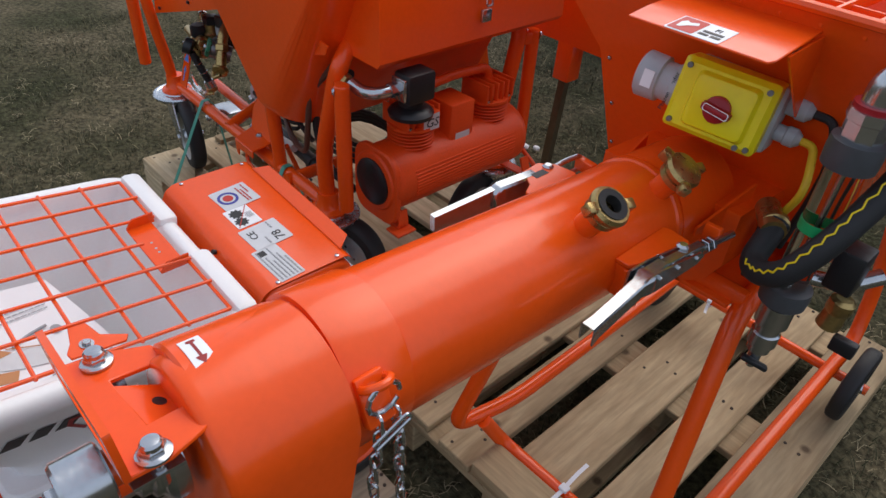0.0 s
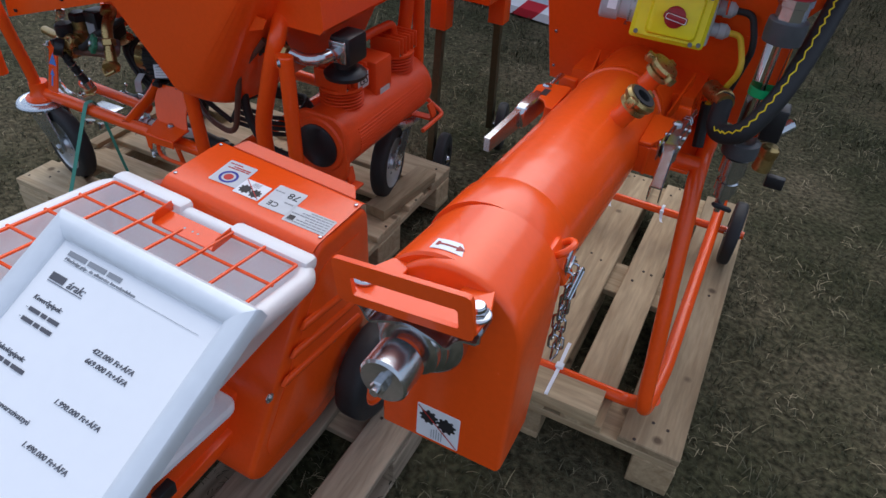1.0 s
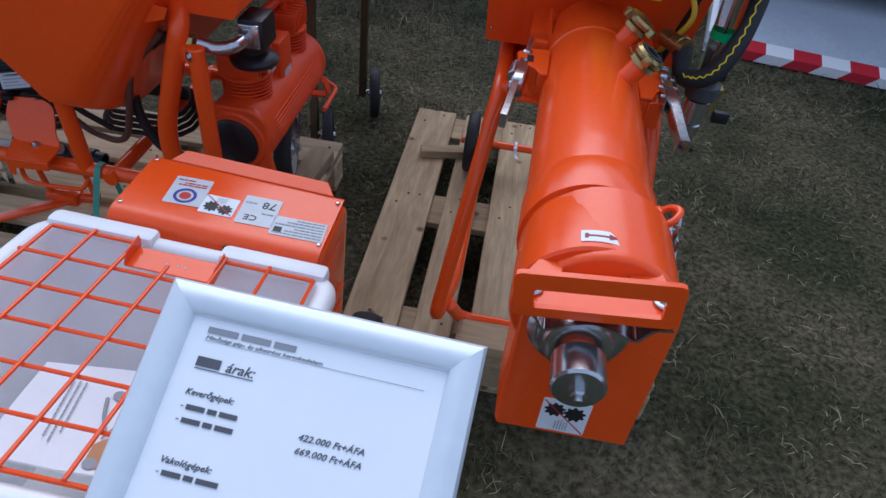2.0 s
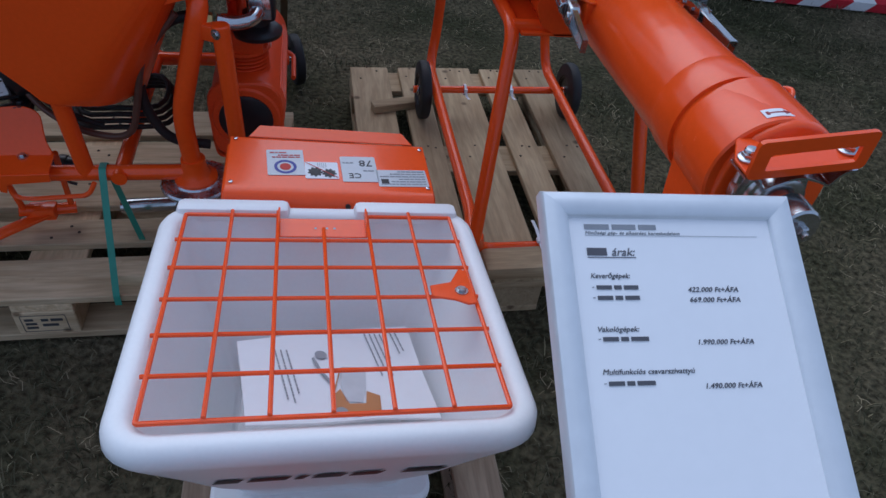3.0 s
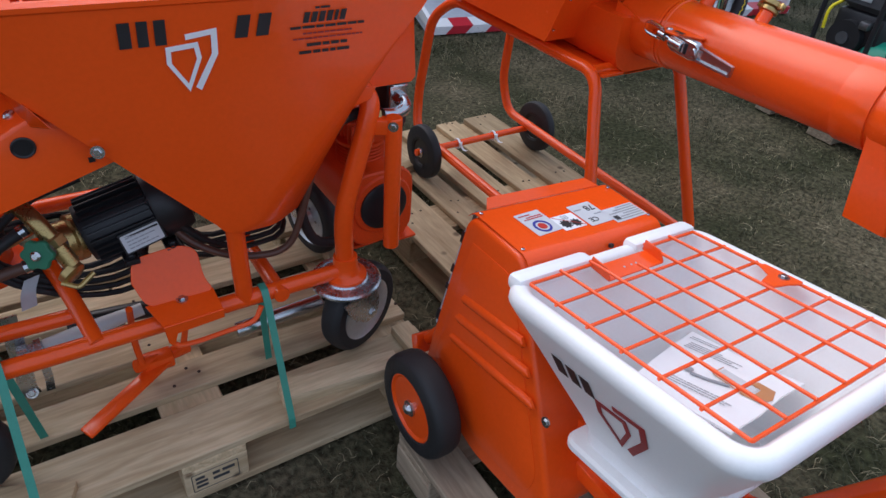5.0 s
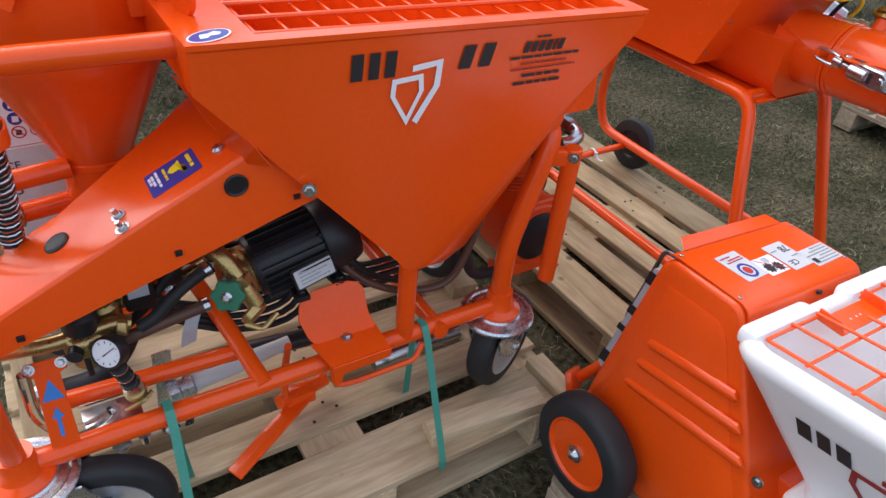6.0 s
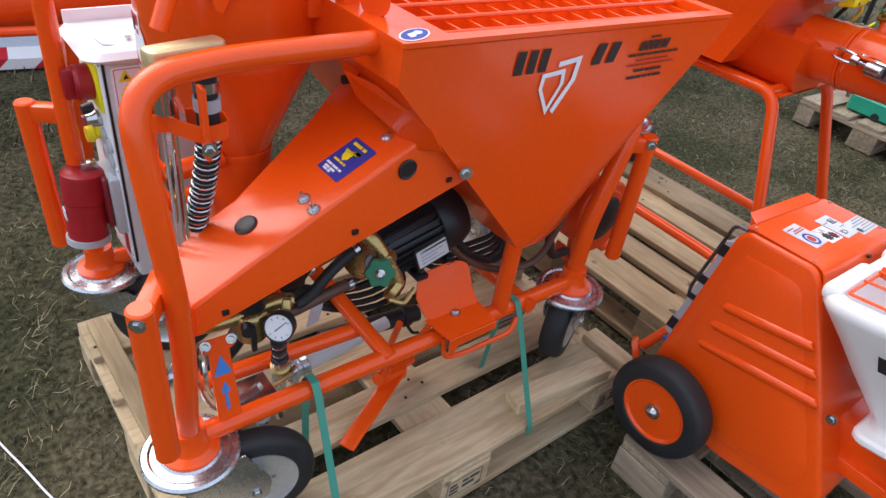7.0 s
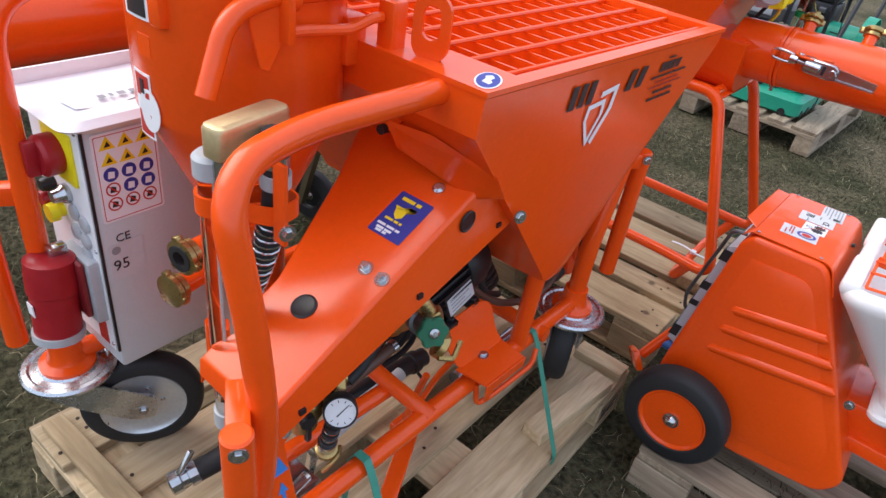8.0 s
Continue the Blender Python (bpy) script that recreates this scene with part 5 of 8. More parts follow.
    fm("fitting", [(0.016, 0), (0.016, 0.012), (0.020, 0.014), (0.020, 0.034), (0.017, 0.036), (0.017, 0.05), (0.023, 0.052), (0.023, 0.085), (0.02, 0.088)], 0.778, STEEL, meter)
    fm("drain_tap", [(0.006, 0), (0.006, 0.01), (0.009, 0.012), (0.009, 0.035)], 0.744, STEEL, meter)
    part("tap_lever", box((-0.02, -0.006, 0), (0.022, 0.006, 0.008), 0.003, pose(fx + 0.004, fy_ - 0.012, 0.757, 0, 20, 30)), BLACK, meter)
    part("tape_band", pipe((fx, fy_, 0.985), (fx, fy_, 1.0), 0.0225, 0.0216), material("green_tape", (0.01, 0.32, 0.10), 0.4), meter)
    part("elbow", tube([(fx, fy_, 1.145), (fx, fy_, 1.185), (fx + 0.05, fy_ + 0.02, 1.195), (fx + 0.10, fy_ + 0.04, 1.18)], 0.018, 0.028, 18), STEEL, meter)
    part("seal", pipe((fx, fy_, 1.147), (fx, fy_, 1.154), 0.024, 0.017), RED, meter)
    # black hose with a yellow stripe
    path = [(-0.160, 0.165, 0.950), (-0.158, 0.105, 0.905), (-0.112, 0.081, 0.925), (-0.080, 0.100, 0.985), (-0.058, 0.15, 1.055), (-0.040, 0.225, 1.14), (-0.03, 0.33, 1.23)]
    part("hose", tube(path, 0.0172, 0.06, 16, 8), RUBBER, ob, "thick black hose")
    line = rounded(path, 0.06, 8)[6:]
    zig = []
    for a, b in zip(line, line[1:]):
        n_ = max(1, int((b - a).length / 0.006))
        for k in range(n_):
            c_ = a.lerp(b, k / n_)
            d_ = (b - a).normalized()
            out = (Vector((-0.25, -0.80, 0.55)) - d_ * d_.dot(Vector((-0.25, -0.80, 0.55)))).normalized()
            zig.append(c_ + out * 0.0173 + d_.cross(out) * (0.0022 if len(zig) % 2 else -0.0018))
    part("hose_stripe", tube(zig, 0.0013, 0, 5, 1), YELLOW_INK, ob)
    part("hose_coupling", join(cyl((-0.19, 0.20, 0.945), (-0.155, 0.145, 0.945), 0.017), lathe([(0.016, 0), (0.020, 0.003), (0.020, 0.012), (0.017, 0.015)], (-0.166, 0.170, 0.945), (-0.13, 0.1, 0.945), 24)), BRASS, ob)
    # valve block and meters behind the tube
    part("solenoid", box((-0.085, 0.20, 0.87), (-0.045, 0.245, 0.935), 0.004), BLACK, ob)
    part("valve_pipe", tube([(-0.12, 0.215, 0.86), (-0.06, 0.24, 0.865), (-0.03, 0.27, 0.885)], 0.012, 0.02), STEEL, ob)
    part("valve_body", lathe([(0.012, 0), (0.018, 0.003), (0.016, 0.03), (0.018, 0.033), (0.018, 0.05), (0.012, 0.055)], (-0.055, 0.225, 0.80), (-0.05, 0.225, 0.87), 16), BRASS, ob)
    part("valve_tap", box((-0.04, 0.21, 0.775), (-0.005, 0.225, 0.80), 0.003), BLACK, ob)
    for child in ob.children:
        if child.name.split(".")[0] not in ("side_loop", "front_cross_tube", "wheel", "axle_bar", "top_cross_bar"):
            child.matrix_basis = SET_MIXER @ child.matrix_basis
    # cable ties on the stand
    for x, y, z in ((-0.418, 0.846, 0.246), (-0.252, 0.846, 0.246)):
        tie = thing("cable_tie", (x, y, z - 0.0195), "white plastic cable tie looped round an orange bar", "cable tie", "cable ties")
        part("strap", pipe((x - 0.004, y, z), (x + 0.004, y, z), 0.0195, 0.0175, 20), WHITE, tie)
        part("tail", ribbon([(x, y - 0.018, z + 0.008), (x + 0.004, y - 0.035, z - 0.012), (x + 0.01, y - 0.05, z - 0.01)], 0.008, 0.0012, (1, 0, 0.1), 0.01), WHITE, tie)
        part("head", box((x - 0.006, y - 0.025, z + 0.004), (x + 0.006, y - 0.016, z + 0.014), 0.002), WHITE, tie)
    x = -0.327
    tie = thing("cable_tie", (x, 0.06, 0.1865), "white plastic cable tie round a pine beam and an orange tube", "cable tie", "cable ties")
    part("strap", ribbon([(x, 0.0105, 0.150), (x, 0.0105, 0.1868), (x, 0.10, 0.1880), (x, 0.1175, 0.180), (x, 0.1175, 0.150)], 0.009, 0.0016, (1, 0, 0), 0.006), WHITE, tie)
    part("head", box((x - 0.010, 0.100, 0.186), (x + 0.010, 0.118, 0.196), 0.003), WHITE, tie)
    part("tail", ribbon([(x, 0.112, 0.1915), (x - 0.001, 0.15, 0.199), (x - 0.002, 0.190, 0.196)], 0.009, 0.0016, (1, 0, 0), 0.02), WHITE, tie)
    return ob


mixer = build_mixer()

# ---- plastering machine ----


def caster(parent, x, y, ang, z=0.39, trail=0.06, k_=1.0, wide=0.055, w=0.050):
    """A swivel caster; ang is the way in which its wheel trails, in degrees."""
    d = Vector((math.cos(radians(ang)), math.sin(radians(ang)), 0))
    s = Vector((-d.y, d.x, 0))
    head = part("caster", lathe([(r_ * k_, h_) for r_, h_ in ((0.03, 0.054), (0.044, 0.053), (0.047, 0.049), (0.058, 0.047), (0.062, 0.050), (0.070, 0.049), (0.0735, 0.044), (0.073, 0.038), (0.062, 0.034), (0.058, 0.024), (0.05, 0.018), (0.03, 0.016))], (x, y, z - 0.05), (x, y, z), 44), ZINC, parent, "zinc-plated swivel head")
    part("socket", lathe([(0.05, 0), (0.05, 0.010), (0.036, 0.018), (0.030, 0.032), (0.028, 0.06)], (x, y, z), (x, y, z + 1), 28), ORANGE, head)
    hub = Vector((x, y, 0.264)) + d * trail
    for k in (-1, 1):
        o = hub + s * ((w / 2 + 0.010) * k)
        m = frame_at(o, o + d, o + Vector((0, 0, 1)))
        pts = rounded([(-0.055 - trail, 0.085, 0), (-0.06 - trail * 0.4, 0.03, 0), (-0.022, -0.022, 0), (0.022, -0.022, 0), (0.03, 0.03, 0), (wide - trail, 0.085 + (wide - 0.055), 0)], 0.015, 3)
        part("fork_arm", plate([(p.x, p.y) for p in pts], 0.004, m, 0), ZINC, head)
    part("axle_bolt", hexbolt(hub + s * (w / 2 + 0.013), s, 0.009, 0.007), STEEL, head)
    part("axle_bolt", hexbolt(hub - s * (w / 2 + 0.013), -s, 0.009, 0.007), STEEL, head)
    p0, p1 = hub - s * w / 2, hub + s * w / 2
    r, rim = 0.12, 0.083
    wheel_ = part("wheel", ring_lathe([(rim, 0.003), (rim + 0.004, 0), (r * 0.9, 0.001), (r * 0.965, w * 0.12), (r * 0.99, w * 0.26), (r, w * 0.4), (r, w * 0.6), (r * 0.99, w * 0.74), (r * 0.965, w * 0.88), (r * 0.9, w - 0.001), (rim + 0.004, w), (rim, w - 0.003)], p0, p1, 44), RUBBER, parent, "black rubber tyre")
    part("rim", lathe([(0.014, 0.0), (0.022, 0.0), (0.026, 0.011), (0.048, 0.013), (0.062, 0.008), (0.076, 0.006), (0.0835, 0.001), (0.0835, w - 0.001), (0.076, w - 0.006), (0.062, w - 0.008), (0.048, w - 0.013), (0.026, w - 0.011), (0.022, w), (0.014, w)], p0, p1, 40), RIM_ZINC, wheel_)
    for i in range(5):
        q = Matrix.Rotation(2 * math.pi * i / 5, 3, s) @ d
        for e, k in ((p0, -1), (p1, 1)):
            part("rim_bolt", hexbolt(e + q * 0.037 - s * k * 0.012, s * k, 0.005, 0.003, False), STEEL, wheel_)
    return head


def front_y(x):
    """The machine stands slightly turned on its pallet."""
    return 0.165 - 0.025 * (x + 2.12)


def face_y(x, z=1.086):
    return 0.104 - 0.060 * (x + 1.83) + 0.065 * (1.086 - z)


def rim_z(x):
    return 1.0855 - 0.014 * (x + 1.84)


def channel_z(x):
    return 0.783 + 0.485 * (x + 2.032)


def build_machine():
    ob = thing("plastering_machine", (-1.64, 0.42, 0.144), "orange plastering machine with hopper, compressor and casters, strapped on a pallet", "plastering machine")
    R = 0.0190
    RY = 0.735
    part("front_tube", tube([(-2.15, front_y(-2.15), 0.412), (-1.233, 0.143, 0.412)], R, 0, 20), ORANGE, ob)
    part("rear_tube", tube([(-2.15, RY, 0.412), (-1.15, RY - 0.03, 0.412)], R, 0, 20), ORANGE, ob)
    part("inner_tube", tube([(-2.12, 0.275, 0.415), (-1.79, 0.245, 0.425)], 0.0165, 0.03, 16), ORANGE, ob)
    part("cross_tube", tube([(-1.775, 0.145, 0.418), (-1.795, 0.27, 0.455), (-1.83, 0.40, 0.52)], 0.0165, 0.03, 16), ORANGE, ob)
    part("cross_tube", tube([(-1.40, 0.12, 0.412), (-1.40, RY, 0.412)], 0.0175, 0, 16), ORANGE, ob)
    # end bows
    part("end_bow", tube([(-2.178, 0.160, 0.37), (-2.178, 0.148, 0.50), (-2.176, 0.128, 0.61), (-2.178, 0.112, 0.74), (-2.187, 0.116, 0.89), (-2.190, 0.156, 1.060), (-2.06, 0.196, 1.060), (-1.815, 0.176, 1.064)], 0.0176, 0.085, 22, 10), ORANGE, ob)
    part("end_bow", tube([(-2.167, RY + 0.014, 0.37), (-2.164, RY, 0.60), (-2.168, RY - 0.01, 0.70), (-2.162, RY - 0.01, 1.095), (-1.83, RY - 0.01, 1.085)], 0.0180, 0.105, 22, 10), ORANGE, ob)
    part("corner_post", tube([(-1.233, 0.145, 0.37), (-1.238, 0.143, 0.57), (-1.180, 0.146, 0.765), (-1.162, 0.152, 0.825), (-1.185, 0.20, 0.855)], 0.0215, 0.05, 18, 8), ORANGE, ob)
    part("corner_post", tube([(-1.15, 0.70, 0.37), (-1.15, 0.70, 0.53), (-1.14, 0.74, 0.79), (-1.16, 0.74, 0.86), (-1.25, 0.72, 0.905)], 0.0215, 0.05, 18, 8), ORANGE, ob)
    part("apex_post", tube([(-1.475, front_y(-1.475), 0.41), (-1.480, 0.140, 0.64)], 0.0190, 0, 18), ORANGE, ob)
    part("guard_rod", tube([(-1.645, 0.135, 0.42), (-1.642, 0.128, 0.363), (-1.60, 0.122, 0.360), (-1.470, 0.105, 0.379), (-1.452, 0.112, 0.41)], 0.0058, 0.02, 10), ORANGE, ob)
    # swing-out carry bars
    for x, y, dx, dy, foot in ((-2.229, 0.092, 0.05, 0.07, 0.488), (-1.122, 0.126, -0.04, 0.02, 0.455), (-2.222, 0.775, 0.06, -0.04, 0.455), (-1.128, 0.785, -0.02, -0.05, 0.455)):
        cb = part("carry_bar", join(cyl((x, y, foot), (x - 0.002, y, 0.79), 0.0188, seg=20, w=0.003), box((-0.003, -0.014, -0.02), (math.hypot(dx, dy), 0.014, 0.014), 0.003, frame_at((x, y, 0.772), (x + dx, y + dy, 0.772), (x - dy, y + dx, 0.772)))), ORANGE, ob)
        out = Vector((-dx, -dy, 0)).normalized()
        side = Vector((-0.6, -0.8, 0)) if y < 0.4 else Vector((0.6, 0.8, 0))
        part("pivot_bolt", hexbolt(Vector((x, y, 0.775)) + side * 0.0188, side, 0.0075, 0.005), STEEL, cb)
    caster(ob, -2.178, 0.162, -12, trail=0.10, k_=1.14, wide=0.085)
    caster(ob, -1.233, 0.145, 24, trail=0.048, k_=1.15, w=0.060)
    caster(ob, -2.160, 0.738, -30, trail=0.12, k_=1.15)
    caster(ob, -1.15, 0.70, -78, trail=0.11)
    # hopper
    # the front sheet curves round into the right-hand slope
    front_pts = [(-1.838, 1.084), (-1.838, 1.020), (-1.520, 0.645), (-1.505, 0.624), (-1.492, 0.616), (-1.474, 0.620), (-1.458, 0.640), (-1.107, 1.030), (-1.094, 1.050), (-1.094, 1.074)]
    side_pts = [(-1.838, 1.084), (-1.838, 1.020), (-1.515, 0.640), (-1.495, 0.608), (-1.430, 0.588), (-1.350, 0.586), (-1.312, 0.606), (-1.105, 1.030), (-1.094, 1.050), (-1.094, 1.074)]

    def sect(turn, y=None):
        k, d_ = math.sin(radians(turn)), 0.105 * (1 - math.cos(radians(turn)))
        return [Vector((a[0] + (b[0] - a[0]) * k, y or face_y(a[0] + (b[0] - a[0]) * k, a[1] + (b[1] - a[1]) * k) + d_, a[1] + (b[1] - a[1]) * k)) for a, b in zip(front_pts, side_pts)]
    bm = bmesh.new()
    rows_ = [[bm.verts.new(q) for q in sect(t)] for t in range(0, 91, 9)] + [[bm.verts.new(q) for q in sect(90, 0.745)]]
    for r0, r1 in zip(rows_, rows_[1:]):
        for k in range(len(r0) - 1):
            bm.faces.new((r0[k], r0[k + 1], r1[k + 1], r1[k]))
    bm.faces.new(rows_[0])
    bm.faces.new(rows_[-1][::-1])
    bmesh.ops.recalc_face_normals(bm, faces=bm.faces)
    bmesh.ops.solidify(bm, geom=bm.faces[:], thickness=0.004)
    hopper = part("hopper", bm, ORANGE, ob, "orange sheet steel material hopper", 30)
    o = [(-1.840, face_y(-1.84) - 0.003), (-1.092, face_y(-1.10) - 0.003), (-1.092, 0.748), (-1.840, 0.748)]
    i = [(-1.748, face_y(-1.75) + 0.022), (-1.122, face_y(-1.12) + 0.022), (-1.122, 0.715), (-1.748, 0.715)]
    rim = part("rim", bev(loft([[(x, y, rim_z(x) - 0.0055) for x, y in o], [(x, y, rim_z(x) + 0.002) for x, y in o], [(x, y, rim_z(x) + 0.002) for x, y in i], [(x, y, rim_z(x) - 0.03) for x, y in i]], closed=True), 0.0012, 1), ORANGE, hopper)
    for k in range(14):
        x = -1.735 + 0.0455 * k
        part("grille_bar", box((x, face_y(x) + 0.024, rim_z(x) - 0.048), (x + 0.004, 0.714, rim_z(x) - 0.0115), 0), ORANGE, rim)
    for k in range(9):
        y = 0.145 + 0.066 * k
        part("grille_rod", tube([(-1.747, y, rim_z(-1.747) - 0.007), (-1.123, y - 0.045 * (1 - k / 9), rim_z(-1.123) - 0.007)], 0.0042, 0, 8), ORANGE, rim)
    # lifting eye, lock pin, side lug
    ey = frame_at((-1.800, 0.215, 1.086), (-1.785, 0.165, 1.086), (-1.800, 0.215, 2))
    out_ = rrect(-0.040, -0.004, 0.014, 0.088, 0.0265, 6)
    in_ = rrect(-0.026, 0.026, 0.000, 0.072, 0.0125, 6)
    part("lifting_eye", moved(loft([[(x, y, 0) for x, y in out_], [(x, y, 0.008) for x, y in out_], [(x, y, 0.008) for x, y in in_], [(x, y, 0) for x, y in in_]], closed=True), ey), ORANGE, hopper)
    part("hinge_bracket", join(box((-1.83, 0.275, 1.07), (-1.80, 0.305, 1.15), 0.004), box((-1.86, 0.33, 1.05), (-1.82, 0.42, 1.12), 0.006)), ORANGE, hopper)
    part("lock_pin", cyl((-1.815, 0.29, 1.10), (-1.815, 0.29, 1.17), 0.006), STEEL, hopper)
    part("side_lug", plate([(0, 0), (0.085, 0.0), (0.075, 0.04), (0.055, 0.07), (0.030, 0.07), (0.0, 0.02)], 0.006, frame_at((-1.808, 0.335, 1.025), (-1.808, 0.255, 1.025), (-1.803, 0.335, 0.90)), 0.001), ORANGE, hopper)
    part("lug_hole", cyl((-1.815, 0.296, 0.957), (-1.7985, 0.296, 0.957), 0.008), BLACK, hopper)
    m = frame_at((-1.797, 0.36, 0.983), (-1.797, 0.17, 0.983), (-1.822, 0.36, 1.016)) @ Matrix.Translation((0, -0.022, 0.0015))
    ws = sticker(hopper, m, 0.19, 0.042, material("faded_warning_film", (0.46, 0.43, 0.42), 0.25), "warning_sticker", "pale glossy warning sticker")
    bars([(0.055, 0.004 + 0.009 * k, 0.12) for k in range(4)], 0.003, m @ Matrix.Translation((0, 0, 0.0008)), GREY_INK, "print", ws)
    part("pictogram", plate(gear_outline(0.025, 0.024, 0.014, 9), 0.0003, m @ Matrix.Translation((0, 0, 0.0009)), 0), INK, ws)
    for x, y, z in ((-1.823, 0.135, 1.030), (-1.823, 0.30, 1.035)):
        part("rivet", hexbolt((x, y, z), (-1, 0, 0), 0.0035, 0.002, False), STEEL, hopper)
    om = pose(-1.803, 0.128, 1.0878, 0, 0, 25)
    ov = part("oval_sticker", plate([(0.032 * math.cos(t), 0.018 * math.sin(t)) for t in [k * math.pi / 16 for k in range(32)]], 0.0004, om, 0), WHITE, hopper, "blue oval sticker with a white symbol")
    part("oval_field", plate([(0.029 * math.cos(t), 0.0155 * math.sin(t)) for t in [k * math.pi / 16 for k in range(32)]], 0.0003, om @ Matrix.Translation((0, 0, 0.0006)), 0), BLUE, ov)
    part("oval_symbol", plate([(-0.017, -0.004), (-0.008, -0.007), (0.0, -0.003), (0.010, -0.007), (0.018, -0.002), (0.012, 0.006), (0.002, 0.004), (-0.010, 0.007)], 0.0003, om @ Matrix.Translation((0, 0, 0.0011)), 0), WHITE, ov)
    # front print as plain shapes
    def fm(x, z):
        o_ = Vector((x, face_y(x, z) - 0.0024, z))
        return frame_at(o_, (x + 1, face_y(x + 1, z) - 0.0024, z), (x, face_y(x, z + 1) - 0.0024, z + 1))
    slab_letters(hopper, fm(-1.626, 1.013), (0.018, 0.016, 0.017), 0.040, INK, 0.009, 0.05)
    shield(hopper, fm(-1.562, 0.930), 0.083, WHITE)
    slab_letters(hopper, fm(-1.452, 1.012), (0.021, 0.021), 0.037, INK, 0.014, 0.22)
    f = fm(-1.358, 0.966)
    bars([(0.045, 0.083, 0.03)], 0.0035, f, INK, "print", hopper)
    slab_letters(hopper, f @ Matrix.Translation((0.022, 0.060, 0)), (0.010, 0.010, 0.010, 0.010, 0.006, 0.010), 0.018, INK, 0.004, 0.25)
    bars([(0.0, 0.050, 0.135)], 0.0045, f, INK, "print", hopper)
    bars([(0.022, 0.040, 0.09), (0.004, 0.031, 0.128)], 0.0028, f, DARK_RED_INK, "print", hopper)
    bars([(0.028, 0.018, 0.075), (0.014, 0.005, 0.095)], 0.0055, f, INK, "print", hopper)
    # sloping channel cover
    y0 = 0.134
    def top(x, y):
        return (x, y, channel_z(x))
    sheet = [top(-2.155, y0), top(-1.66, y0), top(-1.66, 0.40), top(-1.775, 0.385), top(-1.85, 0.345), top(-2.02, 0.283), top(-2.155, 0.278)]
    def flange(x):
        return 0.676 + 0.29 * (x + 2.14)
    bm = bmesh.new()
    vs = [bm.verts.new(p) for p in sheet]
    bm.faces.new(vs)
    lo = [bm.verts.new((-1.655, y0 - 0.006, flange(-1.655))), bm.verts.new((-2.155, y0 - 0.006, flange(-2.155)))]
    bm.faces.new((vs[0], vs[1], lo[0], lo[1]))
    e2 = [bm.verts.new((-2.158, 0.278, channel_z(-2.155) - 0.03)), lo[1]]
    bm.faces.new((vs[6], vs[0], lo[1], e2[0]))
    b2 = [bm.verts.new((p[0], p[1] + 0.004, p[2] - 0.05)) for p in sheet[2:]]
    for a in range(4):
        bm.faces.new((vs[2 + a], vs[3 + a], b2[a + 1], b2[a]))
    bmesh.ops.recalc_face_normals(bm, faces=bm.faces)
    fold = [e for e in bm.edges if len(e.link_faces) == 2]
    bmesh.ops.bevel(bm, geom=fold, offset=0.006, segments=3, affect="EDGES", profile=0.5)
    bmesh.ops.solidify(bm, geom=bm.faces[:], thickness=0.003)
    ch = part("channel_cover", bm, ORANGE, ob, "orange folded sheet cover")
    def ct(x, y, lift=0.0):
        return Vector((x, y, channel_z(x) + lift))
    def cm(x, y):
        return frame_at(ct(x, y), ct(x, y - 1), ct(x + 1, y))
    nrm = Vector((-0.436, 0, 0.9))
    part("grommet", lathe([(0.019, 0), (0.019, 0.002), (0.016, 0.0035), (0.010, 0.002)], ct(-2.032, 0.213), ct(-2.032, 0.213) + nrm, 24), BLACK, ch)
    part("grommet", lathe([(0.018, 0), (0.018, 0.002), (0.016, 0.003), (0.014, 0.0015)], (-1.790, y0 - 0.0035, 0.866), (-1.790, y0 - 1, 0.866), 24), BLACK, ch)
    for x, y in ((-1.947, 0.183), (-1.948, 0.150)):
        part("cover_bolt", join(hexbolt(ct(x, y), nrm, 0.0075, 0.006), cyl(ct(x, y), ct(x, y) + nrm * 0.014, 0.004, seg=10)), STEEL, ch)
    part("cover_bolt", lathe([(0.010, 0), (0.010, 0.003), (0.006, 0.006)], ct(-1.795, 0.187), ct(-1.795, 0.187) + nrm, 18), STEEL, ch)
    for x, z in ((-2.107, 0.700), (-1.70, 0.825), (-1.885, 0.775)):
        part("slot", box((x - 0.005, y0 - 0.0085, z - 0.004), (x + 0.005, y0 - 0.003, z + 0.004), 0), BLACK, ch)
    part("edge_bolt", hexbolt((-1.691, 0.098, 0.851), (-0.4, -1, 0.2), 0.0075, 0.006), STEEL, ch)
    m = cm(-1.898, 0.231) @ Matrix.Translation((0, 0, 0.0006))
    st = sticker(ch, m, 0.062, 0.082, BLUE, "test_sticker", "deep blue test sticker with yellow emblem")
    up = m @ Matrix.Translation((0, 0, 0.0009))
    part("emblem", plate([(0.010, 0.056), (0.046, 0.056), (0.046, 0.062), (0.034, 0.062), (0.034, 0.040), (0.026, 0.034), (0.018, 0.040), (0.014, 0.050)], 0.0003, up, 0), YELLOW_INK, st)
    bars([(0.010, 0.068, 0.036)], 0.006, up, YELLOW_INK, "print", st)
    bars([(0.010, 0.028, 0.032)], 0.004, up, YELLOW_INK, "print", st)
    bars([(0.006, 0.016, 0.042), (0.010, 0.009, 0.03), (0.012, 0.004, 0.02)], 0.004, up, WHITE, "print", st)
    step = [(-1.803, 0.270, 0.934), (-1.778, 0.140, 0.897), (-1.748, 0.100, 0.905), (-1.772, 0.104, 0.945), (-1.812, 0.200, 0.985), (-1.828, 0.275, 0.985)]
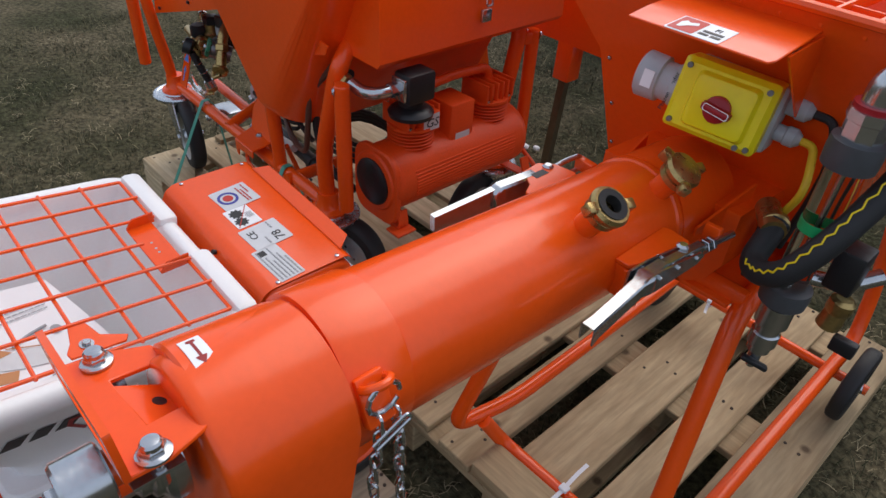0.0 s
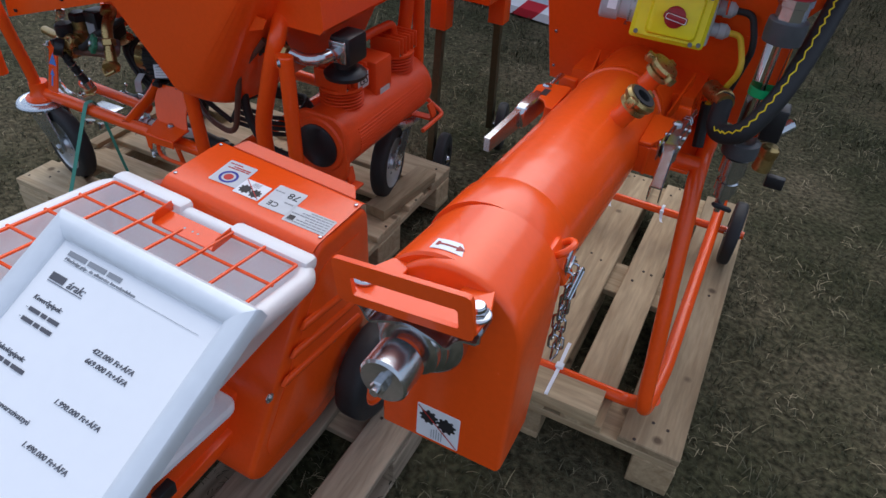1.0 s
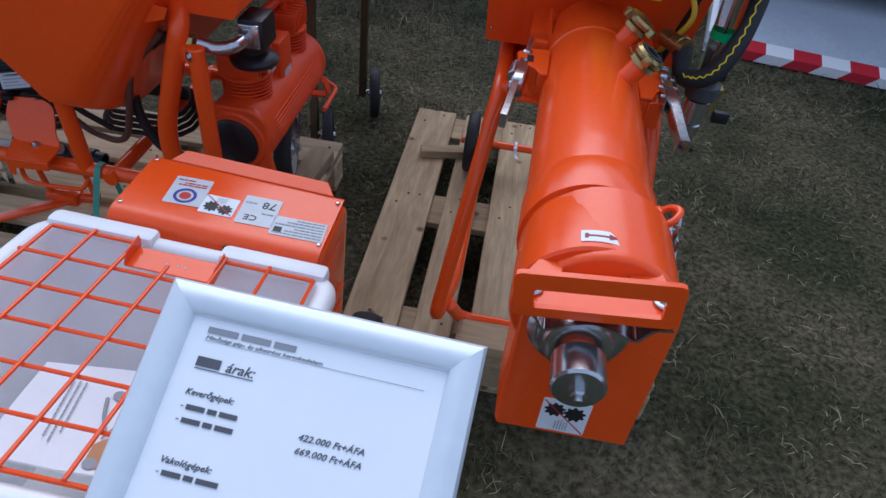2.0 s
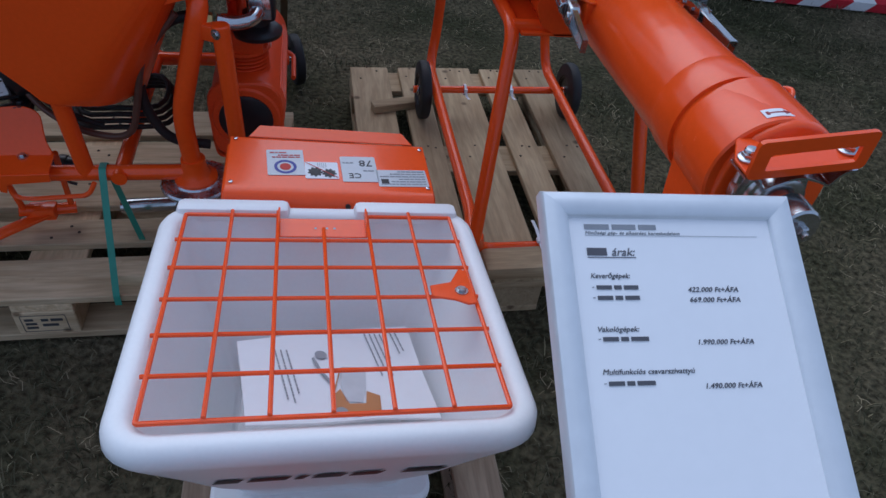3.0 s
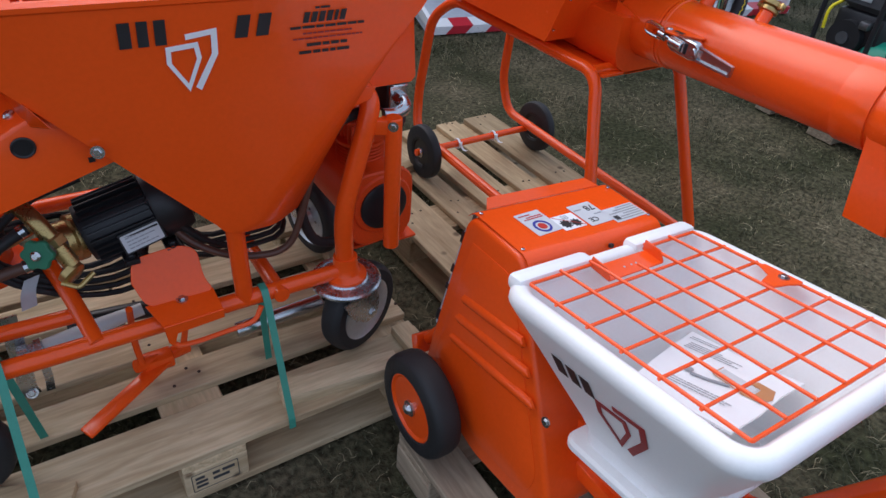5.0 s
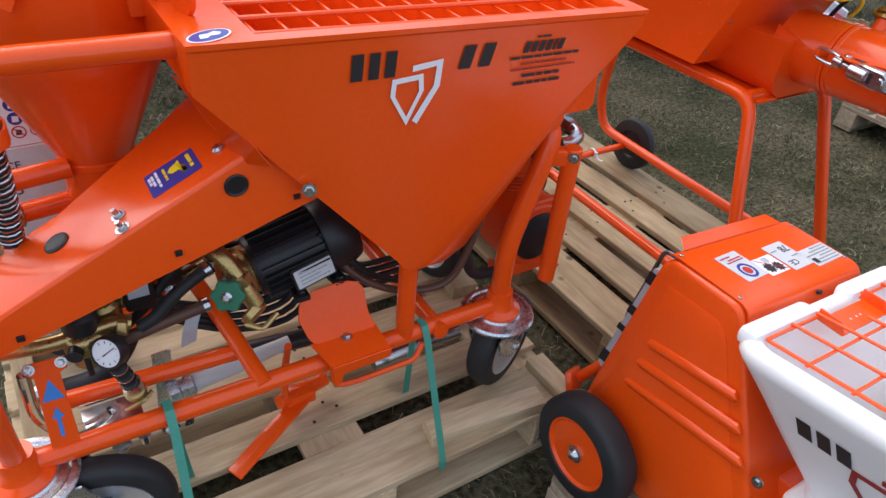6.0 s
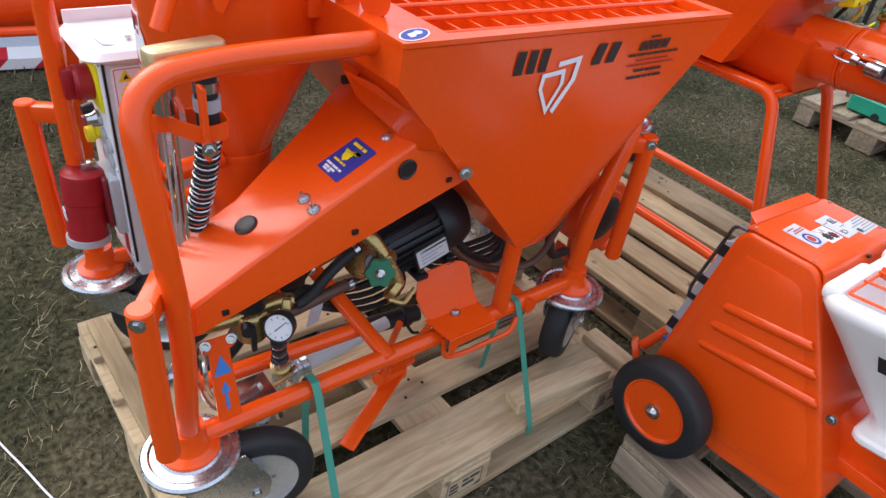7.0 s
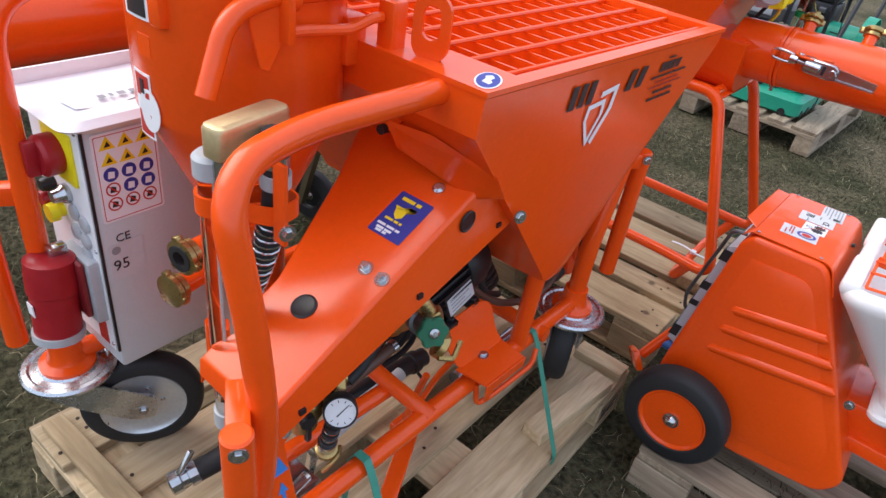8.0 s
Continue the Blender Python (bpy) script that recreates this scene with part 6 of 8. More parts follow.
    part("cover_step", loft([[Vector(p) for p in step], [Vector(p) + Vector((0.003, 0.0, -0.003)) for p in step]]), ORANGE, ch)
    part("step_slot", tube([(-1.7835, 0.168, 0.921), (-1.774, 0.148, 0.921)], 0.0025, 0, 8), LIGHT_GREY, ch)
    part("edge_tab", box((-2.165, 0.150, 0.700), (-2.160, 0.195, 0.722), 0.001), SKY_BLUE, ob)
    # mixing dome
    dx, dy = -1.935, 0.465
    def tower(name, prof, z, mat=ORANGE, parent=ob, label="", seg=56):
        return part(name, lathe(prof, (dx, dy, z), (dx, dy, z + 1), seg), mat, parent, label, 28)
    dome = tower("mixing_tower", [(0.056, 0), (0.060, 0.004), (0.060, 0.17), (0.063, 0.172), (0.063, 0.182), (0.060, 0.184), (0.142, 0.365), (0.1465, 0.376), (0.1465, 0.66), (0.152, 0.662), (0.152, 0.674), (0.1465, 0.676), (0.12, 0.70)], 0.605, ORANGE, ob, "orange mixing tower with cone")
    part("seam_band", pipe((dx, dy, 1.17), (dx, dy, 1.182), 0.1485, 0.144, 56), ORANGE, dome)
    part("hook_bar", tube([(-1.835, 0.303, 1.166), (-2.000, 0.322, 1.165), (-2.058, 0.320, 1.150), (-2.096, 0.314, 1.064)], 0.0125, 0.03, 14), ORANGE, dome)
    part("hook_plate", plate([(0, 0.03), (0.055, 0.03), (0.05, -0.035), (0.03, -0.075), (0.018, -0.07), (0.01, -0.03)], 0.005, frame_at((-2.030, 0.330, 1.150), (-1.975, 0.314, 1.15), (-2.030, 0.330, 2)), 0.001), ORANGE, dome)
    part("latch_fin", box((-1.99, 0.296, 1.11), (-1.978, 0.325, 1.21), 0.003), ORANGE, dome)
    for xa in (-1.985, -1.872):
        part("hinge_sleeve", cyl((xa, 0.320, 1.166), (xa + 0.023, 0.3175, 1.166), 0.0215, w=0.003), ORANGE, dome)
    part("latch_rod", tube([(-1.975, 0.312, 1.122), (-1.955, 0.310, 1.122), (-1.885, 0.300, 1.116), (-1.850, 0.294, 1.128), (-1.835, 0.292, 1.128)], 0.0075, 0.012, 10), ORANGE, dome)
    def wrap(a0, a1, z0, z1, rr, n=8):
        rows_ = [radians(a0 + (a1 - a0) * k / n) for k in range(n + 1)]
        return loft([[(dx + q * math.cos(a), dy + q * math.sin(a), z) for z, q in ((z0, rr), (z0, rr + 0.0008), (z1, rr + 0.0008), (z1, rr))] for a in rows_])
    hz = part("hot_sticker", wrap(167, 183, 0.948, 1.040, 0.1467), WHITE, dome, "white and red safety sticker")
    part("sticker_field", wrap(169, 181.5, 0.952, 0.984, 0.1476, 4), RED_INK, hz)
    part("sticker_field", wrap(169, 181.5, 1.006, 1.036, 0.1476, 4), RED_INK, hz)
    part("sticker_mark", wrap(174, 177.5, 1.011, 1.031, 0.1485, 2), INK, hz)
    part("sticker_disc", loft([[(dx + q * math.cos(radians(180.5 + 8.5 * math.cos(t))), dy + q * math.sin(radians(180.5 + 8.5 * math.cos(t))), 0.990 + 0.030 * math.sin(t)) for t in [k * math.pi / 10 for k in range(20)]] for q in (0.1480, 0.1489)]), WHITE, hz)
    sy = part("symbol_sticker", wrap(169, 189, 1.112, 1.160, 0.1486), WHITE, dome, "white sticker with a black pictogram")
    part("pictogram", wrap(172, 187, 1.116, 1.156, 0.1495), INK, sy)
    part("cast_mark", wrap(176, 186, 1.064, 1.092, 0.1462), ORANGE, dome)
    part("rib_plate", box((-2.085, 0.415, 1.11), (-2.07, 0.44, 1.165), 0.003), ORANGE, dome)
    # lower flange and dosing stubs with couplings
    for y, z, cap in ((0.418, 0.786, False), (0.460, 0.700, True)):
        b0, b1 = Vector((-1.985, y + 0.006, z)), Vector((-2.082, y - 0.008, z))
        s = part("stub", cyl(b0, b1, 0.0175), ORANGE, dome)
        d = (b1 - b0).normalized()
        part("coupling", lathe([(0.018, 0), (0.024, 0.003), (0.024, 0.012), (0.020, 0.014), (0.028, 0.016), (0.028, 0.024)] + ([(0.010, 0.028)] if cap else [(0.018, 0.026), (0.016, 0.01)]), b1 - d * 0.012, b1 + d, 24), BRASS, s, "brass claw coupling")
        for k in range(3):
            q = Matrix.Rotation(radians(120 * k + 20), 3, d) @ Vector((0, 0, 1))
            o_ = b1 + d * 0.006 + q * 0.027
            part("claw", box((-0.006, -0.006, -0.006), (0.006, 0.006, 0.006), 0.002, frame_at(o_, o_ + d.cross(q), o_ + q)), BRASS, s)
        if not cap:
            part("seal_ring", pipe(b1 - d * 0.002, b1 + d * 0.0155, 0.021, 0.012), RUBBER, s)
    part("lower_bracket", join(box((-2.04, 0.37, 0.61), (-1.96, 0.38, 0.70), 0.004), tube([(-2.06, 0.39, 0.66), (-2.06, 0.39, 0.58), (-2.0, 0.42, 0.54)], 0.014, 0.02)), ORANGE, ob)
    part("lower_housing", lathe([(0.08, 0), (0.085, 0.004), (0.085, 0.02), (0.06, 0.03), (0.06, 0.18)], (dx, dy, 0.435), (dx, dy, 1), 32), ORANGE, ob)
    # control cabinet
    X0, X1, Y0, Y1, Z0, Z1 = -2.106, -1.916, 0.628, 0.80, 0.418, 0.902
    cab = part("control_cabinet", box((X0, Y0, Z0), (X1, Y1, Z1), 0.008), GREY, ob, "light grey steel control cabinet")
    lid = loft([[(x, y, z) for x, y in rrect(a, b, c, d_, 0.03, 4)] for a, b, c, d_, z in ((X0 - 0.002, Y0 - 0.004, X1, Y1, 0.896), (X0 - 0.030, Y0 - 0.018, X1 + 0.02, Y1 + 0.01, 0.908), (X0 - 0.034, Y0 - 0.020, X1 + 0.02, Y1 + 0.01, 0.912), (X0 - 0.022, Y0 - 0.008, X1 + 0.02, Y1 + 0.01, 0.922))])
    lidp = part("lid", lid, WHITE, cab, "white flared plastic lid")
    pm = frame_at((-1.905, 0.700, 0.9228), (-2.10, 0.700, 0.9228), (-1.905, 0.66, 0.9228))
    paper = part("paper_strip", loft([[pm @ Vector((x, y, z + 0.004 * math.sin(x * 34) * y / 0.04 + 0.004 * max(0, x - 0.12))) for x, y in [(0.195 * k / 8, 0.0) for k in range(9)] + [(0.195 * k / 8 - 0.005, 0.044) for k in range(8, -1, -1)]] for z in (0.0015, 0.0021)]), WHITE, lidp, "curled white paper strip with large print")
    for x, w in ((0.012, 0.017), (0.032, 0.014), (0.062, 0.016), (0.081, 0.016), (0.101, 0.016), (0.121, 0.008), (0.134, 0.014)):
        part("print", box((x, 0.018, 0.0052), (x + w * 0.8, 0.030, 0.0055), 0, pm), GREY_INK, paper)
    part("lid_upstand", box((X0 - 0.018, Y1 - 0.002, 0.916), (X1 + 0.02, Y1 + 0.004, 0.945), 0.002), WHITE, lidp)
    part("panel", plate(rrect(0, 0, Y1 - Y0 - 0.01, 0.44, 0.004, 2), 0.003, frame_at((X0 - 0.002, Y1 - 0.004, 0.46), (X0 - 0.002, Y0, 0.46), (X0 - 0.002, Y1 - 0.004, 1)), 0.0008), WHITE, cab)
    part("seal_line", box((X0 - 0.003, Y0 + 0.0005, 0.46), (X0 + 0.001, Y0 + 0.004, 0.905), 0), BLACK, cab)
    px = X0 - 0.005
    def knob(name, y, z, prof, mat, label="", seg=24):
        return part(name, lathe(prof, (px, y, z), (px - 1, y, z), seg), mat, cab, label)
    part("switch_plate", box((px - 0.006, 0.655, 0.795), (px + 0.001, 0.745, 0.885), 0.003), YELLOW, cab, "yellow switch plate")
    kn = knob("main_switch", 0.702, 0.842, [(0.030, 0), (0.034, 0.008), (0.034, 0.03), (0.029, 0.036)], RED, "red main switch")
    part("grip", box((px - 0.054, 0.694, 0.812), (px - 0.03, 0.711, 0.872), 0.005), RED, kn)
    knob("selector", 0.752, 0.765, [(0.013, 0), (0.013, 0.012), (0.010, 0.022)], BLACK)
    knob("selector_ring", 0.705, 0.765, [(0.017, 0), (0.017, 0.008), (0.012, 0.014), (0.010, 0.026)], STEEL)
    knob("stop_button", 0.760, 0.735, [(0.012, 0), (0.012, 0.01), (0.016, 0.014), (0.014, 0.024)], RED)
    knob("start_button", 0.735, 0.720, [(0.012, 0), (0.012, 0.010), (0.017, 0.012), (0.016, 0.026)], YELLOW)
    for y, z in ((0.69, 0.735), (0.695, 0.695), (0.665, 0.69), (0.66, 0.725), (0.67, 0.66)):
        knob("socket_cap", y, z, [(0.015, 0), (0.015, 0.004), (0.012, 0.006)], LIGHT_GREY)
    for y, z in ((0.640, 0.895), (0.640, 0.68), (0.640, 0.475)):
        knob("panel_screw", y, z, [(0.004, 0), (0.003, 0.002)], STEEL, seg=10)
    part("inlet_box", box((X0 - 0.024, 0.640, 0.53), (X0 + 0.002, 0.735, 0.66), 0.006), LIGHT_GREY, cab)
    inl = part("power_inlet", box((-0.0, -0.044, -0.055), (0.012, 0.044, 0.06), 0.006, Matrix.Translation((X0 - 0.036, 0.692, 0.60))), DARK_RED, cab, "dark red power inlet")
    part("inlet_body", lathe([(0.030, 0), (0.040, 0.006), (0.0415, 0.03), (0.0415, 0.065), (0.0385, 0.068), (0.0385, 0.15), (0.036, 0.152)], (X0 - 0.058, 0.696, 0.668), (X0 - 0.075, 0.686, 0.50), 32), RED, inl, "red plastic inlet body")
    part("inlet_rim", pipe((X0 - 0.0742, 0.6865, 0.508), (X0 - 0.0728, 0.6873, 0.522), 0.0425, 0.034, 32), LIGHT_GREY, inl)
    part("inlet_tag", box((X0 - 0.1075, 0.68, 0.568), (X0 - 0.1055, 0.70, 0.592), 0), WHITE, inl)
    part("inlet_latch", box((X0 - 0.06, 0.685, 0.664), (X0 - 0.03, 0.705, 0.684), 0.003), STEEL, inl)
    # sign field on the cabinet's side
    sm = frame_at((-2.096, Y0 - 0.0005, 0.734), (-1.9, Y0 - 0.0005, 0.734), (-2.096, Y0 - 0.0005, 1))
    sg = sticker(cab, sm, 0.108, 0.158, WHITE, "safety_sign", "white sign with yellow, blue and red pictograms")
    up = sm @ Matrix.Translation((0, 0, 0.0008))
    up2 = sm @ Matrix.Translation((0, 0, 0.0013))
    part("border", moved(loft([[(x, y, z) for x, y in rrect(a, a, 0.108 - a, 0.158 - a, 0.002, 1)] for a, z in ((0.004, 0), (0.004, 0.0003), (0.0052, 0.0003), (0.0052, 0))], closed=True), up), RED_INK, sg)
    for r_ in range(5):
        for c_ in range(3):
            x, y = 0.024 + 0.030 * c_, 0.140 - 0.027 * r_
            if r_ < 2:
                part("triangle_sign", plate([(x - 0.0135, y - 0.010), (x + 0.0135, y - 0.010), (x, y + 0.0125)], 0.0003, up, 0), YELLOW_INK, sg)
                part("sign_mark", plate([(x - 0.005, y - 0.006), (x + 0.006, y - 0.005), (x + 0.001, y + 0.004)], 0.0003, up2, 0), INK, sg)
            elif r_ == 2 or (r_ == 3 and c_ > 0):
                part("round_sign", plate(circle(x, y, 0.0125, 20), 0.0003, up, 0), BLUE, sg)
                part("sign_mark", plate([(x - 0.006, y - 0.006), (x + 0.005, y - 0.007), (x + 0.006, y + 0.004), (x - 0.004, y + 0.006)], 0.0003, up2, 0), WHITE, sg)
            else:
                part("ban_sign", moved(loft([[(a, b, z) for a, b in circle(x, y, q, 20)] for q, z in ((0.0125, 0), (0.0125, 0.0003), (0.0100, 0.0003), (0.0100, 0))], closed=True), up), RED_INK, sg)
                part("sign_mark", plate([(x - 0.006, y - 0.005), (x + 0.004, y - 0.006), (x + 0.005, y + 0.003), (x - 0.003, y + 0.006)], 0.0003, up, 0), INK, sg)
                part("ban_stroke", plate([(x - 0.0090, y + 0.0075), (x - 0.0075, y + 0.009), (x + 0.009, y - 0.0075), (x + 0.0075, y - 0.009)], 0.0003, up2, 0), RED_INK, sg)
    writing("CE", 0.022, frame_at((-2.082, Y0 - 0.001, 0.693), (-1.9, Y0 - 0.001, 0.693), (-2.082, Y0 - 0.001, 1)), INK, "print", cab)
    nl = sticker(cab, frame_at((-2.098, Y0 - 0.0005, 0.618), (-1.9, Y0 - 0.0005, 0.618), (-2.098, Y0 - 0.0005, 1)), 0.062, 0.074, PALE_FILM, "noise_label", "pale noise label")
    writing("95", 0.030, frame_at((-2.093, Y0 - 0.0015, 0.638), (-1.9, Y0 - 0.0015, 0.638), (-2.093, Y0 - 0.0015, 1)), INK, "print", nl)
    part("label_seal", plate(circle(0.014, 0.060, 0.008), 0.0003, frame_at((-2.098, Y0 - 0.0013, 0.618), (-1.9, Y0 - 0.0013, 0.618), (-2.098, Y0 - 0.0013, 1)), 0), GREY_INK, nl)
    part("flash_sticker", box((X0 - 0.0062, 0.655, 0.465), (X0 - 0.0048, 0.685, 0.515), 0), RED_INK, cab)
    # flow tube, spring hose and clamp
    vx, vy = -2.120, 0.272
    vial = part("flow_meter", cyl((vx, vy, 0.60), (vx, vy, 1.00), 0.019, seg=28), CLEAR, ob, "clear plastic flow tube")
    part("scale_rod", cyl((vx, vy, 0.61), (vx, vy, 0.99), 0.0018, seg=8), LIGHT_GREY, vial)
    part("float", lathe([(0.004, 0), (0.011, 0.01), (0.011, 0.03), (0.004, 0.035)], (vx, vy, 0.63), (vx, vy, 1), 16), STEEL, vial)
    part("union", lathe([(0.018, 0), (0.023, 0.002), (0.023, 0.025), (0.018, 0.03)], (vx, vy, 0.99), (vx, vy, 2), 24), LIGHT_GREY, vial)
    part("union", lathe([(0.016, 0), (0.022, 0.002), (0.022, 0.03), (0.018, 0.032)], (vx, vy, 0.575), (vx, vy, 2), 24), LIGHT_GREY, vial)
    part("clamp_band", join(pipe((vx, vy, 0.945), (vx, vy, 0.97), 0.0235, 0.0195), ribbon([(vx, vy - 0.022, 0.957), (-2.092, 0.196, 0.957), (-2.050, 0.200, 0.957), (-2.046, 0.245, 0.957), (-2.09, 0.262, 0.957)], 0.024, 0.003, (0, 0, 1), 0.015), box((-2.093, 0.18, 0.925), (-2.087, 0.20, 1.03), 0.001)), ORANGE, ob)
    part("clamp_bolt", hexbolt((-2.09, 0.178, 0.945), (-0.3, -1, 0), 0.007, 0.006), STEEL, ob)
    hp = [(-2.074, 0.218, 1.055), (-2.073, 0.220, 0.95), (-2.077, 0.245, 0.86), (-2.088, 0.280, 0.762)]
    part("suction_hose", tube(hp, 0.0155, 0.06, 16), RUBBER, ob, "black hose in a steel spring")
    part("hose_clamp", pipe((-2.074, 0.218, 1.012), (-2.074, 0.218, 1.026), 0.0175, 0.015), STEEL, ob)
    part("hose_clamp", pipe((-2.0735, 0.219, 0.985), (-2.074, 0.218, 1.003), 0.0185, 0.0155), LIGHT_GREY, ob)
    spts = rounded(hp[1:], 0.06, 10)
    lens = [0.0]
    for a, b in zip(spts, spts[1:]):
        lens.append(lens[-1] + (b - a).length)
    coil = []
    turns, per = 20, 12
    for k in range(turns * per + 1):
        s_ = lens[-1] * k / (turns * per)
        j = max(i for i in range(len(lens)) if lens[i] <= s_ + 1e-9)
        j = min(j, len(spts) - 2)
        t_ = (s_ - lens[j]) / max(1e-6, lens[j + 1] - lens[j])
        c_ = spts[j].lerp(spts[j + 1], t_)
        d_ = (spts[j + 1] - spts[j]).normalized()
        u_ = d_.orthogonal().normalized()
        v_ = d_.cross(u_)
        an = 2 * math.pi * k / per
        coil.append(c_ + (u_ * math.cos(an) + v_ * math.sin(an)) * 0.0175)
    part("spring", tube(coil, 0.0016, 0, 5, 1), STEEL, ob)
    part("brass_cap", moved(loft([[(x, y, z) for x, y in rrect(-0.056 + a, -0.018 + a, 0.056 - a, 0.018 - a, 0.012 - a, 4)] for a, z in ((0.006, 0.0), (0.0, 0.005), (0.0, 0.037), (0.002, 0.041), (0.007, 0.043))]), pose(-2.084, 0.254, 1.022, 0, 0, 8)), PALE_BRASS, ob, "dull brass valve cap")
    part("cap_stem", cyl((-2.122, 0.246, 0.975), (-2.122, 0.246, 1.026), 0.013), STEEL, ob)
    # water pump with motor and fittings
    ma, mb_ = Vector((-1.742, 0.282, 0.588)), Vector((-1.570, 0.282, 0.624))
    motor = part("pump_motor", lathe([(0.045, 0), (0.058, 0.003), (0.060, 0.012), (0.060, 0.135), (0.070, 0.138), (0.074, 0.145), (0.074, 0.185), (0.066, 0.205), (0.03, 0.212)], ma, mb_, 36), BLACK, ob, "black finned pump motor")
    d = (mb_ - ma).normalized()
    for k in range(26):
        a = 2 * math.pi * k / 26
        u_ = Vector((0, math.cos(a), math.sin(a)))
        u_ = (u_ - d * u_.dot(d)).normalized()
        o_ = ma + d * 0.012 + u_ * 0.059
        part("fin", box((0, -0.0014, 0), (0.123, 0.0014, 0.012), 0, frame_at(o_, o_ + d, o_ - d.cross(u_))), BLACK, motor)
    pm = frame_at((-1.676, 0.203, 0.570), (-1.602, 0.206, 0.586), (-1.684, 0.213, 0.606))
    part("plate_pad", plate(rrect(-0.004, -0.004, 0.080, 0.042, 0.003, 2), 0.012, pm @ Matrix.Translation((0, 0, -0.0125)), 0.001), BLACK, motor)
    tl = part("type_plate", plate(rrect(0, 0, 0.076, 0.037, 0.002, 2), 0.001, pm, 0), PALE_FILM, motor, "pale metal type plate")
    bars([(0.008, 0.006 + 0.0075 * k, 0.058 - 0.014 * (k % 2)) for k in range(4)], 0.0022, pm @ Matrix.Translation((0, 0, 0.0012)), GREY_INK, "print", tl)
    for x_, y_ in ((-1.590, 0.212), (-1.672, 0.204)):
        part("motor_foot", box((x_ - 0.014, y_ - 0.010, 0.545), (x_ + 0.014, y_ + 0.05, 0.556), 0.002), BLACK, motor)
        part("foot_bolt", hexbolt((x_, y_ + 0.002, 0.556), (0, 0, 1), 0.0085, 0.010), BLACK, motor)
    part("pump_head", lathe([(0.03, 0), (0.04, 0.004), (0.04, 0.03), (0.048, 0.034), (0.048, 0.05)], (-1.795, 0.268, 0.590), ma, 28), BRASS, ob)
    part("pump_pipe", tube([(-1.835, 0.235, 0.72), (-1.81, 0.19, 0.70), (-1.79, 0.165, 0.655), (-1.775, 0.15, 0.615)], 0.0155, 0.02, 12), BRASS, ob)
    part("pipe_nut", lathe([(0.020, 0), (0.022, 0.003), (0.022, 0.017), (0.020, 0.02)], (-1.845, 0.235, 0.728), (-1.80, 0.19, 0.69), 6), BRASS, ob)
    part("pipe_nut", lathe([(0.018, 0), (0.021, 0.003), (0.021, 0.018), (0.018, 0.02)], (-1.795, 0.17, 0.67), (-1.775, 0.15, 0.615), 6), BRASS, ob)
    part("claw_coupling", join(lathe([(0.017, 0), (0.024, 0.004), (0.024, 0.016), (0.018, 0.02)], (-1.785, 0.155, 0.605), (-1.76, 0.12, 0.58), 20), tube([(-1.80, 0.135, 0.592), (-1.775, 0.12, 0.583), (-1.745, 0.13, 0.60)], 0.005, 0.008, 8)), BRASS, ob)
    vk = Vector((-1.818, 0.145, 0.657))
    hw = part("valve_handwheel", plate([(0.026 * (1 + 0.10 * math.cos(6 * t)) * math.cos(t), 0.026 * (1 + 0.10 * math.cos(6 * t)) * math.sin(t)) for t in [k * math.pi / 24 for k in range(48)]], 0.012, aim(vk, vk + Vector((-0.45, -0.8, 0.35))), 0.002), GREEN, ob, "green plastic valve handwheel")
    part("wheel_nut", lathe([(0.009, 0.012), (0.009, 0.016), (0.005, 0.019)], vk, vk + Vector((-0.45, -0.8, 0.35)), 12), STEEL, hw)
    part("valve_body", lathe([(0.02, 0), (0.022, 0.004), (0.018, 0.04), (0.024, 0.042), (0.024, 0.06)], vk, vk - Vector((-0.45, -0.8, 0.35)), 20), DARK_STEEL, ob)
    # gauge and pressure reducer
    gk = Vector((-2.013, 0.150, 0.607))
    gd = Vector((-0.62, -0.70, 0.40)).normalized()
    ga = part("pressure_gauge", lathe([(0.024, -0.024), (0.026, -0.022), (0.0265, -0.001), (0.0255, 0.001), (0.0235, 0.001), (0.0235, -0.002)], gk, gk + gd, 32), BLACK, ob, "round pressure gauge with a white dial")
    dm = aim(gk - gd * 0.002, gk + gd)
    part("dial", plate(circle(0, 0, 0.0234), 0.0008, dm, 0), WHITE, ga)
    for k in range(9):
        a = radians(-135 + 270 * k / 8)
        part("dial_tick", plate([(0.016 * math.cos(a) - 0.0006, 0.016 * math.sin(a)), (0.020 * math.cos(a) - 0.0006, 0.020 * math.sin(a)), (0.020 * math.cos(a) + 0.0006, 0.020 * math.sin(a)), (0.016 * math.cos(a) + 0.0006, 0.016 * math.sin(a))], 0.0003, dm @ Matrix.Translation((0, 0, 0.001)), 0), INK, ga)
    part("needle", plate([(-0.0062, -0.0058), (-0.0046, -0.0070), (0.0132, 0.0118), (0.0124, 0.0126)], 0.0004, dm @ Matrix.Translation((0, 0, 0.0014)), 0), INK, ga)
    part("reducer", lathe([(0.02, 0), (0.026, 0.004), (0.026, 0.03), (0.034, 0.034), (0.034, 0.06), (0.03, 0.066), (0.02, 0.07)], (-2.034, 0.213, 0.548), (-2.034, 0.213, 1), 28), BRASS, ob, "brass pressure reducer")
    part("reducer_knob", lathe([(0.026, 0), (0.028, 0.004), (0.028, 0.03), (0.022, 0.036)], (-2.034, 0.213, 0.618), (-2.034, 0.213, 1), 24), BLACK, ob)
    part("reducer_port", cyl((-2.045, 0.205, 0.600), (-2.055, 0.172, 0.598), 0.012), BLACK, ob)
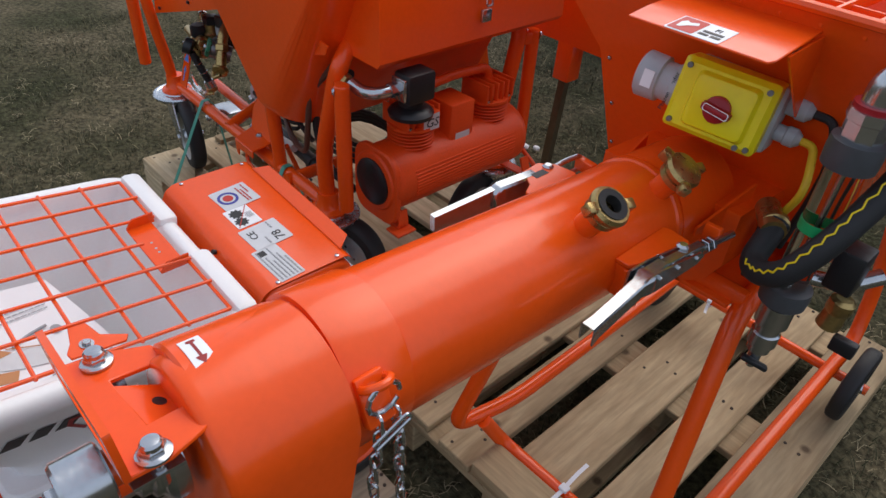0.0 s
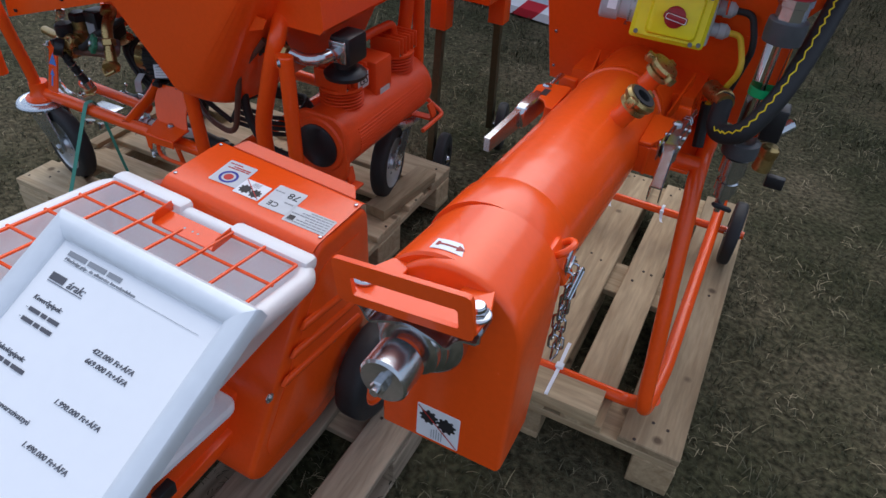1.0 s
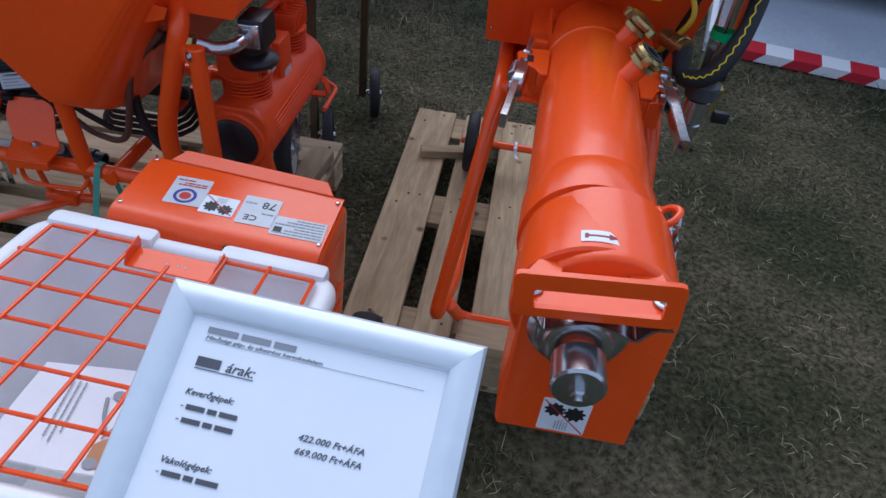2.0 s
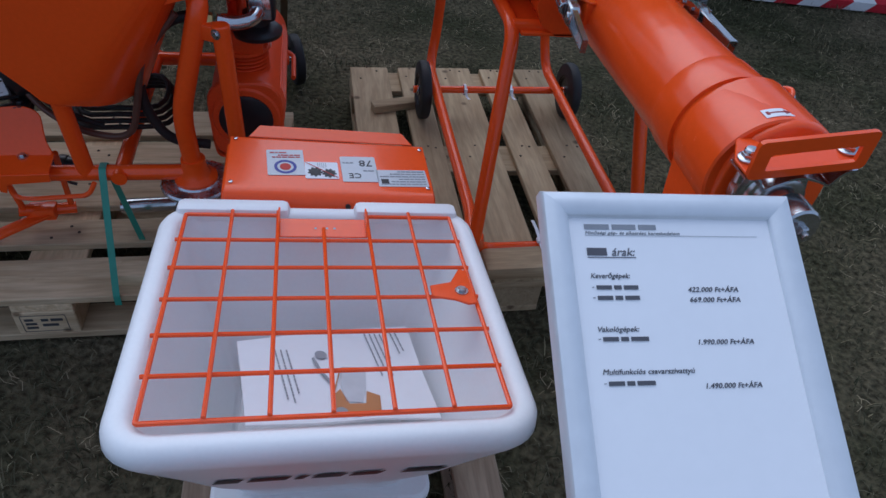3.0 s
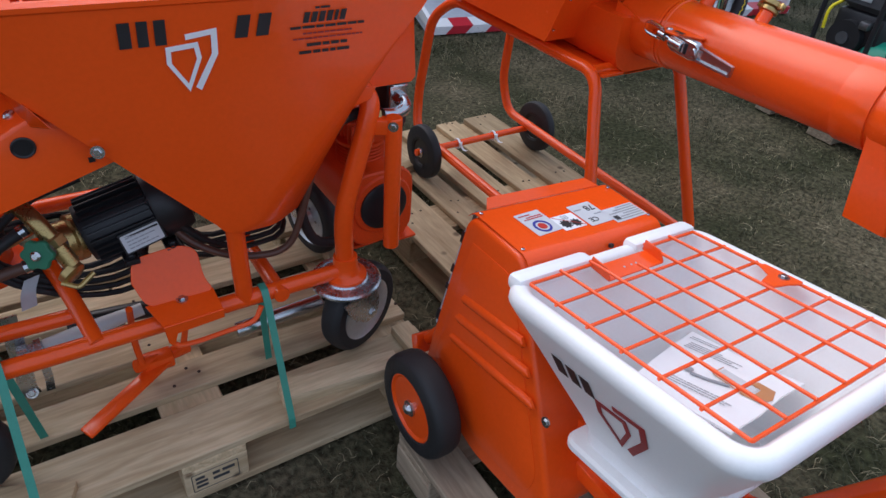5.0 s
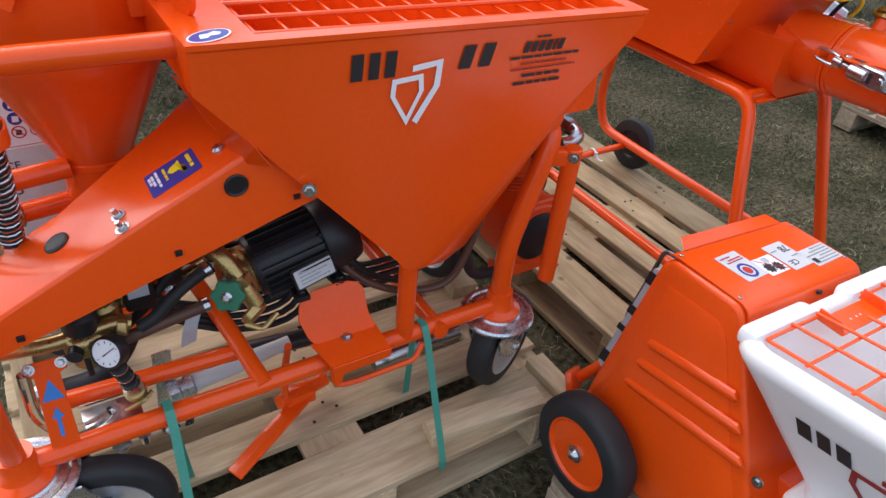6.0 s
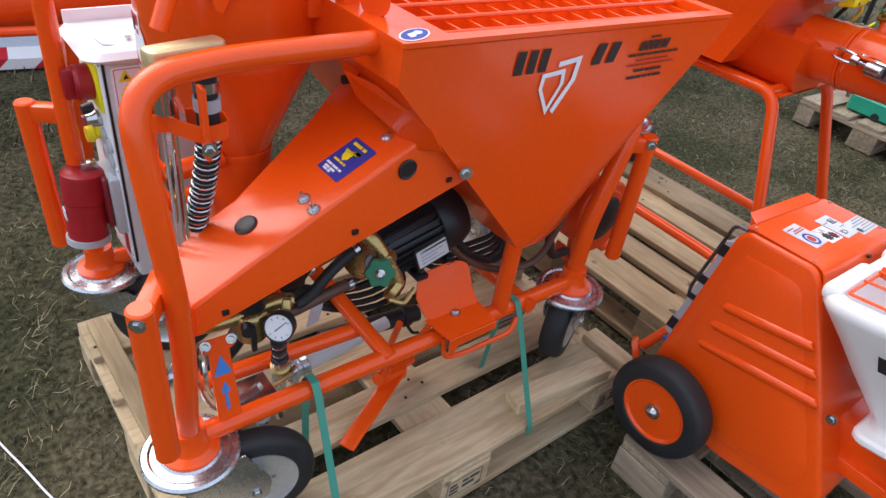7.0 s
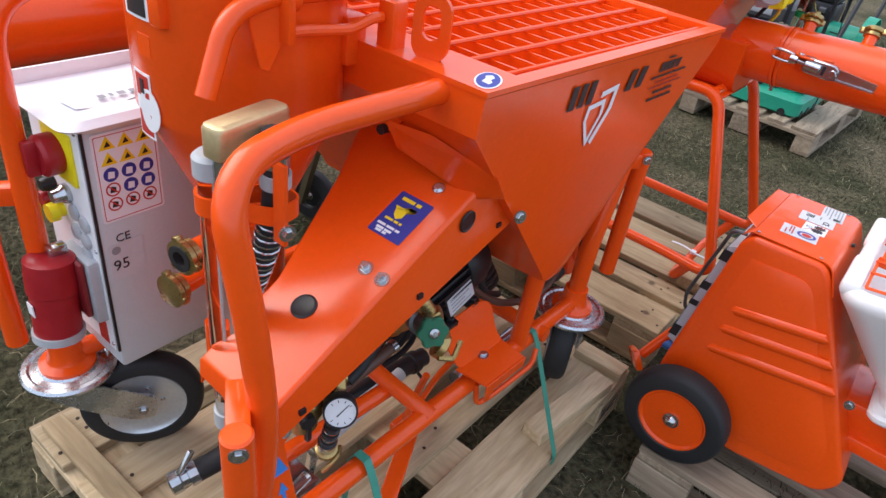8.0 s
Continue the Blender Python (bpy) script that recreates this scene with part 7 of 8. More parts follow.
    part("brass_pipe", tube([(-2.16, 0.23, 0.60), (-2.08, 0.21, 0.605), (-1.985, 0.20, 0.62), (-1.965, 0.195, 0.615)], 0.013, 0.02, 12), BRASS, ob)
    part("pipe_nut", lathe([(0.014, 0), (0.016, 0.002), (0.016, 0.014), (0.014, 0.016)], (-1.985, 0.196, 0.615), (-1.96, 0.186, 0.612), 6), BRASS, ob)
    part("hose_tail", tube([(-2.008, 0.165, 0.580), (-1.999, 0.182, 0.53), (-1.988, 0.200, 0.478)], 0.0115, 0.02, 14), RUBBER, ob, "short ribbed hose")
    for k in range(5):
        c_ = Vector((-2.004, 0.172, 0.560)).lerp(Vector((-1.992, 0.193, 0.498)), k / 4)
        part("hose_ring", pipe(c_, c_ + Vector((0.0006, 0.0010, -0.0030)), 0.0142, 0.011, 16), STEEL if k % 2 else RUBBER, ob)
    part("clamp_ring", pipe((-1.9895, 0.198, 0.484), (-1.985, 0.204, 0.462), 0.0165, 0.011), STEEL, ob)
    part("drain_coupling", join(lathe([(0.013, 0), (0.019, 0.003), (0.019, 0.014), (0.014, 0.018)], (-1.987, 0.202, 0.462), (-1.980, 0.21, 0.43), 18), tube([(-2.008, 0.190, 0.428), (-1.995, 0.186, 0.436), (-1.978, 0.184, 0.444), (-1.960, 0.196, 0.448)], 0.0042, 0.006, 8)), BRASS, ob)
    part("drain_tap", box((-2.045, 0.185, 0.535), (-2.035, 0.195, 0.575), 0.003), BLACK, ob)
    part("lance_collar", lathe([(0.019, 0), (0.025, 0.003), (0.025, 0.022), (0.020, 0.025), (0.020, 0.034), (0.026, 0.036), (0.026, 0.05), (0.02, 0.053)], (-1.925, 0.31, 0.305), (-1.73, 0.31, 0.328), 10), ZINC, ob)
    # second fittings behind the reducer
    part("water_filter", lathe([(0.022, 0), (0.030, 0.003), (0.030, 0.055), (0.024, 0.062), (0.024, 0.085), (0.018, 0.09)], (-2.00, 0.245, 0.575), (-2.00, 0.245, 1), 20), BRASS, ob, "brass water filter")
    part("filter_cap", lathe([(0.026, 0), (0.028, 0.003), (0.028, 0.02), (0.02, 0.026)], (-2.00, 0.245, 0.66), (-2.00, 0.245, 1), 6), BLACK, ob)
    part("pressure_switch", box((-1.965, 0.235, 0.60), (-1.915, 0.29, 0.70), 0.006), BLACK, ob, "black pressure switch")
    part("switch_tag", box((-1.958, 0.2335, 0.63), (-1.925, 0.2355, 0.665), 0), LIGHT_GREY, ob)
    part("magnet_valve", box((-1.905, 0.25, 0.62), (-1.865, 0.295, 0.675), 0.005), BLACK, ob)
    part("valve_pipe", tube([(-2.04, 0.255, 0.60), (-1.93, 0.275, 0.605), (-1.87, 0.275, 0.61), (-1.82, 0.265, 0.64)], 0.012, 0.02, 12), BRASS, ob)
    part("pipe_nut", lathe([(0.014, 0), (0.017, 0.002), (0.017, 0.016), (0.014, 0.018)], (-1.90, 0.275, 0.607), (-1.87, 0.275, 0.61), 6), STEEL, ob)
    for k in range(6):
        ra, rb = 0.150 - 0.007 * (k % 3), 0.080 - 0.006 * (k % 4)
        part("cable_coil", tube([(-1.775 + ra * math.cos(t), 0.318 + 0.014 * math.sin(t) + 0.009 * k, 0.506 - 0.06 * math.cos(t) + 0.004 * k + rb * math.sin(t + 0.12 * k)) for t in [j * math.pi / 12 for j in range(25)]], 0.0068, 0, 8, 1), RUBBER, ob)
    part("cable_tie", ribbon([(-1.872, 0.290, 0.440), (-1.865, 0.288, 0.480), (-1.850, 0.300, 0.505)], 0.03, 0.001, (1, 0, 0.2), 0.01), LIGHT_GREY, ob)
    part("nozzle_hose", lathe([(0.020, 0), (0.0215, 0.004), (0.0215, 0.215), (0.026, 0.217), (0.026, 0.235), (0.0215, 0.237), (0.0215, 0.262), (0.017, 0.263), (0.017, 0.240)], (-1.822, 0.345, 0.325), (-1.565, 0.333, 0.303), 24), BLACK, ob, "black plastic hose end with a raised ring")
    part("tie_tail", tube([(-1.60, 0.312, 0.290), (-1.588, 0.306, 0.268), (-1.57, 0.306, 0.262)], 0.004, 0.008, 8), BLACK, ob)
    # hoses and cables
    part("hose", tube([(-1.955, 0.195, 0.600), (-1.925, 0.194, 0.614), (-1.890, 0.196, 0.648), (-1.856, 0.200, 0.666), (-1.826, 0.205, 0.676)], 0.0108, 0.04, 12), RUBBER, ob)
    part("hose", tube([(-2.00, 0.205, 0.575), (-1.963, 0.200, 0.583), (-1.900, 0.199, 0.595), (-1.839, 0.200, 0.602)], 0.0108, 0.03, 12), BROWN_HOSE, ob, "dark red-brown hose")
    for p, q in (((-1.840, 0.202, 0.672), (-1.82, 0.206, 0.679)), ((-1.850, 0.200, 0.6005), (-1.83, 0.200, 0.604))):
        part("hose_clamp", pipe(p, Vector(p).lerp(Vector(q), 0.5), 0.0128, 0.0100), STEEL, ob)
    part("hose", tube([(-1.97, 0.25, 0.565), (-1.93, 0.245, 0.60), (-1.885, 0.25, 0.65), (-1.82, 0.262, 0.70), (-1.72, 0.27, 0.72)], 0.0085, 0.05, 12), RUBBER, ob)
    for k in range(4):
        r_ = 0.13 - 0.008 * k
        part("cable_coil", tube([(-1.42 + r_ * math.cos(t), 0.40 + r_ * 0.9 * math.sin(t), 0.44 + 0.014 * k + 0.01 * math.sin(3 * t)) for t in [j * math.pi / 10 for j in range(21)]], 0.0065, 0, 8, 1), RUBBER, ob)
    part("motor_cable", tube([(-1.60, 0.25, 0.62), (-1.56, 0.22, 0.55), (-1.48, 0.19, 0.50), (-1.36, 0.165, 0.49), (-1.325, 0.155, 0.60), (-1.300, 0.152, 0.70), (-1.215, 0.165, 0.795)], 0.008, 0.06, 10, 8), BROWN_HOSE, ob, "brown-grey motor cable")
    part("motor_cable", tube([(-1.62, 0.24, 0.66), (-1.57, 0.22, 0.60), (-1.52, 0.23, 0.53), (-1.44, 0.24, 0.48)], 0.0075, 0.04, 10), RUBBER, ob)
    # motor shelf on the front tube, arrow plate, lance, kick lever
    sm = frame_at((-1.665, 0.170, 0.449), (-1.545, 0.160, 0.455), (-1.655, 0.212, 0.553))
    riser = [(p.x, p.y) for p in rounded([(-0.020, 0.060, 0), (-0.004, 0.0, 0), (0.132, 0.0, 0), (0.118, 0.030, 0), (0.118, 0.098, 0), (0.085, 0.114, 0), (-0.008, 0.108, 0), (-0.020, 0.060, 0)], 0.022, 4)][:-1]
    lower = [(-1.672, 0.172, 0.449), (-1.536, 0.162, 0.455), (-1.536, 0.098, 0.447), (-1.655, 0.108, 0.438)]
    part("motor_shelf", join(plate(riser, 0.004, sm, 0.001), loft([lower, [(x, y, z + 0.004) for x, y, z in lower]]), plate([(0, 0), (0.122, 0), (0.118, -0.022), (0.022, -0.026), (0.012, -0.05), (0, -0.045)], 0.004, frame_at((-1.655, 0.108, 0.441), (-1.536, 0.098, 0.450), (-1.655, 0.108, 0.6)), 0.001)), ORANGE, ob, "orange folded motor shelf")
    part("shelf_bolt", hexbolt((-1.602, 0.158, 0.456), (0, 0, 1), 0.008, 0.006), STEEL, ob)
    AP = frame_at((-2.106, 0.160, 0.434), (-2.066, 0.160, 0.432), (-2.112, 0.205, 0.572))
    ap = part("arrow_plate", join(plate([(-0.020, 0), (0.022, 0), (0.018, 0.128), (0.030, 0.134), (0.030, 0.154), (-0.028, 0.154), (-0.028, 0.134), (-0.018, 0.128)], 0.005, AP, 0.001)), ORANGE, ob)
    am = AP @ Matrix.Translation((0, 0, 0.0056))
    part("arrow_print", plate([(-0.016, 0.085), (0.016, 0.085), (0.0, 0.122)], 0.0003, am, 0), SKY_BLUE, ap)
    part("arrow_print", plate([(-0.003, 0.018), (0.003, 0.018), (0.003, 0.052), (0.009, 0.052), (0.0, 0.072), (-0.009, 0.052), (-0.003, 0.052)], 0.0003, am, 0), SKY_BLUE, ap)
    for sx in (-0.022, 0.023):
        part("plate_bolt", hexbolt(am @ Vector((sx, 0.146, 0)), (-0.2, -0.9, 0.4), 0.006, 0.005), STEEL, ap)
    part("steel_lance", lathe([(0.012, 0), (0.018, 0.002), (0.019, 0.10), (0.0145, 0.20), (0.0145, 0.215)], (-1.880, 0.31, 0.311), (-1.66, 0.31, 0.338), 22), GREY, ob, "tapered grey spray lance")
    part("lance_bracket", box((-2.08, 0.22, 0.345), (-1.98, 0.30, 0.352), 0.001), STEEL, ob)
    part("clear_hose", tube([(-2.13, 0.20, 0.57), (-2.135, 0.19, 0.48), (-2.11, 0.20, 0.415), (-2.06, 0.21, 0.40), (-2.03, 0.20, 0.43)], 0.0095, 0.03, 10), CLEAR_FILM, ob)
    kl = frame_at((-1.655, 0.268, 0.196), (-1.848, 0.174, 0.156), (-1.640, 0.237, 0.196))
    part("kick_lever", box((-0.01, -0.019, -0.005), (0.222, 0.019, 0.005), 0.003, kl), ORANGE, ob, "flat orange lever lying low")
    part("kick_pivot", join(tube([(-1.715, 0.262, 0.215), (-1.66, 0.282, 0.198), (-1.590, 0.302, 0.188)], 0.016, 0.02, 12), box((-1.700, 0.256, 0.180), (-1.630, 0.300, 0.215), 0.006)), ORANGE, ob)
    part("kick_rod", tube([(-1.600, 0.300, 0.195), (-1.585, 0.270, 0.300), (-1.560, 0.220, 0.42)], 0.0075, 0.03, 10), ORANGE, ob)
    part("kick_rod", tube([(-1.700, 0.262, 0.21), (-1.705, 0.25, 0.300), (-1.700, 0.22, 0.42)], 0.0075, 0.03, 10), ORANGE, ob)
    part("foot_bracket", join(ribbon([(-1.931, 0.345, 0.160), (-1.935, 0.338, 0.185), (-1.925, 0.335, 0.300), (-1.92, 0.335, 0.40)], 0.036, 0.004, (1, 0, 0), 0.01), ribbon([(-1.895, 0.345, 0.155), (-1.890, 0.34, 0.19), (-1.885, 0.335, 0.30)], 0.018, 0.004, (1, 0, 0), 0.01)), ZINC, ob, "bent zinc-plated bracket")
    part("bracket_bolt", hexbolt((-1.931, 0.336, 0.172), (-0.2, -0.8, 0.5), 0.009, 0.007), STEEL, ob)
    part("drain_nut", hexbolt((-2.03, 0.20, 0.335), (0, -0.3, -1), 0.011, 0.014), STEEL, ob)
    part("drain_nut", hexbolt((-1.99, 0.21, 0.33), (0, -0.3, -1), 0.008, 0.02), STEEL, ob)
    part("drain_hose", tube([(-2.105, 0.418, 0.305), (-2.04, 0.40, 0.318), (-1.97, 0.42, 0.36), (-1.94, 0.45, 0.45)], 0.021, 0.05, 14), RUBBER, ob)
    dc = part("drain_coupling", lathe([(0.016, 0), (0.021, 0.003), (0.021, 0.020), (0.017, 0.023), (0.017, 0.034), (0.022, 0.036), (0.022, 0.052), (0.018, 0.055)], (-2.150, 0.430, 0.297), (-2.04, 0.40, 0.318), 10), STEEL, ob, "bright steel hose coupling")
    part("coupling_lever", box((-0.006, -0.004, 0.0), (0.006, 0.004, 0.055), 0.002, pose(-2.135, 0.425, 0.312, 0, 35, 0)), STEEL, dc)
    part("steel_pipe", tube([(-1.47, 0.290, 0.196), (-1.23, 0.284, 0.208)], 0.020, 0, 16), STEEL, ob, "bare steel pipe")
    # compressor with its hood
    tx, tz = -1.105, 0.523
    co = part("compressor", lathe([(0.05, 0.0), (0.075, 0.002), (0.087, 0.016), (0.089, 0.03), (0.089, 0.466), (0.087, 0.482), (0.075, 0.496), (0.05, 0.498)], (tx, 0.195, tz), (tx, 1, tz), 40), ORANGE_DULL, ob, "orange twin-head compressor")
    part("end_vent", lathe([(0.062, 0), (0.062, 0.004), (0.055, 0.008), (0.02, 0.010)], (tx, 0.196, tz), (tx, -1, tz), 32), BLACK, co)
    for k in range(9):
        z = tz - 0.03 + 0.0085 * k
        part("tank_rib", tube([(tx + math.sqrt(max(0, 0.0888 ** 2 - (z - tz) ** 2)), 0.27, z), (tx + math.sqrt(max(0, 0.0888 ** 2 - (z - tz) ** 2)), 0.63, z)], 0.0022, 0, 6), ORANGE_DULL, co)
    for y in (0.318, 0.590):
        for k in range(6):
            part("cooling_fin", lathe([(0.046, 0), (0.0585, 0.001), (0.0600, 0.0025), (0.0585, 0.004), (0.046, 0.005)], (tx, y, 0.592 + 0.0090 * k), (tx, y, 2), 28), ORANGE_DULL, co)
        part("cylinder", cyl((tx, y, 0.58), (tx, y, 0.652), 0.047), ORANGE_DULL, co)
        hd = part("cylinder_head", lathe([(0.050, 0), (0.0605, 0.002), (0.0605, 0.010), (0.055, 0.012)], (tx, y, 0.645), (tx, y, 2), 28), ORANGE_DULL, co)
        for k in range(6):
            part("head_fin", box((tx - 0.048, y - 0.053 + 0.0195 * k, 0.655), (tx + 0.050, y - 0.046 + 0.0195 * k, 0.706), 0.0025), ORANGE_DULL, hd)
        part("head_core", box((tx - 0.040, y - 0.048, 0.655), (tx + 0.040, y + 0.048, 0.692), 0.006), ORANGE_DULL, hd)
        for q in (-0.040, 0.040):
            part("head_bolt", hexbolt((tx + 0.044, y + q, 0.657), (0, 0, 1), 0.005, 0.006, False), STEEL, hd)
    gm = frame_at((tx + 0.0585, 0.310, 0.648), (tx + 0.0585, 0.40, 0.648), (tx + 0.0585, 0.310, 1))
    gs = sticker(co, gm, 0.05, 0.042, PALE_FILM, "test_mark", "pale metal test mark")
    part("mark_post", box((tx + 0.03, 0.307, 0.645), (tx + 0.0582, 0.363, 0.693), 0.002), ORANGE_DULL, co)
    writing("GS", 0.032, gm @ pose(0.005, 0.009, 0.001), INK, "print", gs, shear=0.2, width=0.04)
    part("motor_box", box((tx - 0.04, 0.405, 0.56), (tx + 0.055, 0.49, 0.690), 0.008), ORANGE_DULL, co)
    sticker(co, frame_at((tx + 0.0555, 0.424, 0.564), (tx + 0.0555, 0.52, 0.564), (tx + 0.0555, 0.424, 1)), 0.05, 0.045, PALE_FILM, "type_plate", "pale metal type plate")
    part("air_pipe", tube([(tx, 0.36, 0.69), (tx, 0.37, 0.735), (tx, 0.46, 0.742), (tx, 0.585, 0.735), (tx, 0.592, 0.68)], 0.012, 0.03, 12), ORANGE_DULL, co)
    ps = part("pressure_switch", box((-1.080, 0.238, 0.742), (-1.020, 0.320, 0.815), 0.009), BLACK, co, "black pressure switch")
    part("switch_face", box((-1.075, 0.229, 0.752), (-1.028, 0.240, 0.806), 0.003), STEEL, ps)
    part("switch_port", cyl((-1.055, 0.232, 0.780), (-1.055, 0.205, 0.780), 0.017, seg=6), STEEL, ps)
    part("switch_base", lathe([(0.04, 0), (0.054, 0.004), (0.056, 0.014), (0.05, 0.02), (0.042, 0.026), (0.03, 0.03), (0.03, 0.055)], (-1.065, 0.282, 0.694), (-1.065, 0.282, 1), 28), BLACK, ps)
    part("outlet_pipe", tube([(-1.135, 0.160, 0.782), (-1.10, 0.165, 0.772), (-1.060, 0.178, 0.778), (-1.055, 0.215, 0.78)], 0.0145, 0.02, 14), STEEL, co)
    part("pipe_nut", lathe([(0.013, 0), (0.016, 0.002), (0.016, 0.014), (0.013, 0.016)], (-1.158, 0.157, 0.786), (-1.12, 0.162, 0.777), 6), BRASS, co)
    part("foot_frame", ribbon([(tx + 0.07, 0.235, 0.455), (tx + 0.08, 0.235, 0.405), (tx - 0.08, 0.235, 0.40), (tx - 0.085, 0.235, 0.45)], 0.03, 0.006, (0, 1, 0)), ORANGE_DULL, co)
    part("foot_frame", ribbon([(tx + 0.07, 0.70, 0.455), (tx + 0.09, 0.70, 0.405), (tx - 0.08, 0.70, 0.40), (tx - 0.085, 0.70, 0.45)], 0.03, 0.006, (0, 1, 0)), ORANGE_DULL, co)
    part("foot_tab", box((tx + 0.05, 0.20, 0.398), (tx + 0.10, 0.26, 0.405), 0.002), ORANGE_DULL, co)
    part("foot_rod", tube([(tx + 0.10, 0.60, 0.41), (tx + 0.10, 0.74, 0.41), (tx + 0.03, 0.74, 0.45)], 0.007, 0.02, 8), ORANGE_DULL, co)
    part("end_shroud", plate(rrect(-0.085, -0.11, 0.085, 0.09, 0.05, 5), 0.02, frame_at((tx, 0.222, tz), (tx + 1, 0.222, tz), (tx, 0.222, 1)), 0.004), ORANGE_DULL, co)
    part("air_hose", tube([(-1.17, 0.185, 0.785), (-1.235, 0.180, 0.775), (-1.315, 0.180, 0.68), (-1.325, 0.180, 0.57), (-1.285, 0.19, 0.47), (-1.20, 0.21, 0.445)], 0.0115, 0.08, 12, 8), RUBBER, ob)
    hood = loft([[(-1.225, y, 0.838), (-1.056, y - 0.006, 0.838), (-1.046, y - 0.006, 0.850), (-1.060, y, 1.066), (-1.10, y, 1.080), (-1.12, y, 1.05)] for y in (0.180, 0.800)])
    hd = part("compressor_hood", bev(hood, 0.003, 1), ORANGE, ob, "orange sheet hood")
    part("hood_latch", join(box((-1.045, 0.475, 0.95), (-1.036, 0.50, 1.0), 0.003), tube([(-1.037, 0.478, 0.995), (-1.030, 0.478, 0.93), (-1.030, 0.497, 0.93), (-1.037, 0.497, 0.995)], 0.003, 0.006, 8), box((-1.044, 0.472, 0.89), (-1.034, 0.503, 0.92), 0.003)), STEEL, hd)
    part("post_gusset", plate([(0, 0), (0.09, 0.03), (0.10, 0.055), (0.0, 0.06)], 0.005, frame_at((-1.27, 0.128, 0.815), (-1.15, 0.128, 0.81), (-1.25, 0.128, 0.92)), 0.001), ORANGE, ob)
    ob.matrix_basis = SET_PLASTERER @ ob.matrix_basis
    return ob


machine = build_machine()

# ---- strapping ----


def build_straps():
    for x, dx, w in ((-1.938, -0.014, 0.016), (-1.428, -0.006, 0.016)):
        y = front_y(x)
        st = thing("pallet_strap", (x, 0.02, 0.12), "green plastic strap tying the orange frame to the pallet", "strap", "pallet straps")
        part("front_run", ribbon([(x, y + 0.012, 0.4365), (x, y - 0.012, 0.4365), (x, y - 0.026, 0.412), (x + dx, 0.002, 0.147), (x + dx, 0.001, 0.118)], w, 0.0012, (1, 0, 0), 0.008), STRAP, st)
        part("rear_run", ribbon([(x, y - 0.012, 0.437), (x, y + 0.012, 0.437), (x, y + 0.026, 0.412), (x + 0.02, 0.215, 0.146), (x + 0.02, 0.22, 0.11)], w, 0.0012, (1, 0, 0), 0.008), STRAP, st)


build_straps()

# ---- loose timber ----


def timber(place, length, width, height, turn, label, mat):
    ob = thing("timber_offcut", place, label, "timber", "loose timber")
    bm = box((-length / 2, -width / 2, 0), (length / 2, width / 2, height), 0.002)
    bm.transform(Matrix.Translation(place) @ pose(0, 0, 0, 0, 0, turn))
    part("piece", bm, mat, ob)


timber((-0.350, 0.050, 0.1445), 0.30, 0.085, 0.040, 1, "pale pine beam lying across a pallet under the stand", WOOD_X)
timber((-0.655, 0.89, 0.1445), 0.17, 0.045, 0.028, 14, "short pine stick lying against a wheel", WOOD_X)
timber((-1.285, 0.052, 0.1445), 0.30, 0.056, 0.036, -7, "short pine batten lying loose on a pallet", WOOD_PALE_X)
timber((-1.063, 0.079, 0.1445), 0.142, 0.054, 0.026, 90, "short rough pine offcut lying across a pallet end", WOOD_PALE_Y)
timber((-1.065, 0.60, 0.1445), 0.30, 0.075, 0.040, 84, "pine block lying on a pallet edge beside a caster", WOOD_Y)
timber((-2.170, 0.56, 0.1445), 0.56, 0.046, 0.018, 91, "narrow pine board lying across a pallet", WOOD_Y)
timber((-1.96, 0.062, 0.1445), 0.16, 0.05, 0.018, -24, "thin pine wedge lying on a pallet", WOOD_X)


def stamp_block(x, y, z):
    """Burnt-in stamps on a pallet block, as plain bars."""
    m = frame_at((x, y, z), (x + 1, y, z), (x, y, z + 1))
    ob = thing("block_stamp", (x, y, z), "dark burnt stamp on a pine pallet block", "stamp")
    part("border", moved(loft([[(a, b, c) for a, b in rrect(q, q, 0.105 - q, 0.058 - q, 0.002, 1)] for q, c in ((0, 0), (0, 0.0006), (0.0015, 0.0006), (0.0015, 0))], closed=True), m), DARK_GREY, ob)
    bars([(0.046, 0.036, 0.05), (0.046, 0.018, 0.05)], 0.009, m, DARK_GREY, "print", ob)
    bars([(0.008, 0.010, 0.026), (0.008, 0.024, 0.026), (0.008, 0.038, 0.026)], 0.008, m, DARK_GREY, "print", ob)


stamp_block(-1.672, 0.0050, 0.031)
stamp_block(-1.150, 0.0050, 0.031)

# ---- far mixer behind the plastering machine ----


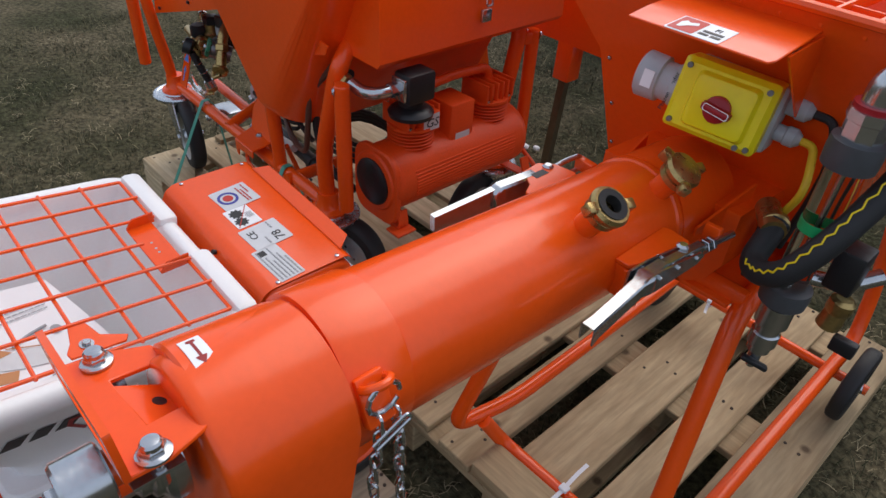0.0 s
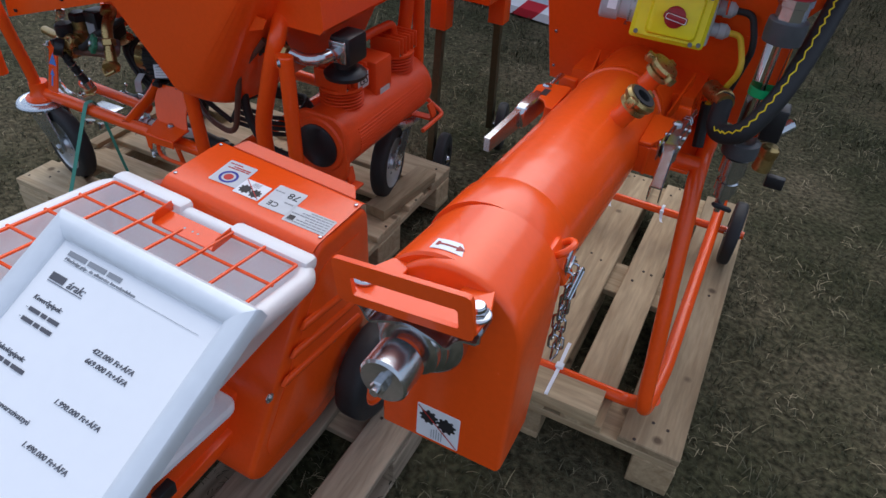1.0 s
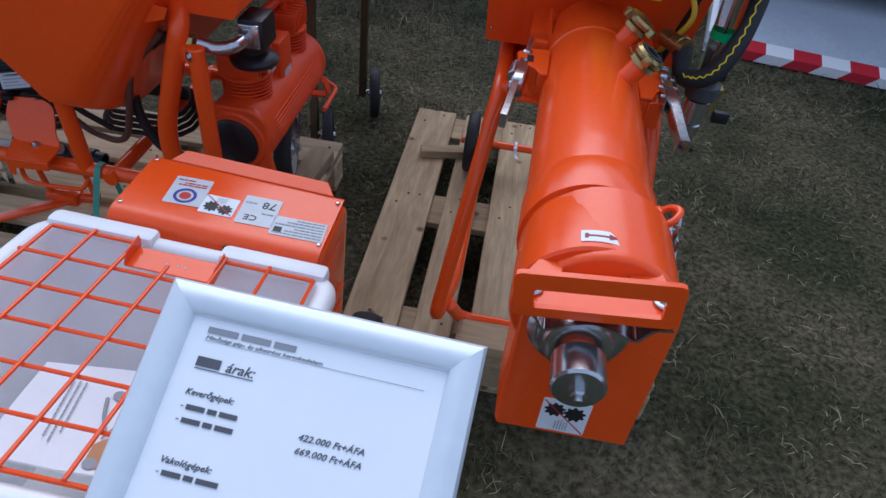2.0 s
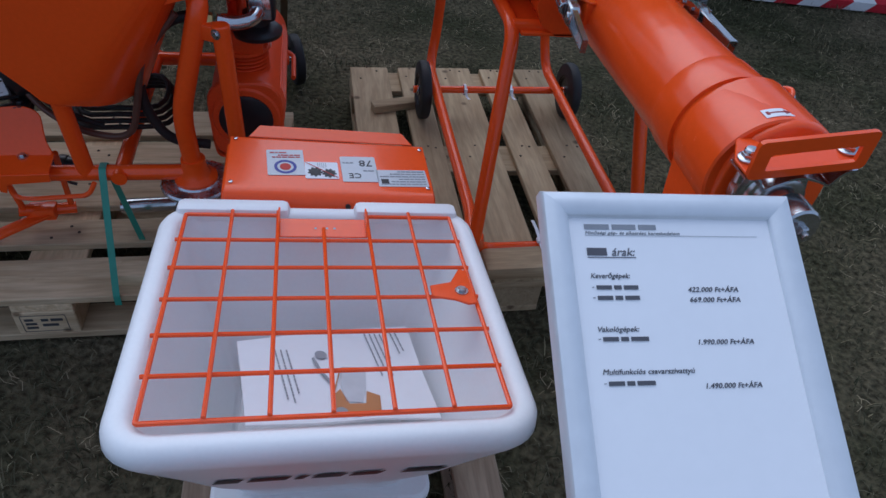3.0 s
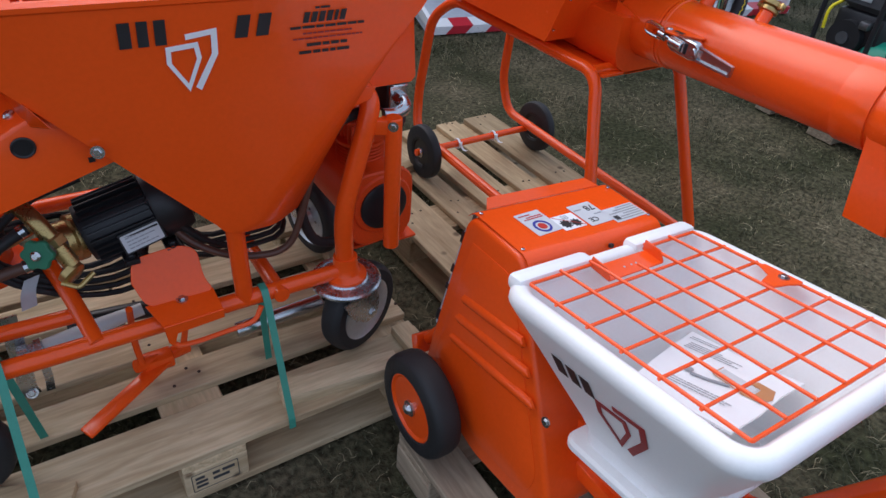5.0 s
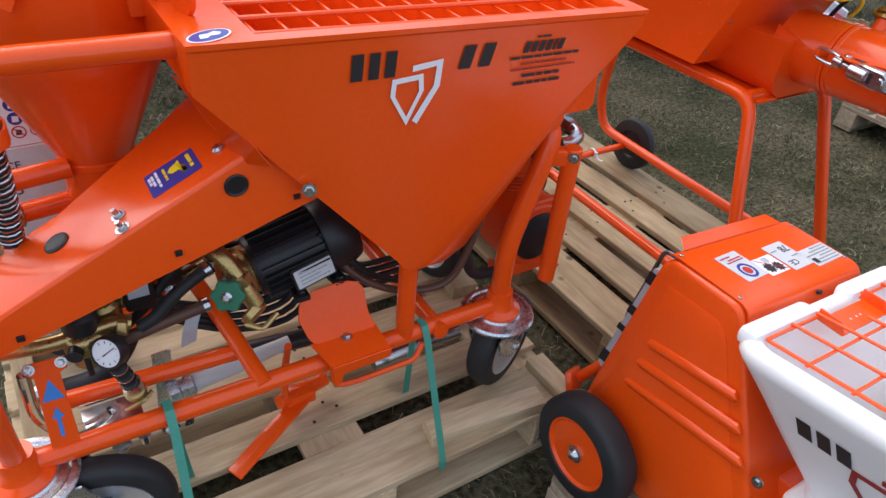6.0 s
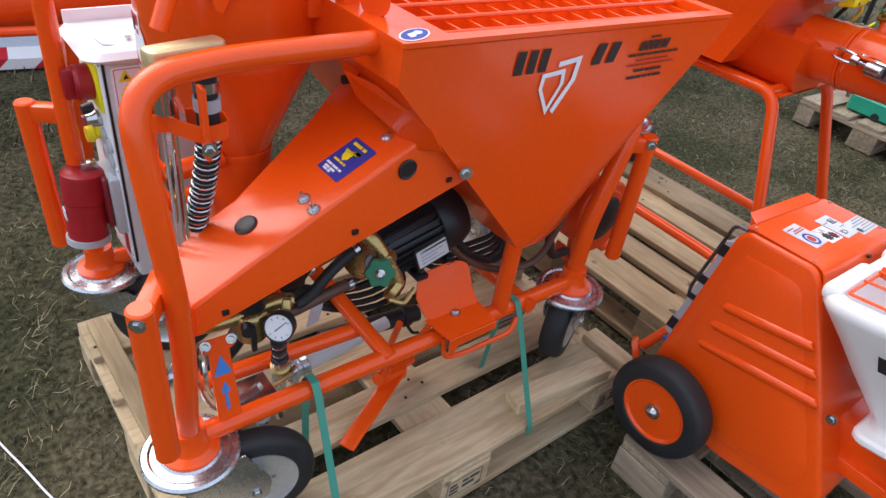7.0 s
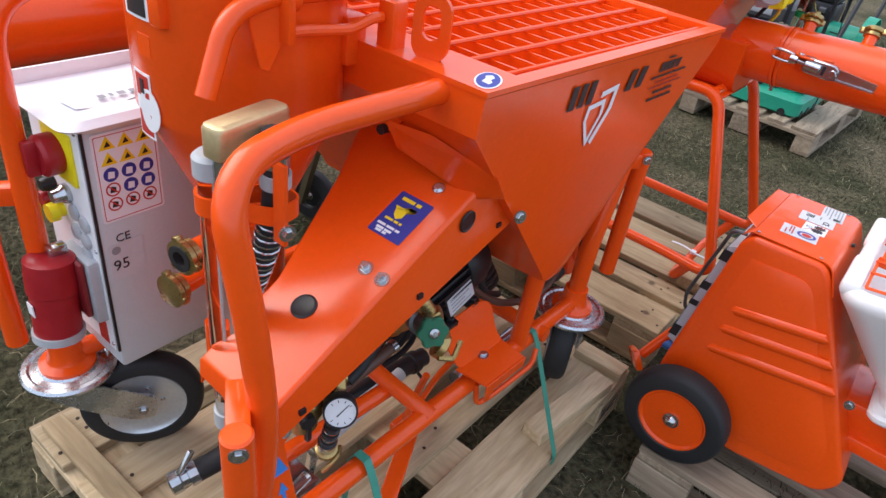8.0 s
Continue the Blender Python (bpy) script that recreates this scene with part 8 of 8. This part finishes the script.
def build_far_mixer():
    ob = thing("far_mixer", (-1.6, 1.4, 0.0), "orange tube mixer on dark legs with black wheels standing on grass", "mortar mixer")
    part("mixing_tube", lathe([(0.085, 0), (0.098, 0.003), (0.098, 0.02), (0.094, 0.024), (0.094, 0.30), (0.099, 0.302), (0.099, 0.32), (0.094, 0.322), (0.094, 1.2)], (-2.50, 1.36, 0.82), (-1.2, 1.40, 0.82), 40), ORANGE, ob)
    part("tube_lug", join(box((-2.42, 1.26, 0.715), (-2.40, 1.30, 0.76), 0.003), tube([(-2.43, 1.26, 0.73), (-2.40, 1.25, 0.70), (-2.38, 1.26, 0.73)], 0.005, 0.01, 8)), ORANGE, ob)
    part("tie_bar", tube([(-2.25, 1.27, 0.75), (-1.9, 1.26, 0.74), (-1.75, 1.27, 0.75)], 0.012, 0.05, 10), ORANGE, ob)
    part("hopper", loft([[(-1.40, 1.0, 0.70), (-0.98, 1.0, 0.70), (-0.98, 1.6, 0.70), (-1.40, 1.6, 0.70)], [(-1.55, 0.98, 1.15), (-0.90, 0.98, 1.15), (-0.90, 1.75, 1.15), (-1.55, 1.75, 1.15)]]), ORANGE, ob)
    for x0, y0, xt, yt in ((-1.058, 1.33, -1.02, 1.20), (-1.146, 0.965, -1.165, 1.03)):
        part("leg", loft([[(cx - 0.013, cy - 0.013, z), (cx + 0.013, cy - 0.013, z), (cx + 0.013, cy + 0.013, z), (cx - 0.013, cy + 0.013, z)] for cx, cy, z in ((x0, y0, 0.08), (xt, yt, 0.62))]), material("bare_square_tube", (0.13, 0.105, 0.06), 0.45, metal=0.6, vary=0.2), ob, "dull brown square tube leg")
        part("leg_sleeve", box((xt - 0.03, yt - 0.03, 0.58), (xt + 0.03, yt + 0.03, 0.72), 0.003), ORANGE, ob)
        wheel(ob, (x0 + 0.05, y0, 0.10), (1, 0.25, 0), 0.1, 0.04, 0.05, BLACK)
        part("leg_axle", cyl((x0, y0, 0.10), (x0 + 0.05, y0 + 0.012, 0.10), 0.008), STEEL, ob)
    part("hind_leg", loft([[(cx - 0.02, cy - 0.02, z), (cx + 0.02, cy - 0.02, z), (cx + 0.02, cy + 0.02, z), (cx - 0.02, cy + 0.02, z)] for cx, cy, z in ((-2.0, 1.6, 0.0), (-2.0, 1.40, 0.76))]), ORANGE, ob)


build_far_mixer()

# ---- teal plate compactors on grey pallets ----
for px in (1.60, 2.95):
    pallet((px, 0.12, 0.0), "x", 1.2, 0.8, "weathered grey pallet under a teal plate compactor", (WOOD_GREY_X, WOOD_GREY_Y), turn=-3)


def build_compactor():
    ob = thing("plate_compactor", (1.4, 0.4, 0.144), "teal plate compactor with a black engine on a grey pallet", "compactor", "plate compactors")
    base = loft([[(x, y, z) for x, y in rrect(1.16 - a, 0.13 - a, 1.66 + a, 0.58 + a, 0.04, 3)] for a, z in ((-0.02, 0.146), (0.0, 0.16), (0.0, 0.235), (-0.03, 0.262), (-0.05, 0.265))])
    part("base_plate", base, TEAL, ob)
    for x in (1.24, 1.36, 1.48):
        part("drain_hole", cyl((x, 0.126, 0.165), (x, 0.16, 0.165), 0.022), BLACK, ob)
    for y in (0.22, 0.40):
        part("drain_hole", cyl((1.156, y, 0.165), (1.19, y, 0.165), 0.022), BLACK, ob)
    part("seam", box((1.50, 0.124, 0.15), (1.506, 0.14, 0.26), 0), DARK_GREY, ob)
    part("engine_bed", box((1.25, 0.33, 0.26), (1.62, 0.57, 0.32), 0.01), BLACK, ob)
    part("engine", box((1.26, 0.40, 0.32), (1.54, 0.66, 0.58), 0.03), BLACK, ob)
    part("fuel_tank", loft([[(x, y, z) for x, y in rrect(1.25 - a, 0.39 - a, 1.55 + a, 0.67 + a, 0.05, 3)] for a, z in ((-0.03, 0.58), (0, 0.61), (0, 0.68), (-0.05, 0.72))]), DARK_GREY, ob)
    part("starter", cyl((1.30, 0.55, 0.45), (1.215, 0.55, 0.45), 0.085), BLACK, ob)
    part("starter_cap", cyl((1.217, 0.55, 0.45), (1.205, 0.55, 0.45), 0.03), DARK_GREY, ob)
    part("exciter_housing", lathe([(0.05, 0), (0.085, 0.004), (0.098, 0.02), (0.10, 0.05), (0.10, 0.27), (0.112, 0.275), (0.112, 0.30), (0.10, 0.31), (0.06, 0.315)], (1.33, 0.47, 0.365), (1.33, 0.1, 0.365), 36), TEAL, ob, "teal cast exciter housing")
    part("housing_foot", box((1.27, 0.20, 0.255), (1.40, 0.44, 0.33), 0.015), TEAL, ob)
    part("housing_slot", box((1.231, 0.28, 0.40), (1.240, 0.37, 0.407), 0.002), BLACK, ob)
    arc = [(1.36 + 0.165 * math.cos(t), 0.155, 0.38 + 0.165 * math.sin(t)) for t in [radians(-20 + 15 * k) for k in range(15)]]
    part("belt_guard", ribbon(arc, 0.07, 0.008, (0, 1, 0), 0.01), TEAL, ob)
    part("control_cable", tube([(1.23, 0.30, 0.28), (1.215, 0.31, 0.45), (1.25, 0.36, 0.72)], 0.004, 0.05, 6), BLACK, ob)
    part("guard_frame", tube([(1.20, 0.40, 0.27), (1.18, 0.40, 0.78), (1.60, 0.40, 0.80), (1.62, 0.40, 0.27)], 0.013, 0.08, 12), BLACK, ob)
    part("guard_frame", tube([(1.20, 0.69, 0.27), (1.18, 0.69, 0.78), (1.60, 0.69, 0.80), (1.62, 0.69, 0.27)], 0.013, 0.08, 12), BLACK, ob)
    part("handle", tube([(1.70, 0.22, 0.35), (2.0, 0.22, 0.85), (2.0, 0.5, 0.85), (1.70, 0.5, 0.35)], 0.015, 0.07, 12), BLACK, ob)
    part("hose", tube([(1.30, 0.66, 0.60), (1.24, 0.69, 0.56), (1.22, 0.67, 0.46)], 0.008, 0.05, 8), YELLOW, ob)
    part("carburettor", box((1.215, 0.45, 0.51), (1.26, 0.50, 0.55), 0.008), DARK_STEEL, ob)
    part("recoil_label", box((1.243, 0.50, 0.63), (1.2485, 0.62, 0.67), 0.001), LIGHT_GREY, ob)
    ob.matrix_basis = Matrix.Translation((1.60, 0.12, 0)) @ pose(0, 0, 0, 0, 0, -3) @ Matrix.Translation((-1.06, 0.03, 0)) @ ob.matrix_basis
    return ob


compactor = build_compactor()
copy_thing(compactor, Matrix.Translation((1.35, 0.0, 0.0)) @ compactor.matrix_basis)

# ---- loading ramps with red and white edge markings ----
RAMP_GREY = material("pale_ramp_deck", (0.42, 0.45, 0.50), 0.6, vary=0.12, scale=3, bump=0.1, bump_scale=40)
RAMP_BODY = material("dark_trailer_body", (0.035, 0.038, 0.05), 0.45, vary=0.15, scale=2)
MARK_RED = material("red_marking_film", (0.50, 0.02, 0.035), 0.4, vary=0.08, scale=6)
MARK_WHITE = material("white_marking_film", (0.75, 0.75, 0.76), 0.4, vary=0.05, scale=6)


def build_ramp(x0, x1):
    def edge(x):
        return 2.63 - 0.165 * x
    ob = thing("trailer_ramp", (x0, edge(x0), 0.0), "pale grey trailer ramp lowered on grass, red and white edge", "trailer", "trailers")
    t = math.atan(-0.165)
    m = Matrix.Translation((x0, edge(x0), 0.0)) @ pose(0, 0, 0, 0, 0, math.degrees(t))
    L = (x1 - x0) / math.cos(t)
    part("deck", moved(loft([[(0, 0.0, 0.0), (L, 0.0, 0.0), (L, 0.0, 0.045), (0, 0.0, 0.045)], [(0, 1.5, 0.30), (L, 1.5, 0.30), (L, 1.5, 0.36), (0, 1.5, 0.36)]]), m), RAMP_GREY, ob)
    n = int(L / 0.14)
    for k in range(n):
        a, b = L * k / n, L * (k + 1) / n
        sl = 0.03
        part("edge_marking", moved(loft([[(max(0, a - 0.02), -0.004, 0.0), (max(0, b - 0.02), -0.004, 0.0), (min(L, b + sl), -0.004, 0.050), (min(L, a + sl), -0.004, 0.050)], [(max(0, a), 0.10, 0.026), (max(0, b), 0.10, 0.026), (min(L, b + sl), 0.10, 0.070), (min(L, a + sl), 0.10, 0.070)]]), m), MARK_RED if k % 2 else MARK_WHITE, ob)
    for x in (0.0, L - 0.03):
        part("side_rail", moved(loft([[(x, 0.02, 0.04), (x + 0.03, 0.02, 0.04), (x + 0.03, 0.02, 0.10), (x, 0.02, 0.10)], [(x, 1.5, 0.34), (x + 0.03, 1.5, 0.34), (x + 0.03, 1.5, 0.48), (x, 1.5, 0.48)]]), m), MARK_WHITE, ob)
    part("body", moved(box((0, 0.55, 0.32), (L, 4.5, 2.2), 0.03), m), RAMP_BODY, ob)
    part("chassis", moved(box((0.1, 1.6, 0.0), (L - 0.1, 4.4, 0.32), 0.02), m), RAMP_BODY, ob)


build_ramp(-2.9, -0.85)
build_ramp(0.52, 3.6)

# ---- cord on the grass ----


def build_cord():
    ob = thing("white_cord", (-2.42, 0.6, 0.0), "thin white cord lying in the grass beside a pallet", "cord")
    part("strand", tube([(-2.52, 0.98, 0.004), (-2.475, 0.82, 0.010), (-2.442, 0.691, 0.008), (-2.410, 0.585, 0.011), (-2.386, 0.495, 0.007), (-2.350, 0.40, 0.010), (-2.330, 0.31, 0.004)], 0.0024, 0.05, 8), WHITE, ob)


build_cord()

# ---- crumpled paper scraps on the grass ----


def paper_scrap(x, y, r, seed):
    rnd = random.Random(seed)
    ob = thing("paper_scrap", (x, y, 0.0), "small crumpled white paper scrap lying on grass", "litter", "paper scraps")
    bm = bmesh.new()
    bmesh.ops.create_icosphere(bm, subdivisions=2, radius=r)
    for v in bm.verts:
        v.co *= rnd.uniform(0.72, 1.12)
        v.co = Vector((v.co.x + x, v.co.y * 0.8 + y, max(-0.004, v.co.z * 0.6 + r * 0.45)))
    part("sheet", bm, WHITE, ob, crease=12)


paper_scrap(-1.595, 1.432, 0.020, 1)
paper_scrap(-1.555, 1.462, 0.018, 2)

# ---- grass ----


def grass_material():
    m = bpy.data.materials.new("dry_grass_blades")
    m.use_nodes = True
    n, l = m.node_tree.nodes, m.node_tree.links
    b = n["Principled BSDF"]
    geo = n.new("ShaderNodeNewGeometry")
    ramp = n.new("ShaderNodeValToRGB")
    ramp.color_ramp.elements[0].position, ramp.color_ramp.elements[0].color = 0.0, (0.037, 0.042, 0.021, 1)
    ramp.color_ramp.elements[1].position, ramp.color_ramp.elements[1].color = 1.0, (0.30, 0.26, 0.15, 1)
    mid = ramp.color_ramp.elements.new(0.62)
    mid.color = (0.074, 0.070, 0.040, 1)
    high = ramp.color_ramp.elements.new(0.93)
    high.color = (0.155, 0.138, 0.085, 1)
    l.new(geo.outputs["Random Per Island"], ramp.inputs[0])
    l.new(ramp.outputs[0], b.inputs["Base Color"])
    b.inputs["Roughness"].default_value = 0.8
    b.inputs["Specular IOR Level"].default_value = 0.15
    return m


def build_grass():
    """Short tufts over the ground round the machines; thinner farther away."""
    rs = np.random.RandomState(5)
    verts, faces = [], []
    zones = [(-4.2, 2.6, -1.8, 2.6, 170000, 0.95), (-3.2, 3.6, 2.2, 5.0, 26000, 1.7), (2.4, 6.0, -2.2, 3.0, 20000, 1.8)]
    for xa, xb, ya, yb, count, size in zones:
        k = 0
        while k < count:
            x, y = rs.uniform(xa, xb), rs.uniform(ya, yb)
            dens = noise.noise(Vector((x * 2.1, y * 2.1, 3))) * 0.6 + noise.noise(Vector((x * 7, y * 7, 9))) * 0.5
            k += 1
            if dens + rs.uniform(-0.35, 0.75) < 0.0:
                continue
            z = -0.012 * (1 + noise.noise(Vector((x * 0.8, y * 0.8, 0)))) - 0.004
            a = rs.uniform(0, 2 * math.pi)
            h = rs.uniform(0.006, 0.030) * size * (1 + 0.9 * dens)
            lean = rs.uniform(0.3, 2.2) * h
            w = rs.uniform(0.0009, 0.0019) * size
            ca, sa = math.cos(a), math.sin(a)
            bx, by = -sa * w, ca * w
            i = len(verts)
            verts += [(x + bx, y + by, z), (x - bx, y - by, z), (x + ca * lean * 0.45 - bx * 0.8, y + sa * lean * 0.45 - by * 0.8, z + h * 0.75), (x + ca * lean * 0.45 + bx * 0.8, y + sa * lean * 0.45 + by * 0.8, z + h * 0.75), (x + ca * lean, y + sa * lean, z + h)]
            faces += [(i, i + 1, i + 2, i + 3), (i + 3, i + 2, i + 4)]
    me = bpy.data.meshes.new("grass")
    me.from_pydata(verts, [], faces)
    me.materials.append(grass_material())
    tagged(new("grass", me), "short trampled grass", "grass", kind="stuff")


def build_straw():
    """Dry stalks lying flat in loose bunches."""
    rs = np.random.RandomState(11)
    verts, faces = [], []
    for _ in range(1900):
        x0, y0 = rs.uniform(-4.0, 2.8), rs.uniform(-1.8, 2.6)
        turn = rs.uniform(0, 6.283)
        for _ in range(rs.randint(1, 6)):
            x, y = x0 + rs.normal(0, 0.022), y0 + rs.normal(0, 0.022)
            a, ln, w = turn + rs.normal(0, 0.7), rs.uniform(0.012, 0.048), rs.uniform(0.0005, 0.0011)
            ca, sa = math.cos(a), math.sin(a)
            z, rise = rs.uniform(0.001, 0.012), rs.uniform(0.0, 0.014)
            bend = rs.uniform(-0.25, 0.25) * ln
            mx, my = x + ca * ln * 0.5 - sa * bend, y + sa * ln * 0.5 + ca * bend
            i = len(verts)
            verts += [(x - sa * w, y + ca * w, z), (x + sa * w, y - ca * w, z), (mx + sa * w, my - ca * w, z + rise), (mx - sa * w, my + ca * w, z + rise), (x + ca * ln + sa * w * 0.5, y + sa * ln - ca * w * 0.5, z + rise * 0.6), (x + ca * ln - sa * w * 0.5, y + sa * ln + ca * w * 0.5, z + rise * 0.6)]
            faces += [(i, i + 1, i + 2, i + 3), (i + 3, i + 2, i + 4, i + 5)]
    me = bpy.data.meshes.new("straw")
    me.from_pydata(verts, [], faces)
    m = material("dry_straw", (0.34, 0.28, 0.17), 0.8, vary=0.35, scale=3.0)
    me.materials.append(m)
    tagged(new("straw", me), "pale dry straw stalks lying on the grass", "straw", kind="stuff")


build_grass()
build_straw()
